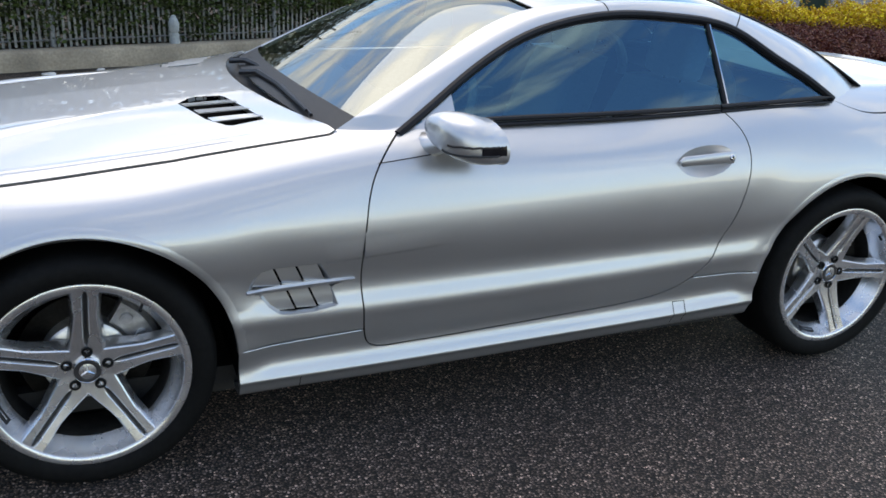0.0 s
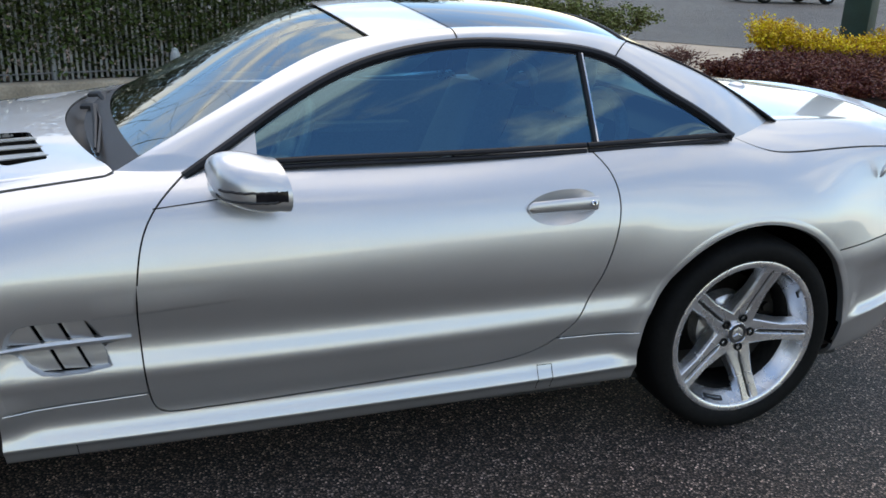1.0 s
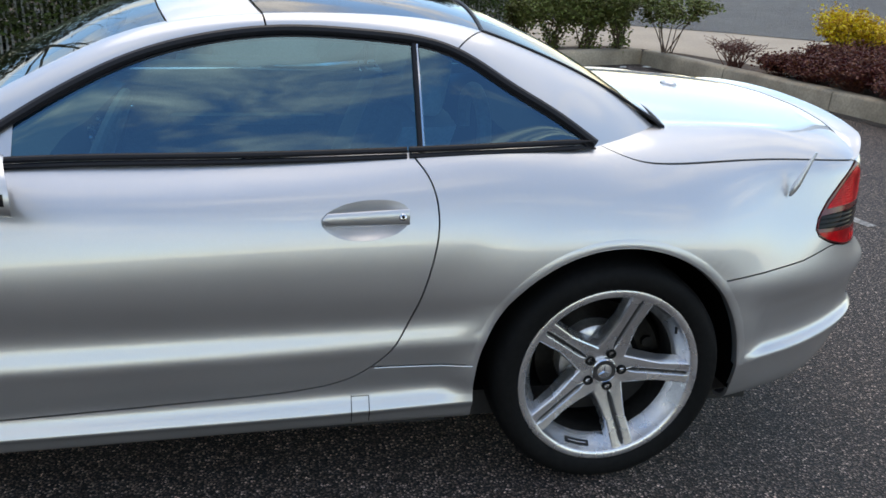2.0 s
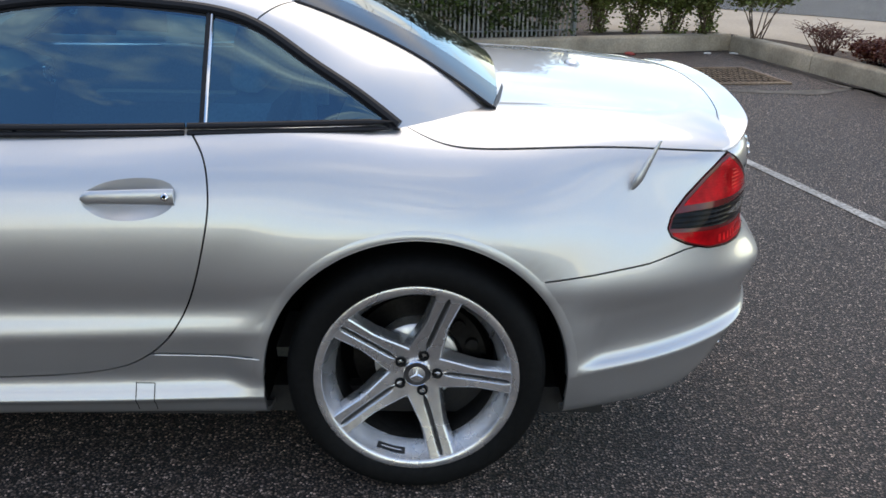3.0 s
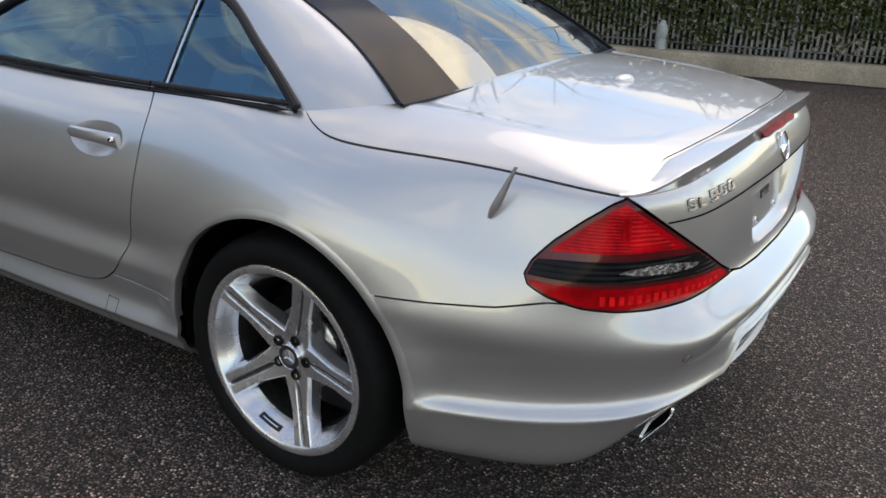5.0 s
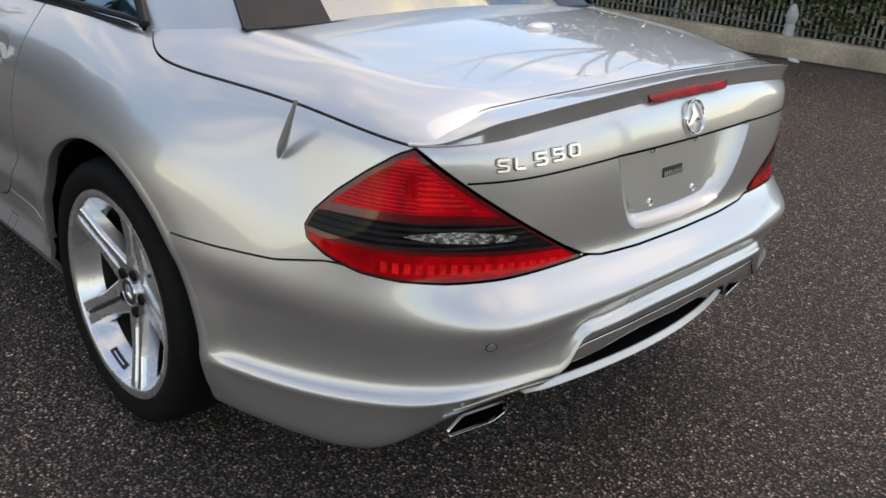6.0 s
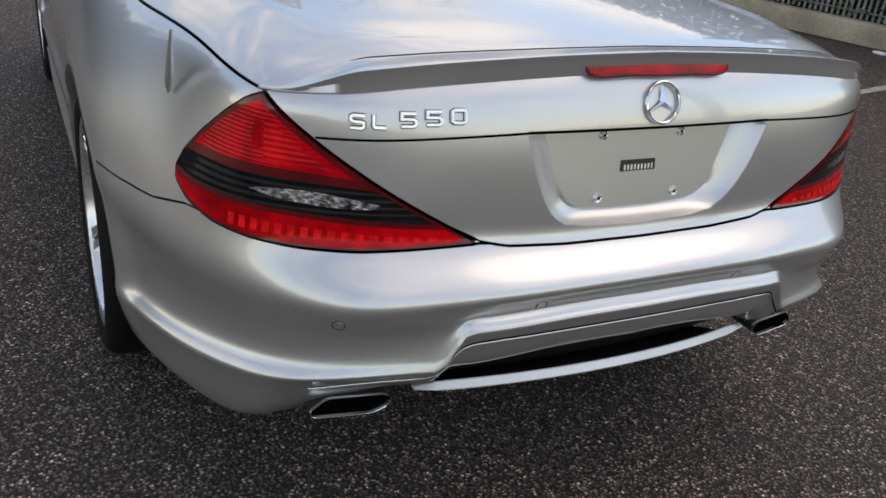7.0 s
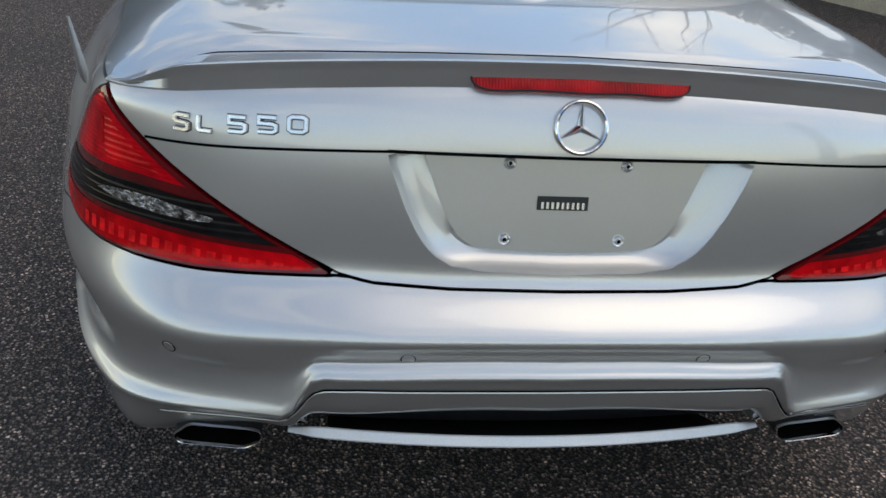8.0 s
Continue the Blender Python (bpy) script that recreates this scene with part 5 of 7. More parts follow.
# parking sensors
for y, z in ((-0.588, 0.527), (-0.231, 0.545), (0.228, 0.546), (0.588, 0.527)):
    p, n = on_tail(y, z)
    bm = bmesh.new()
    lathe(bm, [(0.0, 0.0009), (0.0095, 0.0009), (0.0100, 0.0002)], 24, "Z")
    part("parking_sensor", bm, PAINT, rear_bumper, m=facing(p, n))
    bm = bmesh.new()
    lathe(bm, [(0.0100, 0.0002), (0.0102, 0.0007), (0.0114, 0.0007), (0.0116, 0.0)], 24, "Z")
    part("sensor_gap", bm, BLACK, rear_bumper, m=facing(p, n))

# lower apron: thin bright edge, dark insert, pale strip, exhaust tips
ys = np.linspace(-0.62, 0.62, 90)
z_of = lambda y: float(np.interp(abs(y), (0, 0.30, 0.352, 0.372, 0.405, 0.428, 0.46, 0.55, 0.62), (0.492, 0.489, 0.484, 0.472, 0.424, 0.407, 0.400, 0.390, 0.378)))
got = [on_tail(y, z_of(y)) for y in ys]
strip("apron_groove", [g[0] for g in got], [g[1] for g in got], 0.004, BLACK, rear_bumper)
bm = bmesh.new()
tube(bm, [on_tail(y, z_of(y) - 0.0045, 0.0002)[0] for y in ys], 0.0022, 8)
part("apron_bead", bm, PAINT, rear_bumper)
bm = bmesh.new()
rows = []
for y in np.linspace(-0.415, 0.415, 40):
    k = 1 - (abs(y) / 0.415) ** 2
    x = 3.460 + 0.062 * k
    e = min(1.0, (0.415 - abs(y)) / 0.06 + 0.15)
    z0 = 0.336 + 0.017 * k
    rows.append([(x - 0.014, y, z0 + 0.003 * e), (x - 0.009, y, z0 + 0.009 * e), (x - 0.006, y, z0 + 0.0085 * e), (x + 0.002, y, z0 - 0.005 * e), (x, y, z0 - 0.009 * e), (x - 0.014, y, z0 - 0.011 * e)])
skin(bm, rows, closed_v=True, cap=True)
part("apron_strip", bm, APRON, rear_bumper, "pale satin strip under the bumper")
bm = bmesh.new()
rows = []
for y in np.linspace(-0.66, 0.66, 40):
    k = 1 - (abs(y) / 0.66) ** 2
    rows.append([(3.40 + 0.060 * k, y, 0.425 - 0.03 * (1 - k)), (3.36 + 0.07 * k, y, 0.33), (3.28, y, 0.25), (3.05, y, 0.215)])
skin(bm, rows)
shelf = []
for y in np.linspace(-0.35, 0.35, 40):
    k, kb = 1 - (abs(y) / 0.415) ** 2, 1 - (abs(y) / 0.66) ** 2
    shelf.append([(3.460 + 0.062 * k - 0.010, y, 0.336 + 0.017 * k - 0.008), (3.37 + 0.07 * kb, y, 0.318), (3.30, y, 0.262)])
skin(bm, shelf)
part("apron_back", bm, PLASTIC, rear_bumper, "black slot behind the strip")
for s in (-1, 1):
    corners = [(3.428, 0.612, 0.305), (3.424, 0.602, 0.287), (3.442, 0.490, 0.287), (3.452, 0.462, 0.306), (3.452, 0.456, 0.326), (3.450, 0.474, 0.333), (3.434, 0.580, 0.333)]
    loop = []
    for i, q in enumerate(corners):                      # straight edges with small rounded corners
        q, a, b = np.array(q), np.array(corners[i - 1]), np.array(corners[(i + 1) % len(corners)])
        ra, rb = min(0.45, 0.010 / np.linalg.norm(a - q)), min(0.45, 0.010 / np.linalg.norm(b - q))
        for t in np.linspace(0, 1, 7):
            loop.append((1 - t) ** 2 * (q + (a - q) * ra) + 2 * t * (1 - t) * q + t * t * (q + (b - q) * rb))
    loop = np.array(loop)
    e = empty("exhaust_tip")
    e.parent = car
    bm = bmesh.new()
    rows = []
    c = np.mean(loop, 0)
    for off, dx in ((1.0, -0.004), (1.0, 0.0), (0.985, 0.003), (0.95, 0.002), (0.93, -0.004), (0.925, -0.008)):
        rows.append([(p[0] + dx, (c[1] + (p[1] - c[1]) * (1 - (1 - off) * 0.6)) * s, c[2] + (p[2] - c[2]) * off) for p in loop])
    skin(bm, rows, closed_v=True)
    part("tip_frame", bm, CHROME, e, "polished trapezoid exhaust frame")
    # the shadow on the tip's outer side is put into the sleeve's black colour
    bm = bmesh.new()
    skin(bm, [[(p[0] + dx, (c[1] + (p[1] - c[1]) * 0.99) * s, c[2] + (p[2] - c[2]) * 0.985) for p in loop] for dx in (-0.12, -0.003)], closed_v=True)
    part("tip_sleeve", bm, PLASTIC, e, "exhaust sleeve darkened for the shadow under the bumper")
    bm = bmesh.new()
    skin(bm, [[(p[0] - 0.005, (c[1] + (p[1] - c[1]) * 0.955) * s, c[2] + (p[2] - c[2]) * 0.885) for p in loop], [(p[0] - 0.06, (c[1] + (p[1] - c[1]) * 0.95) * s, c[2] + (p[2] - c[2]) * 0.95) for p in loop]], closed_v=True, cap=False)
    bm.faces.new([bm.verts.new((p[0] - 0.06, (c[1] + (p[1] - c[1]) * 0.95) * s, c[2] + (p[2] - c[2]) * 0.95)) for p in loop])
    part("tip_inside", bm, BLACK, e)

# door handles in their bowls, with the lock
for s, door in ((-1, doors[0]), (1, doors[1])):
    rings = []
    c = HANDLE.mean(0)
    for t, deep in ((0, 0), (0.12, 0.006), (0.35, 0.015), (0.65, 0.021), (0.95, 0.023)):
        r = []
        for x, z in HANDLE:
            p, n = on_side(x + (c[0] - x) * t, z + (c[1] - z) * t)
            r.append((p - n * deep) * (1, s, 1))
        rings.append(r)
    bm = bmesh.new()
    vs = skin(bm, rings, closed_v=True)
    bm.faces.new(vs[-1])
    part("handle_bowl", bm, PAINT, door)
    bm = bmesh.new()
    rows = []
    for x in np.linspace(1.776, 1.990, 20):
        t = (x - 1.776) / 0.214
        p, n = on_side(x, 0.808 + 0.004 * t, 0.007 + 0.010 * math.sin(math.pi * min(1, t * 1.02)))
        hz = 0.0165 + 0.004 * t if 0 < t < 1 else 0.005
        rows.append([(p[0], (p[1] + 0.008 * math.cos(a)) * s, p[2] + hz * math.sin(a)) for a in np.linspace(0, 2 * math.pi, 13)[:-1]])
    skin(bm, rows, closed_v=True, cap=True)
    part("door_handle", bm, PAINT, door)
    if s < 0:
        p, n = on_side(1.972, 0.811, 0.022)
        bm = bmesh.new()
        lathe(bm, [(0, 0.002), (0.007, 0.002), (0.009, 0.0005), (0.010, -0.003)], 20, "Z")
        part("door_lock", bm, CHROME, door, m=facing(p * (1, -1, 1), n * (1, -1, 1)))
        bm = bmesh.new()
        lathe(bm, [(0, 0.003), (0.004, 0.003), (0.0045, 0.0015)], 12, "Z")
        part("key_slot", bm, BLACK, door, m=facing(p * (1, -1, 1), n * (1, -1, 1)))

# fender vents: sunk panel, slanted fins and one long blade
for s in (-1, 1):
    vent = empty("fender_vent")
    vent.parent = car
    outline = np.vstack([np.linspace(VENT[i], VENT[(i + 1) % len(VENT)], 7)[:-1] for i in range(len(VENT))])
    c = np.array((0.55, 0.52))
    rings = []
    for t, deep in ((0, -0.0004), (0.03, 0.002), (0.10, 0.010), (0.14, 0.017), (0.2, 0.020)):
        r = []
        for x, z in outline:
            p, n = on_side(x + (c[0] - x) * t, z + (c[1] - z) * t)
            r.append((p - n * deep) * (1, s, 1))
        rings.append(r)
    bm = bmesh.new()
    skin(bm, rings[:4], closed_v=True)
    part("vent_rim", bm, PAINT, vent, "rolled silver rim of the vent")
    # floor painted black to give the shade in the gaps behind the fins
    bm = bmesh.new()
    vs = skin(bm, rings[3:], closed_v=True)
    bm.faces.new(vs[-1])
    part("vent_panel", bm, BLACK, vent, "dark sunk vent opening")
    for k in range(3):
        for (xa, za), (xb, zb) in (((0.484 + 0.062 * k, 0.590), (0.508 + 0.062 * k, 0.534)), ((0.520 + 0.062 * k, 0.520), (0.546 + 0.062 * k, 0.458))):
            bm = bmesh.new()
            rows = []
            for t in np.linspace(0, 1, 6):
                x, z = xa + (xb - xa) * t, za + (zb - za) * t
                level = min(on_side(x, z)[0][1], on_side(x, 0.545)[0][1])     # each fin stands upright inside the rim
                shut = min(on_side(x - 0.06, z)[0][1], on_side(x - 0.06, 0.545)[0][1])
                front, n = np.array((x, level + 0.001 - 0.004 * (z < 0.53), z)), np.array((0.0, 1.0, 0.0))
                back = np.array((x - (0.055 if k else 0.080), shut - 0.012, z))
                rows.append([front * (1, s, 1), (front - n * 0.005) * (1, s, 1), back * (1, s, 1), (back + n * 0.003) * (1, s, 1)])
            skin(bm, rows, closed_v=True, cap=True)
            part("vent_fin", bm, PAINT, vent)
    bm = bmesh.new()
    rows = []
    for t in np.linspace(0, 1, 18):
        x = 0.414 + 0.302 * t
        z = 0.522 + 0.012 * t
        w = 0.0085 * math.sin(math.pi * min(1, 0.08 + t * 0.9)) ** 0.6 + 0.0008
        p, n = on_side(x, z, 0.004)
        rows.append([((p[0]), (p[1] + 0.004) * s, p[2] + w * 0.2), (p[0], p[1] * s, p[2] + w), (p[0], (p[1] - 0.02) * s, p[2] + w), (p[0], (p[1] - 0.02) * s, p[2] - w), (p[0], p[1] * s, p[2] - w)])
    skin(bm, rows, closed_v=True, cap=True)
    part("vent_blade", bm, PAINT, vent)
    # crease running back over the door from the vent
    for lo, hi in ((0.630, 0.7305), (0.7395, 1.03)):
        bm = bmesh.new()
        rows = []
        for x in np.linspace(lo, hi, 16):
            p, n = on_side(x, 0.601 + 0.075 * (x - 0.735))
            k = 0.0042 * min(1.0, max(0.0, (1.03 - x) / 0.22)) * min(1.0, (x - 0.60) / 0.06)
            rows.append([(on_side(p[0], p[2] + d)[0] + n * (k * e - 0.0004)) * (1, s, 1) for d, e in ((0.075, -0.1), (0.05, 0.25), (0.025, 0.70), (0.006, 1.0), (0.0, 0.95), (-0.0035, 0.5), (-0.006, -0.2))])
        skin(bm, rows)
        part("door_crease", bm, PAINT, car)

# bonnet vents
for s in (-1, 1):
    outline = np.vstack([np.linspace(HOODVENT[i], HOODVENT[(i + 1) % len(HOODVENT)], 8)[:-1] for i in range(len(HOODVENT))])
    vent = empty("hood_vent")
    vent.parent = car
    bm = bmesh.new()
    rings = []
    for deep in (0.0, 0.02):
        rings.append([on_top(x, s * -y, -deep)[0] for x, y in outline])
    vs = skin(bm, rings, closed_v=True)
    bm.faces.new(vs[-1])
    part("vent_tray", bm, BLACK, vent, "black mesh under the bonnet vent")
    for k in range(3):
        y0 = -0.338 - 0.084 * k
        x0, x1 = 0.322 + 0.030 * k, 0.474 + 0.024 * k
        bm = bmesh.new()
        rows = []
        for x in np.linspace(x0, x1, 10):
            yy = y0 - 0.012 * (x - x0) / (x1 - x0)
            a, n = on_top(x, s * -yy, -0.0025)
            b, _ = on_top(x + 0.01, s * -(yy - 0.046), 0.0015)
            rows.append([a, a - n * 0.004, b - n * 0.003, b])
        skin(bm, rows, closed_v=True, cap=True)
        part("vent_slat", bm, PAINT, vent)

# raised ridges along the bonnet
for s in (-1, 1):
    for w0, w1 in ((0.50, 0.34),):
        bm = bmesh.new()
        rows = []
        for x in np.linspace(-0.62, 0.16, 30):
            k = (x + 0.62) / 0.78
            y = w0 + (w1 - w0) * k
            h = 0.010 * math.sin(math.pi * min(1, 0.1 + 0.9 * k))
            rows.append([on_top(x, s * (y + d), e)[0] for d, e in ((0.05 * (1 - k ** 3) + 0.004, -0.003), (0.025 * (1 - k ** 3) + 0.002, h * 0.7), (0.0, h), (-0.025 * (1 - k ** 3) - 0.002, h * 0.5), (-0.05 * (1 - k ** 3) - 0.004, -0.003))])
        skin(bm, rows)
        part("hood_ridge", bm, PAINT, hood)

# fold along the bonnet's outer edge
for s in (-1, 1):
    bm = bmesh.new()
    rows = []
    for x in np.linspace(-0.62, 0.62, 40):
        p, n = on_side(x, float(hood_z(x)) + 0.006)
        y = p[1] - 0.030 - 0.016 * (0.62 - x) / 1.24
        k = min(1.0, (0.63 - x) / 0.25) * 0.0042
        rows.append([on_top(x, s * (y - d), e * k)[0] for d, e in ((-0.012, -0.12), (-0.007, 0.5), (-0.002, 1.0), (0.004, 0.8), (0.014, 0.25), (0.026, -0.12))])
    skin(bm, rows)
    part("hood_fold", bm, PAINT, hood)

# aerial on the quarter panel, keyless cap on the lid
bm = bmesh.new()
rows = []
p0, p1 = np.array((3.090, -0.782, 0.815)), np.array((3.147, -0.783, 0.940))
for t in np.linspace(0, 1, 14):
    c = p0 + (p1 - p0) * t
    r = 0.0025 + 0.0095 * min(1.0, (t + 0.01) / 0.20) ** 0.6 * (1 - 0.85 * max(0.0, (t - 0.25) / 0.75))
    rows.append([(c[0] + r * math.cos(a), c[1] + r * 0.7 * math.sin(a), c[2] + 0.0) for a in np.linspace(0, 2 * math.pi, 13)[:-1]])
skin(bm, rows, closed_v=True, cap=True)
part("aerial", bm, PAINT, car)
p, n = on_top(3.052, 0, 0.0)
bm = bmesh.new()
bmesh.ops.create_uvsphere(bm, u_segments=24, v_segments=12, radius=1.0, matrix=Matrix.Translation(p) @ Matrix.Diagonal((0.026, 0.047, 0.016, 1)))
part("lid_cap", bm, PAINT, trunk_lid)

# door mirrors
MIRROR = np.array((1.020, 0.925, 0.927))


def mirror_at(t, a, grow=0.0):
    """A place on the mirror's housing: t from its nose to the glass, a round it."""
    ang = math.pi * t
    x = min(-math.cos(ang), 0.72)
    r = math.sin(ang) ** 0.62 if t < 0.62 else max(math.sin(ang) ** 0.62, 0.93 - (t - 0.62) * 0.1)
    ca, sa = math.cos(a), math.sin(a)
    ry = (0.098 + grow) * math.copysign(abs(ca) ** 0.85, ca)
    rz = ((0.068 if sa > 0 else 0.058) + grow) * math.copysign(abs(sa) ** 0.85, sa)
    inner = 1.0 - 0.22 * max(0.0, -ca) * (sa > 0)
    return np.array((MIRROR[0] + (0.092 + grow) * x + 0.030 * r * ca, MIRROR[1] + ry * r, MIRROR[2] + rz * r * inner - 0.020 * r * ca - 0.014 * x + 0.003))


def mirror_line(t, z, grow):
    """The place at that height on the outer face."""
    spots = [mirror_at(t, a, grow) for a in np.linspace(-1.35, 1.35, 80)]
    return min(spots, key=lambda p: abs(p[2] - z))


for s in (-1, 1):
    mirror = empty("door_mirror")
    mirror.parent = car
    bm = bmesh.new()
    skin(bm, [[mirror_at(t, a) * (1, s, 1) for a in np.linspace(0, 2 * math.pi, 41)[:-1]] for t in np.linspace(0.0, 1, 19)], closed_v=True, cap=True)
    part("mirror_housing", bm, PAINT, mirror)
    bm = bmesh.new()
    for z0, lo, hi in ((0.925, 0.10, 0.60), (0.901, 0.12, 0.60)):
        tube(bm, [mirror_line(t, z0, 0.0005) * (1, s, 1) for t in np.linspace(lo, hi, 16)], 0.0034, 6)
    part("indicator_line", bm, PLASTIC, mirror, "black turn signal outline")
    bm = bmesh.new()
    skin(bm, [[mirror_line(t, z, 0.002) * (1, s, 1) for z in (0.926, 0.913, 0.900)] for t in np.linspace(0.42, 0.70, 10)])
    part("indicator_lens", bm, LENS_DARK, mirror, "dark turn signal lens")
    bm = bmesh.new()
    tube(bm, [(0.935, 0.775 * s, 0.880), (0.960, 0.82 * s, 0.886), (0.985, 0.86 * s, 0.902)], [0.050, 0.040, 0.032], 12, 0.75)
    part("mirror_foot", bm, PAINT, mirror)
    got = [on_side(x, 0.853 + 0.10 * (x - 0.79)) for x in np.linspace(0.79, 1.02, 16)]
    strip("mirror_base_joint", [g[0] * (1, s, 1) for g in got], [g[1] * (1, s, 1) for g in got], 0.003, BLACK, car)

# sill end joint on the skirt
for x in (1.845, 0.56):
    for s in (-1, 1):
        zs = np.linspace(0.235, 0.315, 10) if x > 1 else np.linspace(0.20, 0.245, 8)
        got = [on_side(x + (0.0 if x > 1 else 0.0), z) for z in zs]
        strip("skirt_joint", [g[0] * (1, s, 1) for g in got], [g[1] * (1, s, 1) for g in got], 0.0022, BLACK, car)

# jacking point cover on the skirt
for s in (-1, 1):
    for pts in ([(1.892, z) for z in np.linspace(0.235, 0.312, 10)], [(x, 0.312) for x in np.linspace(1.845, 1.892, 6)]):
        got = [on_side(x, z) for x, z in pts]
        strip("skirt_joint", [g[0] * (1, s, 1) for g in got], [g[1] * (1, s, 1) for g in got], 0.0022, BLACK, car)

# lit upper edge of the skirt piece, ahead of and behind the door
for lo, hi in ((0.40, 0.738), (1.905, 2.166)):
    for s in (-1, 1):
        bm = bmesh.new()
        tube(bm, [on_side(x, float(skirt_z(x)) - 0.0042, -0.0004)[0] * (1, s, 1) for x in np.linspace(lo, hi, 14)], 0.0026, 8)
        part("skirt_bead", bm, PAINT, car)

# rolled edges round the wheel openings
for ax in AXLES:
    for s in (-1, 1):
        rows = []
        for a in np.linspace(0.02, math.pi - 0.02, 64):
            row = []
            for r, lift in ((0.3855, -0.024), (0.3858, -0.006), (0.3872, -0.0012), (0.390, 0.0006), (0.398, 0.0012), (0.408, 0.0008), (0.416, -0.001)):
                p, n = on_side(ax + r * math.cos(a), HUB_Z + r * math.sin(a), lift)
                row.append(p * (1, s, 1))
            rows.append(row)
        bm = bmesh.new()
        skin(bm, rows)
        part("arch_flange", bm, PAINT, car)

# underside
bm = bmesh.new()
box(bm, (3.55, 1.50, 0.08), Matrix.Translation((1.30, 0, 0.195)))
box(bm, (1.68, 1.56, 0.06), Matrix.Translation((1.28, 0, 0.192)))
part("underbody", bm, PLASTIC, car, smooth=False)

# ------------------------------------------------------------ cabin
bm = bmesh.new()
box(bm, (1.75, 1.36, 0.03), Matrix.Translation((1.62, 0, 0.30)))
part("cabin_floor", bm, DASH, car, smooth=False)
for s in (-1, 1):
    bm = bmesh.new()
    rows = [[(x, s * (0.735 - 0.05 * (z < 0.6)), z) for z in (0.3, 0.55, 0.72, 0.80, 0.915, 0.93)] for x in np.linspace(0.85, 2.10, 12)]
    skin(bm, rows)
    part("door_lining", bm, LEATHER, car)
    bm = bmesh.new()
    box(bm, (0.62, 0.07, 0.045), Matrix.Translation((1.55, s * 0.69, 0.74)), 0.018)
    part("armrest", bm, LEATHER, car)
bm = bmesh.new()
rows = []
for y in np.linspace(-0.68, 0.68, 28):
    b = 0.02 * math.exp(-((y + 0.36) / 0.2) ** 2)
    rows.append([(0.62, y, 0.90), (0.80, y, 0.925 + b), (0.98, y, 0.925 + b), (1.08, y, 0.885 + b), (1.10, y, 0.80), (1.04, y, 0.62), (0.98, y, 0.45)])
skin(bm, rows)
part("dashboard", bm, DASH, car, "grey dashboard with round air vents")
for y in (-0.60, -0.07, 0.07, 0.60):
    bm = bmesh.new()
    lathe(bm, [(0.0, 0.0), (0.03, 0.0), (0.034, 0.008), (0.040, 0.009), (0.043, 0.0)], 24, "Z")
    part("air_vent", bm, CHROME, car, m=facing((1.095, y, 0.835), (1, 0, 0.25)))
bm = bmesh.new()
rows = []
wheel_m = pose(1.18, -0.36, 0.86, 0, -66, 0)
for a in np.linspace(0, 2 * math.pi, 41)[:-1]:
    rows.append([wheel_m @ Vector(((0.178 + 0.016 * math.cos(b)) * math.cos(a), (0.178 + 0.016 * math.cos(b)) * math.sin(a), 0.016 * math.sin(b))) for b in np.linspace(0, 2 * math.pi, 9)[:-1]])
skin(bm, rows, closed_u=True, closed_v=True)
for a in (0, 180, 270, 90):
    tube(bm, [wheel_m @ Vector((0.03 * math.cos(radians(a)), 0.03 * math.sin(radians(a)), 0.01)), wheel_m @ Vector((0.17 * math.cos(radians(a)), 0.17 * math.sin(radians(a)), 0.0))], 0.014, 8)
bmesh.ops.create_uvsphere(bm, u_segments=20, v_segments=10, radius=1, matrix=wheel_m @ Matrix.Diagonal((0.07, 0.075, 0.03, 1)))
part("steering_wheel", bm, CREAM, car, "pale leather steering wheel")


def make_seat(y):
    seat = empty("bucket_seat", (1.75, y, 0.31))
    seat.parent = car
    bm = bmesh.new()
    box(bm, (0.52, 0.50, 0.16), Matrix.Translation((-0.12, 0, 0.13)) @ Matrix.Rotation(-0.12, 4, "Y"), 0.05, 3)
    part("seat_cushion", bm, LEATHER, seat)
    bm = bmesh.new()
    rows = []
    for t in np.linspace(0, 1, 10):
        w = 0.25 - 0.05 * t ** 2
        x, z = 0.14 + 0.20 * t, 0.16 + 0.50 * t
        rows.append([(x + dx, yy * w, z) for yy, dx in ((-1, 0.0), (-0.95, -0.075), (-0.7, -0.07), (-0.45, -0.035), (0, -0.03), (0.45, -0.035), (0.7, -0.07), (0.95, -0.075), (1, 0.0), (0.9, 0.08), (0, 0.09), (-0.9, 0.08))])
    skin(bm, rows, closed_v=True, cap=True)
    part("backrest", bm, LEATHER, seat)
    bm = bmesh.new()
    box(bm, (0.10, 0.27, 0.19), Matrix.Translation((0.355, 0, 0.765)) @ Matrix.Rotation(0.2, 4, "Y"), 0.045, 3)
    part("headrest", bm, LEATHER, seat)
    bm = bmesh.new()
    for d in (-0.05, 0.05):
        tube(bm, [(0.345, d, 0.62), (0.355, d, 0.70)], 0.007, 6)
    part("headrest_post", bm, CHROME, seat)
    return seat


make_seat(-0.37)
make_seat(0.37)
bm = bmesh.new()
box(bm, (0.75, 0.20, 0.28), Matrix.Translation((1.45, 0, 0.45)), 0.04)
part("centre_console", bm, DASH, car)
bm = bmesh.new()
rows = [[(2.22 + 0.12 * t, y, 0.55 + 0.38 * t) for y in np.linspace(-0.68, 0.68, 8)] for t in np.linspace(0, 1, 5)]
rows += [[(2.75, y, 0.955) for y in np.linspace(-0.62, 0.62, 8)]]
skin(bm, rows)
part("rear_shelf", bm, PLASTIC, car, "black shelf under the rear window")
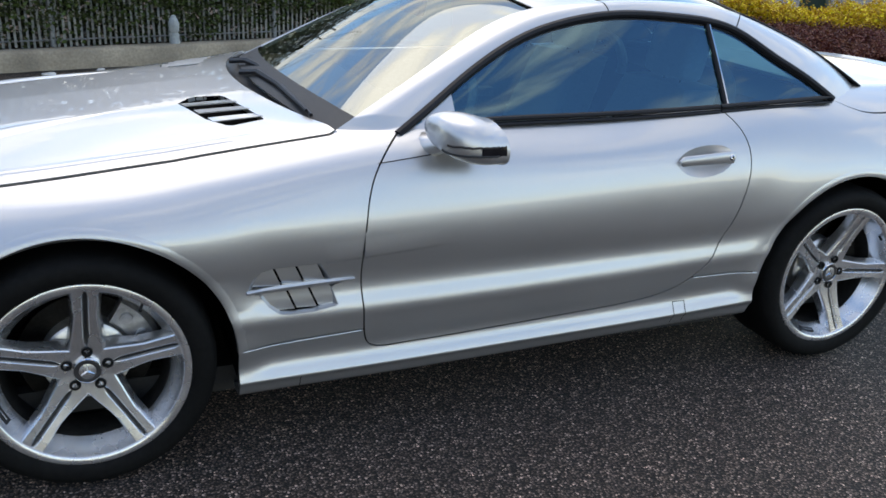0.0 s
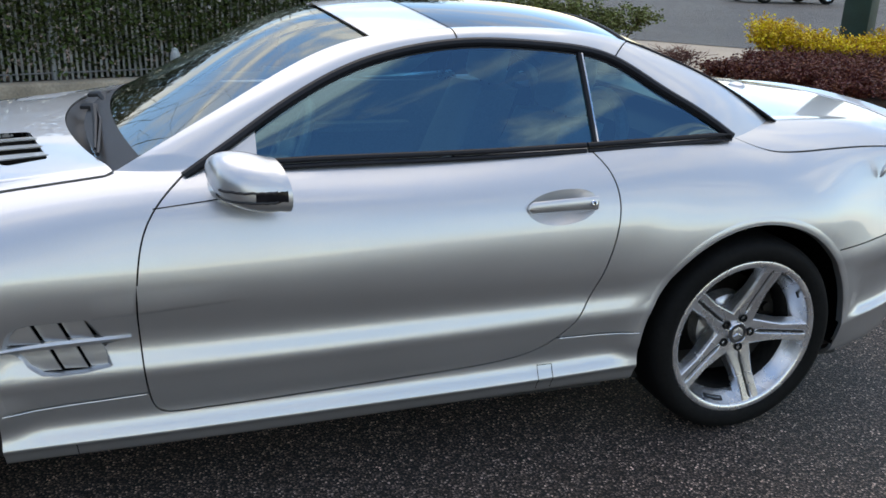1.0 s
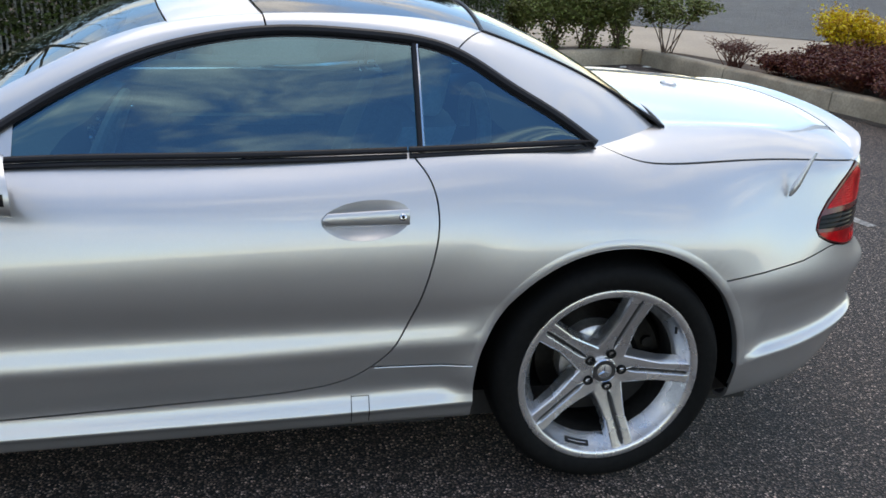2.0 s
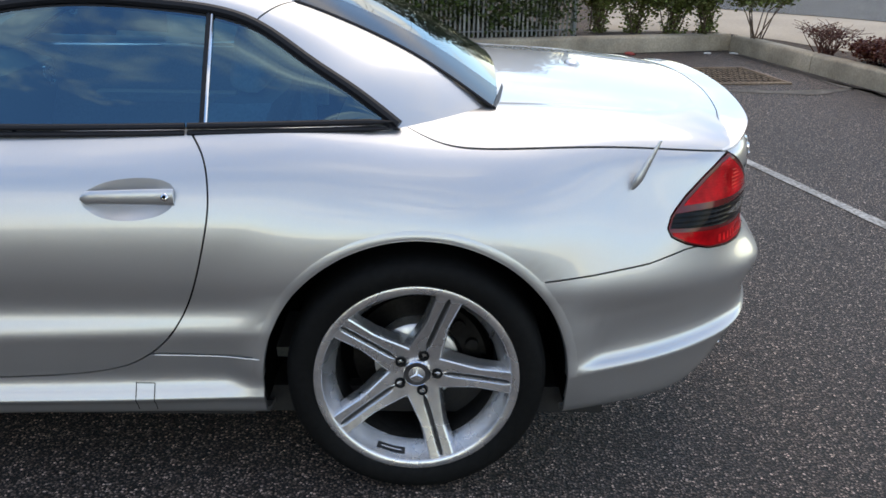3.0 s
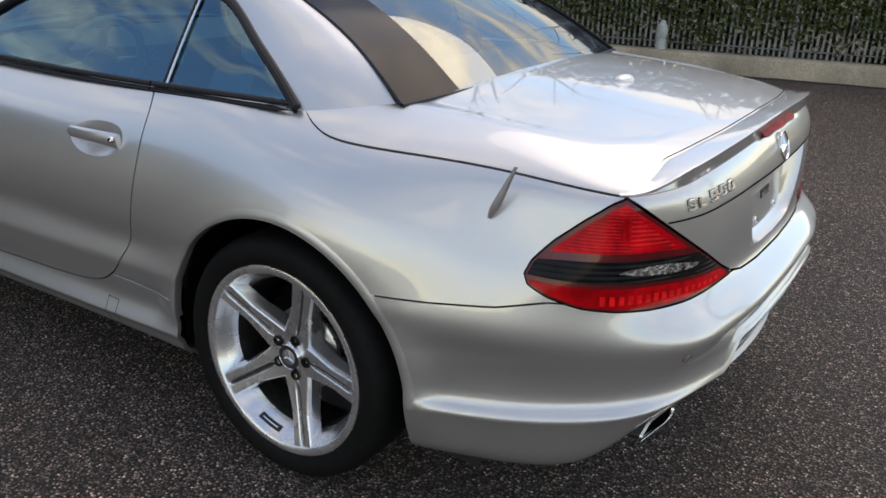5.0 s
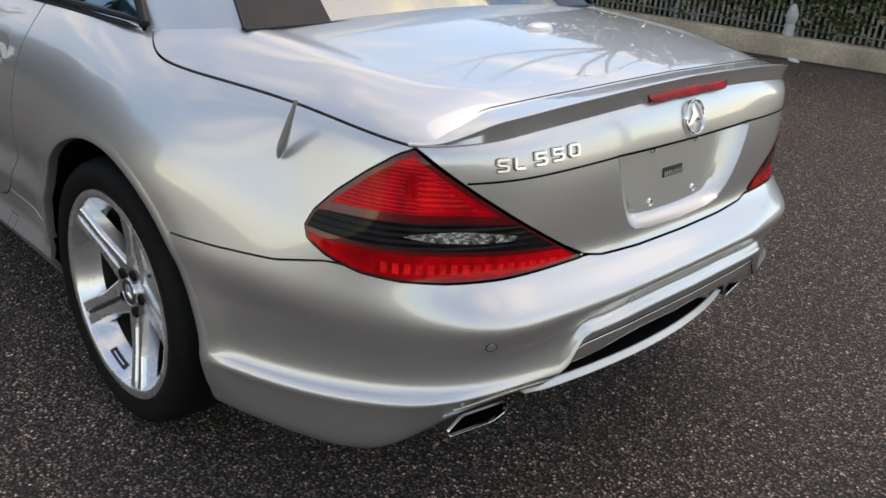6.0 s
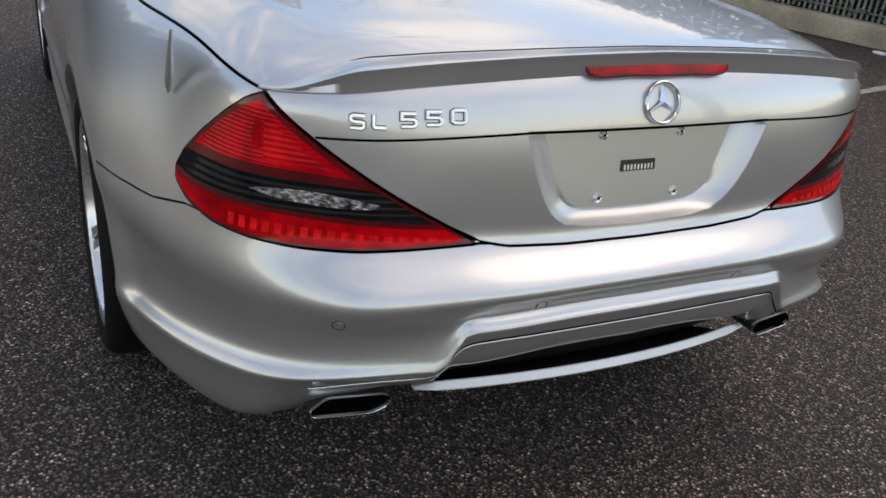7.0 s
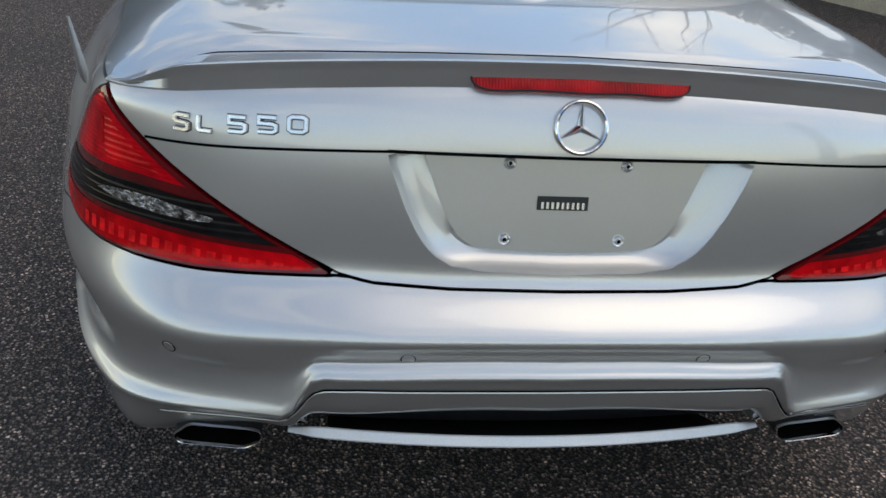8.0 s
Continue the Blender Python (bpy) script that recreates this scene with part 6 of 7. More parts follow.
for s in (-1, 1):
    bm = bmesh.new()
    loop = [(2.26, s * (0.36 + 0.15 * math.cos(a)), 0.93 + 0.11 * math.sin(a)) for a in np.linspace(-0.3, math.pi + 0.3, 22)]
    tube(bm, loop, 0.022, 8)
    part("roll_hoop", bm, CREAM, car)
    bm = bmesh.new()
    rows = [[(p[0], (p[1] - 0.03) * s, p[2] - 0.012), (p[0], (p[1] - 0.10) * s, p[2] + 0.012)] for p in trim_c[30:]]
    skin(bm, rows)
    part("headlining_edge", bm, CREAM, car, "pale headlining edge")
bm = bmesh.new()
skin(bm, [[(x, y, z - 0.030) for x, y, z in across(edge_c[i], (-0.08 + 0.10 * (i - 46) / 42, 0.053))] for i in range(46, SEAM_R + 1)])
part("headlining", bm, CREAM, car, "pale headlining under the roof")
bm = bmesh.new()
box(bm, (0.025, 0.22, 0.062), Matrix.Translation((1.19, 0.0, 1.195)) @ Matrix.Rotation(0.25, 4, "Y"), 0.014)
part("inside_mirror", bm, PLASTIC, car)

# ------------------------------------------------------------ ground, kerbs, markings
def asphalt(name, base, stones, scale=1.0):
    """Worn asphalt: pale stone chips set in dark binder, stains at a larger scale, grit relief."""
    m = bpy.data.materials.new(name)
    m.use_nodes = True
    n, l = m.node_tree.nodes, m.node_tree.links
    b = n["Principled BSDF"]
    b.inputs["Roughness"].default_value = 0.66
    co = n.new("ShaderNodeTexCoord")
    vor = n.new("ShaderNodeTexVoronoi")
    vor.inputs["Scale"].default_value = 118 * scale
    vor.inputs["Randomness"].default_value = 1.0
    big = n.new("ShaderNodeTexNoise")
    big.inputs["Scale"].default_value, big.inputs["Detail"].default_value = 0.55, 6
    mid = n.new("ShaderNodeTexNoise")
    mid.inputs["Scale"].default_value, mid.inputs["Detail"].default_value = 38 * scale, 5
    # chips of uneven shape: the cells' places are shaken by fine noise
    shake = n.new("ShaderNodeTexNoise")
    shake.inputs["Scale"].default_value, shake.inputs["Detail"].default_value = 170 * scale, 3
    l.new(co.outputs["Object"], shake.inputs["Vector"])
    moved = n.new("ShaderNodeVectorMath")
    moved.operation = "MULTIPLY_ADD"
    moved.inputs[1].default_value = (0.010, 0.010, 0.010)
    l.new(shake.outputs["Color"], moved.inputs[0])
    l.new(co.outputs["Object"], moved.inputs[2])
    l.new(moved.outputs["Vector"], vor.inputs["Vector"])
    for t in (big, mid):
        l.new(co.outputs["Object"], t.inputs["Vector"])
    sep = n.new("ShaderNodeSeparateColor")
    l.new(vor.outputs["Color"], sep.inputs["Color"])
    pick = n.new("ShaderNodeValToRGB")               # most chips are dull, a few are pale
    ramp = pick.color_ramp
    ramp.elements[0].position, ramp.elements[1].position = 0.0, 1.0
    ramp.elements[0].color, ramp.elements[1].color = (0.0, 0.0, 0.0, 1), (1.0, 1.0, 1.0, 1)
    for at, v in ((0.30, 0.08), (0.60, 0.17), (0.84, 0.33), (0.94, 0.60)):
        ramp.elements.new(at).color = (v, v, v, 1)
    l.new(sep.outputs["Red"], pick.inputs["Fac"])
    core = n.new("ShaderNodeMapRange")
    core.inputs["From Min"].default_value, core.inputs["From Max"].default_value = 0.52, 0.34
    l.new(vor.outputs["Distance"], core.inputs["Value"])
    chip = n.new("ShaderNodeMath")
    chip.operation = "MULTIPLY"
    l.new(pick.outputs["Color"], chip.inputs[0])
    l.new(core.outputs["Result"], chip.inputs[1])
    mix = n.new("ShaderNodeMix")
    mix.data_type = "RGBA"
    mix.inputs[6].default_value, mix.inputs[7].default_value = (*base, 1), (*stones, 1)
    l.new(chip.outputs["Value"], mix.inputs["Factor"])
    gap = n.new("ShaderNodeMapRange")                # colour scaled down towards the borders between the chips
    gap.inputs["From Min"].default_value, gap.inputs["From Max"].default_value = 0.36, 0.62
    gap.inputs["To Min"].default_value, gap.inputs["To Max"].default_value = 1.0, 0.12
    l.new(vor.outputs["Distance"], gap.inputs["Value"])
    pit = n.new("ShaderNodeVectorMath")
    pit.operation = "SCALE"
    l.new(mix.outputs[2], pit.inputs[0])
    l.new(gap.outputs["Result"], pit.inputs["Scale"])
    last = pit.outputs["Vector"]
    for t, lo, hi in ((big, 0.75, 1.25), (mid, 0.35, 1.65)):
        mr = n.new("ShaderNodeMapRange")
        mr.inputs["From Min"].default_value, mr.inputs["From Max"].default_value = 0.3, 0.7
        mr.inputs["To Min"].default_value, mr.inputs["To Max"].default_value = lo, hi
        l.new(t.outputs["Fac"], mr.inputs["Value"])
        mx = n.new("ShaderNodeVectorMath")
        mx.operation = "MULTIPLY"
        l.new(last, mx.inputs[0])
        l.new(mr.outputs["Result"], mx.inputs[1])
        last = mx.outputs["Vector"]
    l.new(last, b.inputs["Base Color"])
    hs = n.new("ShaderNodeMath")
    hs.operation = "MULTIPLY_ADD"
    hs.inputs[1].default_value = -0.8
    l.new(vor.outputs["Distance"], hs.inputs[0])
    l.new(mid.outputs["Fac"], hs.inputs[2])
    bp = n.new("ShaderNodeBump")
    bp.inputs["Strength"].default_value, bp.inputs["Distance"].default_value = 1.0, 0.013
    l.new(hs.outputs["Value"], bp.inputs["Height"])
    l.new(bp.outputs["Normal"], b.inputs["Normal"])
    return m


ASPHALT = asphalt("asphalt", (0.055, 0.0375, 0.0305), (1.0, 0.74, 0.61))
ROAD = asphalt("road_asphalt", (0.105, 0.097, 0.089), (0.17, 0.16, 0.15), 0.8)
CONCRETE = material("kerb_concrete", (0.37, 0.305, 0.22), 0.85, grain=0.18, grain_scale=45, stain=0.34, stain_scale=2.2, bump=0.6, bump_scale=70, bump_distance=0.004, random_value=0.06)
PAVING = material("pavement_concrete", (0.40, 0.325, 0.245), 0.85, grain=0.12, grain_scale=30, stain=0.12, stain_scale=0.8, bump=0.4, bump_scale=50, bump_distance=0.003)
SOIL = material("mulch_soil", (0.085, 0.055, 0.038), 0.95, grain=0.5, grain_scale=28, stain=0.3, stain_scale=2, bump=1.0, bump_scale=30, bump_distance=0.02)
LINE_PAINT = material("line_paint", (0.30, 0.29, 0.27), 0.8, grain=0.65, grain_scale=55, stain=0.35, stain_scale=5, bump=0.5, bump_scale=120, bump_distance=0.003)
IRON = material("rusty_iron", (0.24, 0.17, 0.115), 0.75, 0.3, grain=0.4, grain_scale=45, stain=0.35, stain_scale=5, bump=0.4, bump_scale=90)

bm = bmesh.new()
bmesh.ops.create_grid(bm, x_segments=1, y_segments=1, size=900)
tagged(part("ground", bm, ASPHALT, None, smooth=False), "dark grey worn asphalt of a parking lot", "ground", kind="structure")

KERB_H, KERB_W = 0.19, 0.19
back_y = lambda x: 5.98 + 0.295 * x                      # foot of the kerb behind the car
CORNER = Vector((6.30, back_y(6.30), 0))
SIDE_END = Vector((8.30, -1.6, 0))


def kerb_run(a, b, piece, outward, parent):
    """Kerb stones from a to b with narrow joints."""
    d = (b - a)
    length, d = d.length, d.normalized()
    n = max(1, round(length / piece))
    for k in range(n):
        p, q = a + d * (length * k / n + 0.006), a + d * (length * (k + 1) / n - 0.006)
        bm = bmesh.new()
        prof = [(0.0, -0.05), (0.012, KERB_H - 0.03), (0.022, KERB_H - 0.012), (0.04, KERB_H - 0.002), (0.06, KERB_H), (KERB_W - 0.02, KERB_H), (KERB_W, KERB_H - 0.015), (KERB_W, -0.05)]
        rows = []
        for i in range(9):
            c = p + (q - p) * (i / 8)
            w = 0.003 * noise.noise((c.x * 2, c.y * 2, 3.1))
            rows.append([c + outward * (o + w) + Vector((0, 0, z + w)) for o, z in prof])
        skin(bm, rows, cap=True)
        part("kerb_stone", bm, CONCRETE, parent)


along_back = Vector((1, 0.295, 0)).normalized()
out_back = Vector((-along_back.y, along_back.x, 0))
along_side = (SIDE_END - CORNER).normalized()
out_side = Vector((-along_side.y, along_side.x, 0))
kerb = tagged(empty("kerb"), "pale concrete kerb round the parking lot", "kerb", kind="structure")
joint = Vector((3.05, back_y(3.05), 0))
kerb_run(joint - along_back * 18.3, joint, 6.1, out_back, kerb)
kerb_run(joint, CORNER + along_back * 0.06, 3.4, out_back, kerb)
kerb_run(CORNER + along_side * 0.05, SIDE_END, 1.55, out_side, kerb)

# raised land behind the kerbs: mulch, then pavement, then the street
def flat(name, pts, z, mat, label, cat):
    bm = bmesh.new()
    bm.faces.new([bm.verts.new((x, y, z)) for x, y in pts])
    return tagged(part(name, bm, mat, None, smooth=False), label, cat, kind="structure")


c0, c1 = CORNER + out_back * 0.15 + out_side * 0.15, SIDE_END + out_side * 0.15
far_l = joint - along_back * 18 + out_back * 0.15
flat("planting_bed", [(far_l.x, far_l.y), (c0.x, c0.y), (c1.x, c1.y), (c1.x + 40, c1.y), (80, 90), (-60, 90)], KERB_H - 0.035, SOIL, "dark brown mulch bed behind the kerb", "planting bed")
flat("pavement", [(4.6, 8.05), (6.2, 8.45), (6.85, 7.60), (7.35, 6.45), (9.6, 7.3), (14.5, 2.0), (60, -30), (60, 60), (14, 60), (6.2, 14)], KERB_H - 0.028, PAVING, "pale beige concrete pavement beside the lot", "pavement")
flat("road", [(4.0, 14.1), (8.9, 10.4), (12.5, 6.4), (34, -18), (120, -40), (120, 160), (-60, 160), (-30, 40)], KERB_H - 0.02, ROAD, "light grey asphalt street beyond the pavement", "road")

# parking lines
line_d = Vector((1.31, -5.79, 0)).normalized()
line_n = Vector((-line_d.y, line_d.x, 0))
for name, a, length in (("parking_line", Vector((3.69, 6.92, 0)), 5.85), ("parking_line", Vector((0.33, 6.03, 0)), 5.6)):
    bm = bmesh.new()
    rows = []
    n = 60
    for k in range(n + 1):
        c = a + line_d * (length * k / n)
        w = 0.036 + 0.010 * noise.noise((c.x * 5, c.y * 5, 0.3))
        rows.append([c - line_n * w + Vector((0, 0, 0.004)), c + line_n * w + Vector((0, 0, 0.004))])
    skin(bm, rows)
    tagged(part(name, bm, LINE_PAINT, None), "worn white parking line painted on asphalt", "parking line", "parking lines", "structure")

# dirt washed along the foot of the kerb, pale silt round the drain
GUTTER = material("gutter_dirt", (0.035, 0.028, 0.022), 0.95, grain=0.5, grain_scale=50, stain=0.3, stain_scale=4, bump=0.6, bump_scale=120, bump_distance=0.003)
SILT = material("dried_silt", (0.115, 0.10, 0.082), 0.95, grain=0.5, grain_scale=70, stain=0.35, stain_scale=6, bump=0.5, bump_scale=140, bump_distance=0.003)


def smear(name, points, wide, mat, label, seed):
    """A ragged flat trace along a line on the ground."""
    rows = []
    for i, (x, y) in enumerate(points):
        a, b = points[max(i - 1, 0)], points[min(i + 1, len(points) - 1)]
        d = Vector((b[0] - a[0], b[1] - a[1], 0)).normalized()
        side = Vector((-d.y, d.x, 0))
        fade = math.sin(math.pi * (i + 0.3) / (len(points) - 0.4)) ** 0.5
        lo = wide * fade * (0.7 + 0.6 * noise.noise((x * 4, y * 4, seed)))
        hi = wide * fade * (0.7 + 0.6 * noise.noise((x * 4, y * 4, seed + 5.0)))
        c = Vector((x, y, 0.004))
        rows.append([c - side * max(lo, 0.004), c, c + side * max(hi, 0.004)])
    bm = bmesh.new()
    skin(bm, rows)
    return tagged(part(name, bm, mat, None), label, "ground", kind="structure")


smear("gutter_dirt", [(x, back_y(x) - 0.075 - 0.02 * math.sin(x * 2.1)) for x in np.linspace(-3.0, 6.2, 150)], 0.075, GUTTER, "dark dirt washed along the kerb foot", 1.0)
smear("gutter_dirt", [(CORNER.x + along_side.x * s - 0.10, CORNER.y + along_side.y * s - 0.02) for s in np.linspace(0.1, 6.0, 100)], 0.085, GUTTER, "dark dirt washed along the kerb foot", 3.0)
for x0, y0, x1, y1, sag, w, seed in ((4.55, 6.62, 5.25, 5.20, -0.30, 0.10, 11.0), (5.35, 5.12, 6.75, 5.30, -0.18, 0.12, 13.0), (6.55, 5.75, 6.78, 4.75, 0.10, 0.10, 17.0)):
    smear("silt_trace", [(x0 + (x1 - x0) * t + sag * 0.3 * math.sin(math.pi * t), y0 + (y1 - y0) * t + sag * math.sin(math.pi * t)) for t in np.linspace(0, 1, 50)], w, SILT, "pale dried silt on the asphalt by the drain", seed)

# storm drain grate
drain = tagged(empty("drain_grate", (5.56, 5.88, 0)), "rusty iron storm drain grate set in asphalt", "drain")
drain.rotation_euler = (0, 0, radians(9))
drain.scale = (0.95, 0.95, 1)
# flat black sheet under the bars stands in for the pit's shaded depth
bm = bmesh.new()
box(bm, (1.10, 0.96, 0.004), Matrix.Translation((0, 0, 0.004)))
part("drain_pit", bm, BLACK, drain, smooth=False)
for k in range(2):
    bm = bmesh.new()
    box(bm, (1.14, 0.035, 0.018), Matrix.Translation((0, (k - 0.5) * 0.98, 0.008)), 0.003, 1)
    part("grate_frame", bm, IRON, drain)
    bm = bmesh.new()
    box(bm, (0.035, 0.95, 0.018), Matrix.Translation(((k - 0.5) * 1.10, 0, 0.008)), 0.003, 1)
    part("grate_frame", bm, IRON, drain)
for k in range(17):
    bm = bmesh.new()
    box(bm, (0.010, 0.95, 0.006), Matrix.Translation((-0.50 + k / 16, 0, 0.009)))
    part("grate_bar", bm, IRON, drain, smooth=False)
for k in range(7):
    bm = bmesh.new()
    box(bm, (1.06, 0.014, 0.006), Matrix.Translation((0, -0.40 + 0.8 * k / 6, 0.0095)))
    part("grate_cross_bar", bm, IRON, drain, smooth=False)

# ------------------------------------------------------------ fence, hedge, shrubs, post
def foliage(name, colour, varied=0.35, back=0.25):
    m = material(name, colour, 0.55, spec=0.35)
    n, l = m.node_tree.nodes, m.node_tree.links
    b = n["Principled BSDF"]
    geo = n.new("ShaderNodeNewGeometry")
    hue = n.new("ShaderNodeHueSaturation")
    hue.inputs["Color"].default_value = (*colour, 1)
    mr = n.new("ShaderNodeMapRange")
    mr.inputs["To Min"].default_value, mr.inputs["To Max"].default_value = 1 - varied, 1 + varied * 1.4
    l.new(geo.outputs["Random Per Island"], mr.inputs["Value"])
    l.new(mr.outputs["Result"], hue.inputs["Value"])
    mh = n.new("ShaderNodeMapRange")
    mh.inputs["To Min"].default_value, mh.inputs["To Max"].default_value = 0.47, 0.53
    l.new(geo.outputs["Random Per Island"], mh.inputs["Value"])
    l.new(mh.outputs["Result"], hue.inputs["Hue"])
    l.new(hue.outputs["Color"], b.inputs["Base Color"])
    b.inputs["Subsurface Weight"].default_value = 0.0
    return m


LEAF = foliage("hedge_leaf", (0.050, 0.066, 0.014), 0.55)
# leaf darkened for the shade between the slats, also on the unseen backdrop
DARK_LEAF = foliage("dark_backing_leaf", (0.030, 0.036, 0.012), 0.5)
LAUREL = foliage("shrub_leaf", (0.12, 0.135, 0.034), 0.45)
YELLOW = foliage("yellow_leaf", (0.62, 0.42, 0.02), 0.3)
RED_LEAF = foliage("red_brown_leaf", (0.105, 0.021, 0.013), 0.5)
TWIG = material("twig_bark", (0.13, 0.085, 0.06), 0.85, grain=0.3, grain_scale=60)
RED_TWIG = material("red_twig", (0.12, 0.045, 0.032), 0.8, grain=0.3, grain_scale=60)
SLAT = material("fence_slat", (0.30, 0.30, 0.27), 0.6, grain=0.2, grain_scale=50, stain=0.35, stain_scale=4, random_value=0.25)
WIRE = material("fence_wire", (0.30, 0.31, 0.31), 0.5, 0.6, grain=0.2, grain_scale=50)
GREEN_METAL = material("dark_green_metal", (0.012, 0.040, 0.036), 0.45, 0.0, grain=0.15, grain_scale=60, stain=0.25, stain_scale=4, bump=0.15, bump_scale=200)
WHITE_STONE = material("white_stone", (0.42, 0.44, 0.42), 0.7, grain=0.12, grain_scale=60, stain=0.2, stain_scale=14, bump=0.3, bump_scale=90)
rng = np.random.default_rng(7)


def leaf_mesh(name, places, sizes, mat, parent=None, droop=0.6):
    """Many small bent leaves, each an island of its own."""
    n = len(places)
    ang = rng.uniform(0, 2 * math.pi, n)
    tilt = rng.uniform(-1.0, 1.0, n) * droop
    verts, faces = np.empty((n * 6, 3)), np.empty((n * 2, 4), int)
    d = np.stack([np.cos(ang) * np.cos(tilt), np.sin(ang) * np.cos(tilt), np.sin(tilt)], 1)
    ref = rng.normal(size=(n, 3))
    s = np.cross(d, ref)
    s /= np.linalg.norm(s, axis=1)[:, None] + 1e-9
    up = np.cross(s, d)
    L, W = sizes[:, None], sizes[:, None] * 0.32
    base = places
    verts[0::6], verts[1::6] = base, base + d * L * 0.5 + s * W + up * W * 0.35
    verts[2::6], verts[3::6] = base + d * L, base + d * L * 0.5 - s * W + up * W * 0.35
    verts[4::6], verts[5::6] = base + d * L * 0.5, base + d * L * 0.98
    i = np.arange(n) * 6
    tri1, tri2 = np.stack([i, i + 1, i + 2, i + 4], 1), np.stack([i, i + 4, i + 2, i + 3], 1)
    me = bpy.data.meshes.new(name)
    me.from_pydata(verts.tolist(), [], np.vstack([tri1, tri2]).tolist())
    me.materials.append(mat)
    ob = new(name, me)
    if parent is not None:
        ob.parent = parent
    return ob


# fence with slats behind the kerb
FENCE_OFF = 0.34
fence_at = lambda s: joint + along_back * s + out_back * FENCE_OFF          # s: metres along from the kerb joint
fence = tagged(empty("fence", fence_at(-4)), "grey wire fence filled with upright slats", "fence")
slat_bm = bmesh.new()
box(slat_bm, (0.024, 0.005, 1.50), Matrix.Translation((0, 0, 0.75)))
slat_me = bpy.data.meshes.new("fence_slat")
slat_bm.to_mesh(slat_me)
slat_bm.free()
slat_me.materials.append(SLAT)
ang_back = math.atan2(along_back.y, along_back.x)
SPACING = 0.056
for k in range(272):
    s = 1.42 - SPACING * k
    p = fence_at(s) - fence.location
    ob = new("fence_slat", slat_me)
    ob.parent = fence
    ob.matrix_basis = Matrix.Translation((p.x, p.y, KERB_H - 0.02 + rng.uniform(-0.012, 0.012))) @ Matrix.Rotation(ang_back + rng.uniform(-0.25, 0.25), 4, "Z") @ Matrix.Rotation(rng.uniform(-0.02, 0.02), 4, "Y")
for k in range(8):
    p = fence_at(1.46 - 2.4 * k) - fence.location
    bm = bmesh.new()
    tube(bm, [(p.x, p.y, 0.1), (p.x, p.y, 1.85)], 0.03, 10)
    part("fence_post", bm, WIRE, fence)
for z in (0.24, 1.0, 1.72):
    a, b = fence_at(1.46) - fence.location, fence_at(-15.5) - fence.location
    bm = bmesh.new()
    tube(bm, [(a.x, a.y - 0.012, z), (b.x, b.y - 0.012, z)], 0.008 if z < 1.5 else 0.02, 6)
    part("fence_rail", bm, WIRE, fence)

# ivy hedge over the fence: thicker towards the top, trailing down in tongues
def hedge_places(n, s0, s1, z0, z1, depth0, depth1):
    out = []
    while len(out) < n:
        s, z = rng.uniform(s0, s1), rng.uniform(z0, z1) ** 1.0
        edge = 0.20 + 0.20 * noise.noise((s * 0.9, 4.0, 0)) + 0.13 * noise.noise((s * 3.1, 1.0, 0))
        keep = min(1.0, max(0.10, (z - edge) / 0.30 + 0.35 + 0.5 * noise.noise((s * 2.3, z * 3.0, 2.0))))
        if rng.random() < keep:
            p = fence_at(s) + out_back * (rng.uniform(depth0, depth1) - 0.05 * max(0, z - 0.5))
            out.append((p.x, p.y, z + KERB_H - 0.05))
    return np.array(out)


pl = hedge_places(72000, -13, 1.5, 0.05, 2.1, -0.12, 0.02)
tagged(leaf_mesh("hedge", pl, rng.uniform(0.03, 0.065, len(pl)), LEAF), "dense dark green hedge growing over the fence", "hedge", kind="stuff")
# dark backing added behind the slats; its unseen upper part darkens low reflections
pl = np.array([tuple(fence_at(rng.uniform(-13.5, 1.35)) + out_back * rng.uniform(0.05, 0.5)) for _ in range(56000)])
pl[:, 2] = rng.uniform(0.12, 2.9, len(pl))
tagged(leaf_mesh("hedge_backing", pl, rng.uniform(0.07, 0.14, len(pl)), DARK_LEAF), "dark shrub backing filling the shade behind the slatted fence", "hedge", kind="stuff")


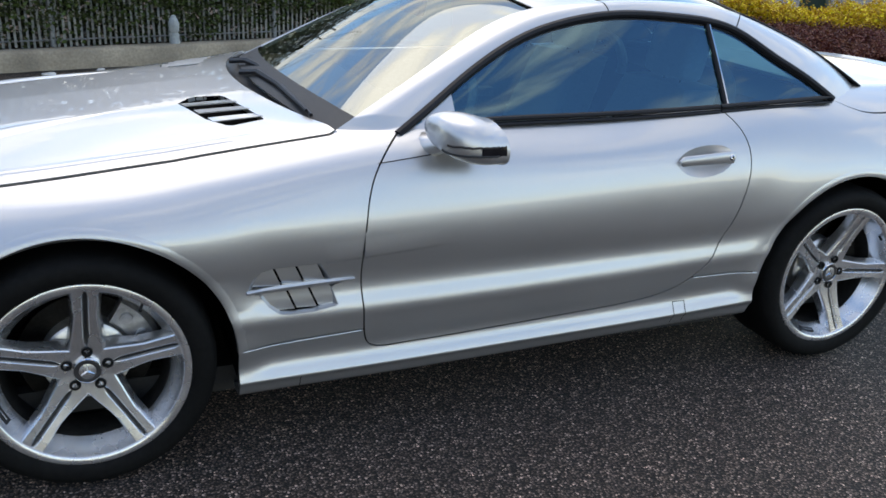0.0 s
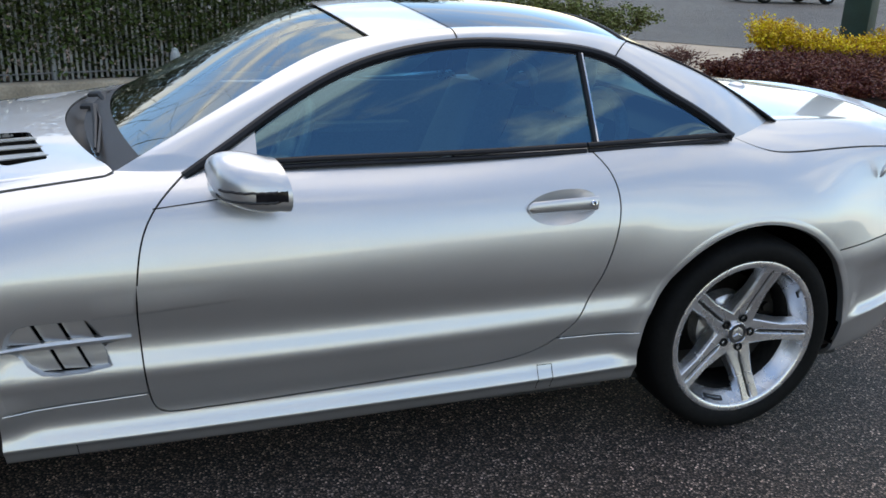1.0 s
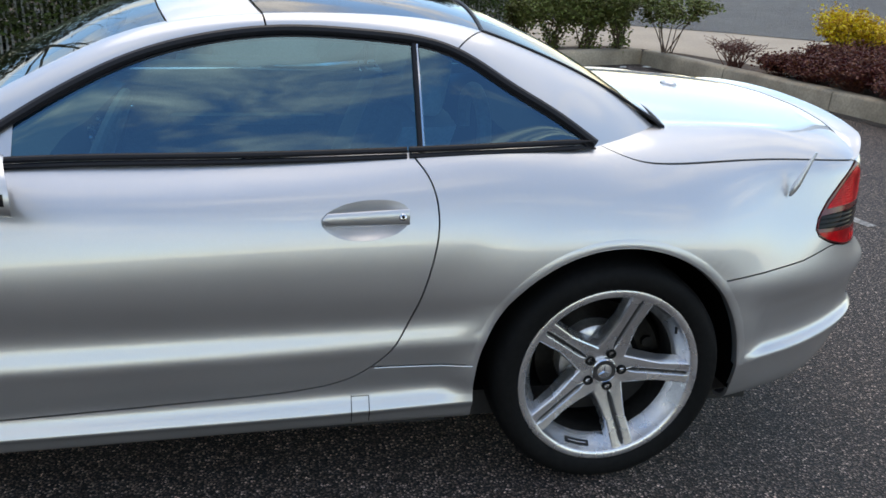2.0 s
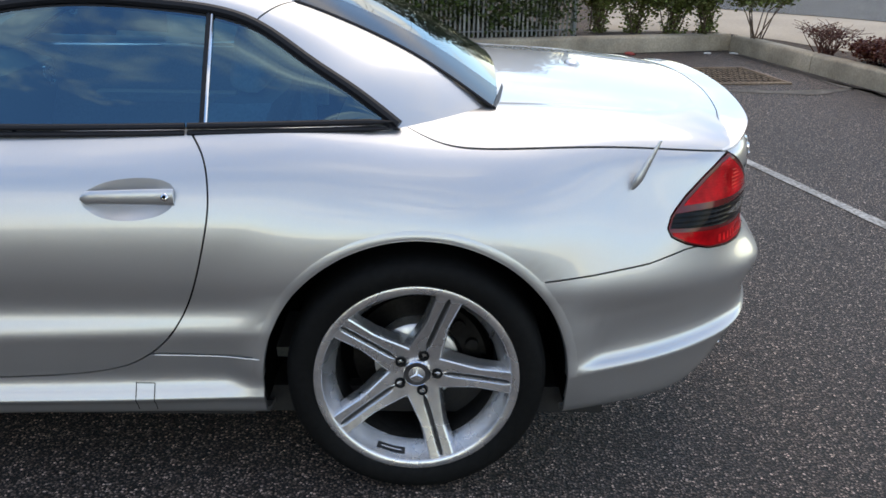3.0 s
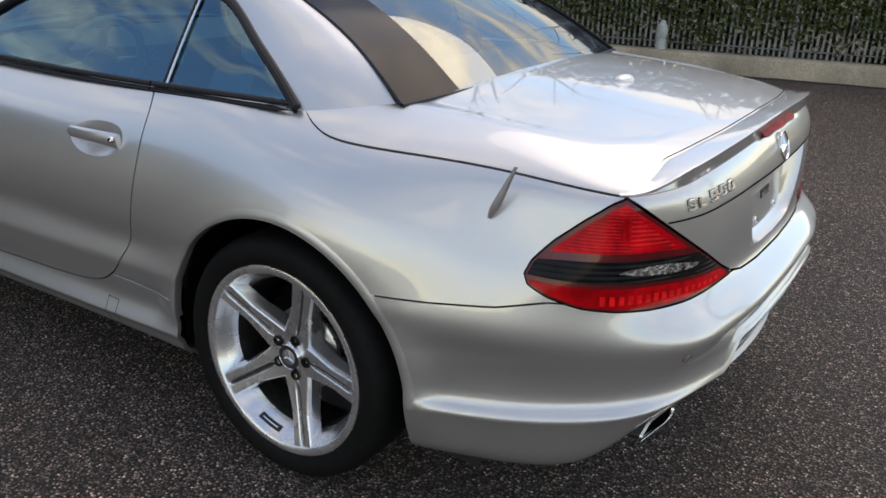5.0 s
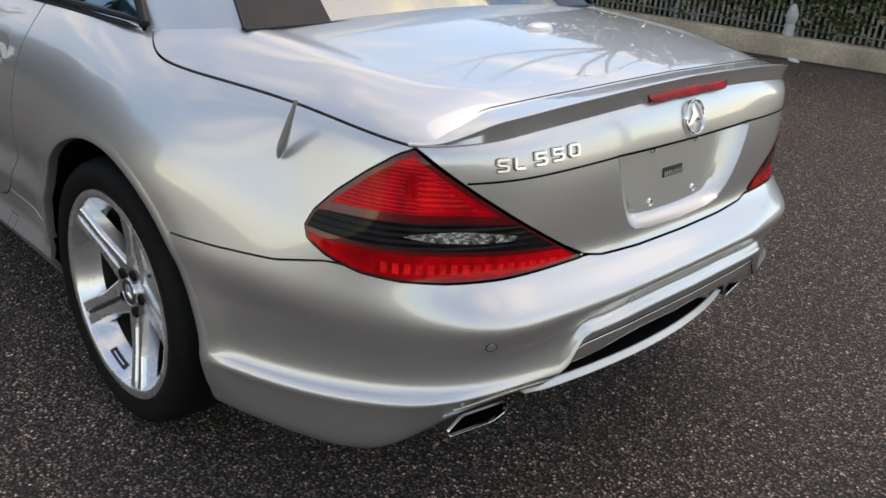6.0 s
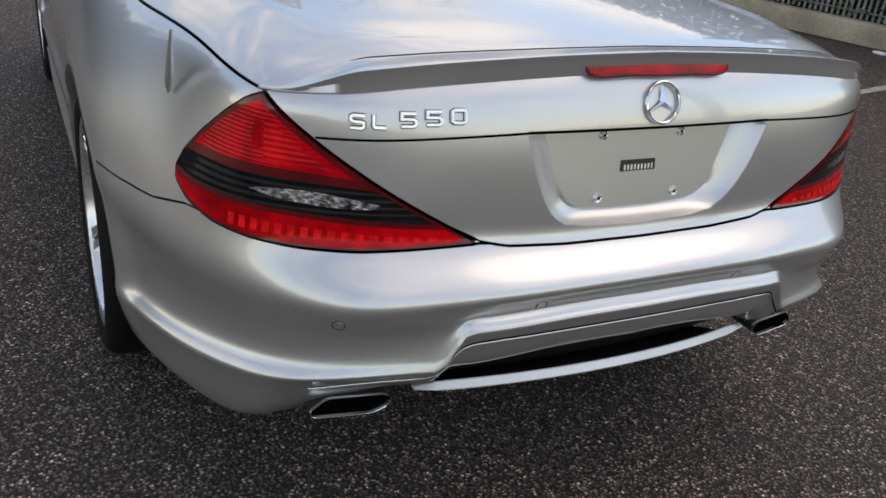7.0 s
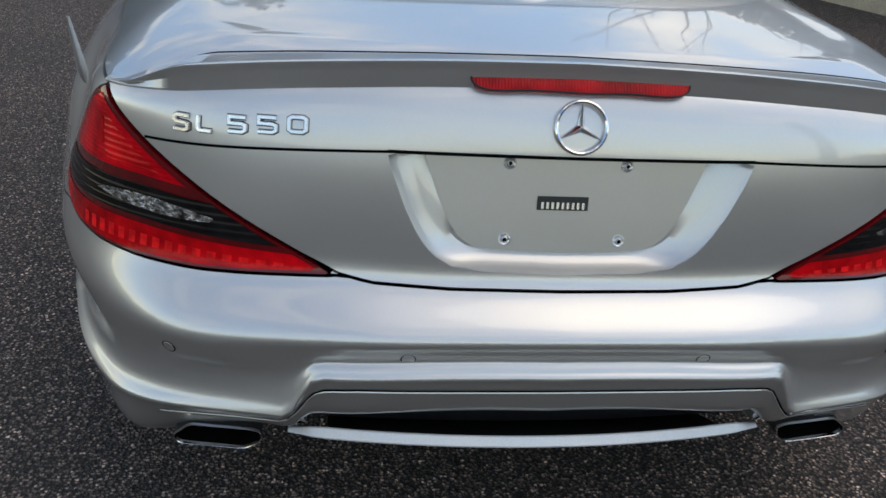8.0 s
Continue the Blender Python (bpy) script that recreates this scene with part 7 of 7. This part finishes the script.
def shrub(name, place, stems, height, spread, leaves, leaf, mat, twig, label, bare=0.0, seed=0):
    """Thin stems that fork, with leaves clumped along their outer parts."""
    r = np.random.default_rng(seed)
    thing = tagged(empty(name, place), label, "shrub")
    bm = bmesh.new()
    tips = []
    for k in range(stems):
        a, lean = r.uniform(0, 2 * math.pi), r.uniform(0.15, 1.0) * spread
        base = Vector((r.normal() * 0.04, r.normal() * 0.04, -0.03))
        top = Vector((math.cos(a) * lean, math.sin(a) * lean, height * r.uniform(0.6, 1.0)))
        mid = base.lerp(top, 0.5) + Vector((r.normal() * 0.04, r.normal() * 0.04, height * 0.08))
        tube(bm, [base, mid, top], [0.009 * height + 0.004, 0.006 * height + 0.002, 0.002], 5)
        tips.append((mid, top))
        if bare == 0:
            tips.append((base, top))
        for _ in range(4):
            t = r.uniform(0.35, 0.95)
            p = mid.lerp(top, t)
            q = p + Vector((r.normal() * spread * 0.3, r.normal() * spread * 0.3, r.uniform(0.05, 0.30) * height))
            tube(bm, [p, p.lerp(q, 0.5) + Vector((r.normal() * 0.015, r.normal() * 0.015, 0)), q], [0.004, 0.003, 0.0015], 4)
            tips.append((p, q))
    part("stem", bm, twig, thing)
    if leaves:
        pts = []
        for _ in range(leaves):
            a, b = tips[int(r.integers(len(tips)))]
            p = a.lerp(b, r.uniform(bare, 1.05))
            pts.append((p.x + r.normal() * leaf * 0.9, p.y + r.normal() * leaf * 0.9, p.z + r.normal() * leaf * 0.8))
        leaf_mesh("crown", np.array(pts), r.uniform(leaf * 0.6, leaf * 1.3, leaves), mat, thing)
    return thing


for k, (x, y, h) in enumerate(((4.75, 8.15, 0.70), (5.20, 8.20, 0.72), (5.65, 8.15, 0.74), (6.05, 7.95, 0.76), (6.52, 7.50, 0.74))):
    shrub("evergreen_shrub", (x, y, KERB_H - 0.035), 13 if k < 4 else 8, h, 0.46, 5200 if k < 4 else 2600, 0.050, LAUREL, TWIG, "green evergreen shrub with thin stems", 0.0 if k < 4 else 0.45, 20 + k)["group"] = "evergreen shrubs"
for k, (x, y, h, w) in enumerate(((6.88, 6.40, 0.32, 0.36),)):
    shrub("bare_shrub", (x, y, KERB_H - 0.035), 46, h, w, 260, 0.022, RED_LEAF, RED_TWIG, "low twiggy red-brown bare shrub", 0.3, 40 + k)["group"] = "bare shrubs"
BARBERRY = ((7.14, 5.86, 0.26, 0.26), (7.18, 5.30, 0.34, 0.30), (7.26, 4.72, 0.36, 0.30), (7.36, 4.10, 0.36, 0.32), (7.30, 5.62, 0.34, 0.34), (7.72, 5.80, 0.42, 0.38), (7.42, 5.02, 0.42, 0.38), (8.20, 5.72, 0.46, 0.40), (7.92, 5.18, 0.46, 0.40), (7.56, 4.42, 0.44, 0.40), (8.65, 5.45, 0.46, 0.42), (8.10, 4.55, 0.47, 0.42),
            (7.74, 3.70, 0.45, 0.42), (8.70, 4.80, 0.47, 0.42), (8.30, 3.85, 0.47, 0.42), (7.92, 2.95, 0.46, 0.42), (9.20, 5.05, 0.46, 0.42), (9.0, 4.1, 0.47, 0.44))
for k, (x, y, h, w) in enumerate(BARBERRY):
    shrub("barberry_shrub", (x, y, KERB_H - 0.035), 30, h * 0.70, w, 3800, 0.034, RED_LEAF, RED_TWIG, "dense dark red-brown barberry shrub", 0.05, 60 + k)["group"] = "barberry shrubs"
YELLOWS = ((8.22, 6.48, 0.58, 0.24), (8.62, 6.28, 0.46, 0.28), (9.05, 6.05, 0.44, 0.30), (9.45, 5.75, 0.48, 0.32), (10.25, 6.20, 0.50, 0.34), (9.95, 5.35, 0.50, 0.34), (10.6, 5.5, 0.52, 0.36), (10.5, 4.7, 0.52, 0.38))
for k, (x, y, h, w) in enumerate(YELLOWS):
    shrub("yellow_shrub", (x, y, KERB_H - 0.035), 24, h * 1.08, w * 1.45, 4600, 0.042, YELLOW, TWIG, "bright yellow feathery shrub", 0.15, 80 + k)["group"] = "yellow shrubs"

# dark green square lamp post in the bed
post = tagged(empty("lamp_post", (10.0, 6.95, 0.15)), "dark green square metal lamp post in the bed", "lamp post")
bm = bmesh.new()
box(bm, (0.36, 0.36, 5.0), Matrix.Translation((0, 0, 2.5)) @ Matrix.Rotation(0.55, 4, "Z"), 0.02, 2)
part("pole", bm, GREEN_METAL, post)
bm = bmesh.new()
box(bm, (0.52, 0.52, 0.10), Matrix.Translation((0, 0, 0.02)) @ Matrix.Rotation(0.55, 4, "Z"), 0.02, 2)
part("base_plate", bm, GREEN_METAL, post)
bm = bmesh.new()
box(bm, (0.10, 0.006, 0.07), Matrix.Translation((-0.11, -0.165, 1.02)) @ Matrix.Rotation(0.55, 4, "Z"))
part("notice_plate", bm, LINE_PAINT, post, "small white notice", smooth=False)

# small pale stone figure on the kerb
fig_at = joint + along_back * (0.93 - joint.x) / along_back.x + out_back * 0.10
bm = bmesh.new()
lathe(bm, [(0.0, 0.0), (0.052, 0.0), (0.055, 0.02), (0.048, 0.05), (0.050, 0.09), (0.040, 0.105), (0.052, 0.14), (0.056, 0.19), (0.044, 0.235), (0.028, 0.262), (0.026, 0.275), (0.0, 0.29)], 20, "Z")
fig = part("stone_ornament", bm, WHITE_STONE, None)
fig.location = (fig_at.x, fig_at.y, KERB_H)
tagged(fig, "small pale stone ornament standing on the kerb", "ornament")

# litter by the kerb
PAPER = material("litter_paper", (0.70, 0.69, 0.66), 0.8, grain=0.15, grain_scale=60)
RED_LITTER = material("red_litter", (0.35, 0.05, 0.04), 0.7)
for k, (x, off, mat, w) in enumerate(((-0.35, -0.22, PAPER, 0.07), (0.12, -0.15, PAPER, 0.06), (1.05, -0.12, PAPER, 0.07), (3.72, -0.10, PAPER, 0.09), (4.95, -0.12, RED_LITTER, 0.08), (5.9, -0.22, PAPER, 0.05), (0.55, -0.35, PAPER, 0.07), (6.2, -0.30, PAPER, 0.05))):
    bm = bmesh.new()
    bmesh.ops.create_icosphere(bm, subdivisions=2, radius=1.0)
    for v in bm.verts:
        v.co = Vector((v.co.x * w, v.co.y * w * 0.6, max(v.co.z, -0.5) * w * 0.28)) * (1 + 0.3 * noise.noise(v.co * 1.7 + Vector((k, 0, 0))))
    ob = part("litter", bm, mat, None, smooth=False)
    p = Vector((x, back_y(x), 0)) + out_back * off
    ob.location = (p.x, p.y, w * 0.10)
    ob.rotation_euler = (0, 0, k * 1.3)
    tagged(ob, "crumpled red wrapper lying by the kerb" if mat is RED_LITTER else "crumpled white scrap of paper by the kerb", "litter", "litter by the kerb")

# bare winter trees beyond the fence
BARK = material("tree_bark", (0.11, 0.095, 0.08), 0.9, grain=0.3, grain_scale=25, stain=0.2, stain_scale=3, bump=0.7, bump_scale=30, bump_distance=0.01)


def bare_tree(place, height, seed):
    r = np.random.default_rng(seed)
    thing = tagged(empty("bare_tree", place), "tall leafless winter tree beyond the fence", "tree", "bare trees")
    trunk, twigs = bmesh.new(), bmesh.new()

    def grow(bm, p, d, length, rad, depth):
        pts, rr = [p], [rad]
        for k in range(3):
            d = (d + Vector((r.normal() * 0.13, r.normal() * 0.13, 0.06))).normalized()
            p = p + d * length / 3
            pts.append(p)
            rr.append(rad * (1 - 0.17 * (k + 1)))
        tube(bm, pts, rr, 8 if depth < 2 else 4, cap=False)
        if depth < 6:
            for _ in range(2 if depth else 6):
                a = r.uniform(0, 2 * math.pi)
                side = d.orthogonal().normalized()
                side.rotate(Matrix.Rotation(a, 3, d))
                nd = (d * r.uniform(0.6, 1.0) + side * r.uniform(0.5, 0.85)).normalized()
                grow(twigs if depth >= 1 else bm, pts[-1] if r.random() < 0.6 else pts[-2], nd, length * r.uniform(0.62, 0.8), rr[-1] * 0.72, depth + 1)
    grow(trunk, Vector((0, 0, -0.1)), Vector((0, 0, 1)), height * 0.40, height * 0.013, 0)
    part("trunk", trunk, BARK, thing)
    part("crown", twigs, BARK, thing)


bare_tree((-6.2, 15.0, 0.15), 13.0, 3)
bare_tree((-12.5, 6.5, 0.15), 11.0, 11)
bare_tree((-1.6, 18.5, 0.15), 10.0, 14)
bare_tree((2.2, 15.6, 0.15), 9.0, 24)


# cars parked along the street beyond the hedge
def parked_car(place, yaw, paint, label):
    """A plain saloon, its nose towards local +x, standing on the street."""
    thing = tagged(empty("parked_car", place), label, "car", "cars parked in the street")
    thing.rotation_euler = (0, 0, radians(yaw))
    # along x: half width, underside, shoulder height
    stations = [(-2.22, 0.62, 0.42, 0.70), (-2.16, 0.76, 0.30, 0.86), (-1.9, 0.85, 0.22, 0.97), (-1.2, 0.89, 0.19, 0.99), (0.0, 0.90, 0.18, 0.97), (0.9, 0.89, 0.19, 0.93),
                (1.6, 0.86, 0.21, 0.84), (2.02, 0.78, 0.24, 0.72), (2.2, 0.62, 0.32, 0.60), (2.25, 0.40, 0.40, 0.54)]
    rows = []
    for x, w, lo, hi in stations:
        mid = lo + (hi - lo) * 0.55
        half = [(0.70 * w, lo), (0.95 * w, lo + 0.06), (w, lo + 0.16), (w, mid), (0.97 * w, hi - 0.10), (0.90 * w, hi - 0.02), (0.70 * w, hi + 0.015)]
        rows.append([(x, y, z) for y, z in half] + [(x, -y, z) for y, z in half[::-1]])
    bm = bmesh.new()
    skin(bm, rows, closed_v=True, cap=True)
    part("body", bm, paint, thing)
    roof = [(-1.75, 0.70, 0.98), (-1.15, 0.58, 1.34), (-0.4, 0.55, 1.43), (0.25, 0.56, 1.40), (1.0, 0.70, 0.95)]
    rows = []
    for x, w, z in roof:
        rows.append([(x, w + (0.72 - w) * 1.0, 0.94), (x, w + 0.02, (z + 0.94) / 2 + 0.02), (x, w - 0.06, z), (x, 0, z + 0.03), (x, -w + 0.06, z), (x, -w - 0.02, (z + 0.94) / 2 + 0.02), (x, -w - (0.72 - w) * 1.0, 0.94)])
    bm = bmesh.new()
    skin(bm, rows)
    part("cabin_glass", bm, ROOFGLASS, thing, "dark tinted cabin glass")
    bm = bmesh.new()
    skin(bm, [[(x, y * (w - 0.05), z + 0.034 - 0.02 * y * y) for y in np.linspace(-1, 1, 7)] for x, w, z in roof[1:4]])
    part("roof", bm, paint, thing)
    for ax in (-1.38, 1.40):
        for side in (-1, 1):
            wheel = empty("wheel", (ax, side * 0.80, 0.33))
            wheel.parent = thing
            turned = Matrix.Rotation(0 if side < 0 else math.pi, 4, "Z")
            bm = bmesh.new()
            lathe(bm, [(0.205, -0.10), (0.22, -0.115), (0.29, -0.12), (0.325, -0.10), (0.33, 0.0), (0.32, 0.10), (0.21, 0.10)], 32)
            part("tyre", bm, TYRE, wheel, m=turned)
            bm = bmesh.new()
            lathe(bm, [(0.0, -0.095), (0.05, -0.10), (0.07, -0.085), (0.17, -0.085), (0.195, -0.105), (0.208, -0.11), (0.208, -0.05)], 32)
            part("rim", bm, ALLOY, wheel, m=turned)
            # shaded openings drawn as dark boxes set on the rim
            bm = bmesh.new()
            for k in range(5):
                a = 2 * math.pi * k / 5
                box(bm, (0.11, 0.008, 0.05), Matrix.Rotation(-a, 4, "Y") @ Matrix.Translation((0.125, -0.088, 0.0)), 0.01)
            part("rim_hole", bm, BARREL, wheel, "dark opening between the spokes", m=turned)
    for side in (-1, 1):
        bm = bmesh.new()
        box(bm, (0.12, 0.30, 0.11), Matrix.Translation((2.10, side * 0.50, 0.62)) @ Matrix.Rotation(-0.35 * side, 4, "Z"), 0.03, 2)
        part("headlight", bm, REFLECTOR, thing, "clear headlight")
    return thing


DARK_CAR = material("dark_car_paint", (0.02, 0.021, 0.024), 0.3, 0.3, coat=0.8, stain=0.1, stain_scale=3)
STREET_Z = KERB_H - 0.02
parked_car((23.2, 25.4, STREET_Z), 180, DARK_CAR, "dark saloon car parked across the street")
parked_car((7.9, 17.8, STREET_Z), 4, PAINT, "silver saloon car parked beyond the hedge")

# unseen leafy backdrop added beyond the car's nose to darken the flank's reflections
pl = []
while len(pl) < 16000:
    turn_at = rng.uniform(radians(172), radians(236))
    top = 10.5 + 3.0 * noise.noise((turn_at * 9, 0.5, 0)) + 1.6 * noise.noise((turn_at * 31, 2.5, 0))
    z, away = rng.uniform(0.0, 1.0) ** 1.3 * top, rng.uniform(30, 36)
    pl.append((away * math.cos(turn_at), away * math.sin(turn_at), z))
tagged(leaf_mesh("unseen_backdrop", np.array(pl), rng.uniform(0.6, 1.3, len(pl)), DARK_LEAF), "unseen dark leafy backdrop added to darken reflections", "woods", kind="stuff")
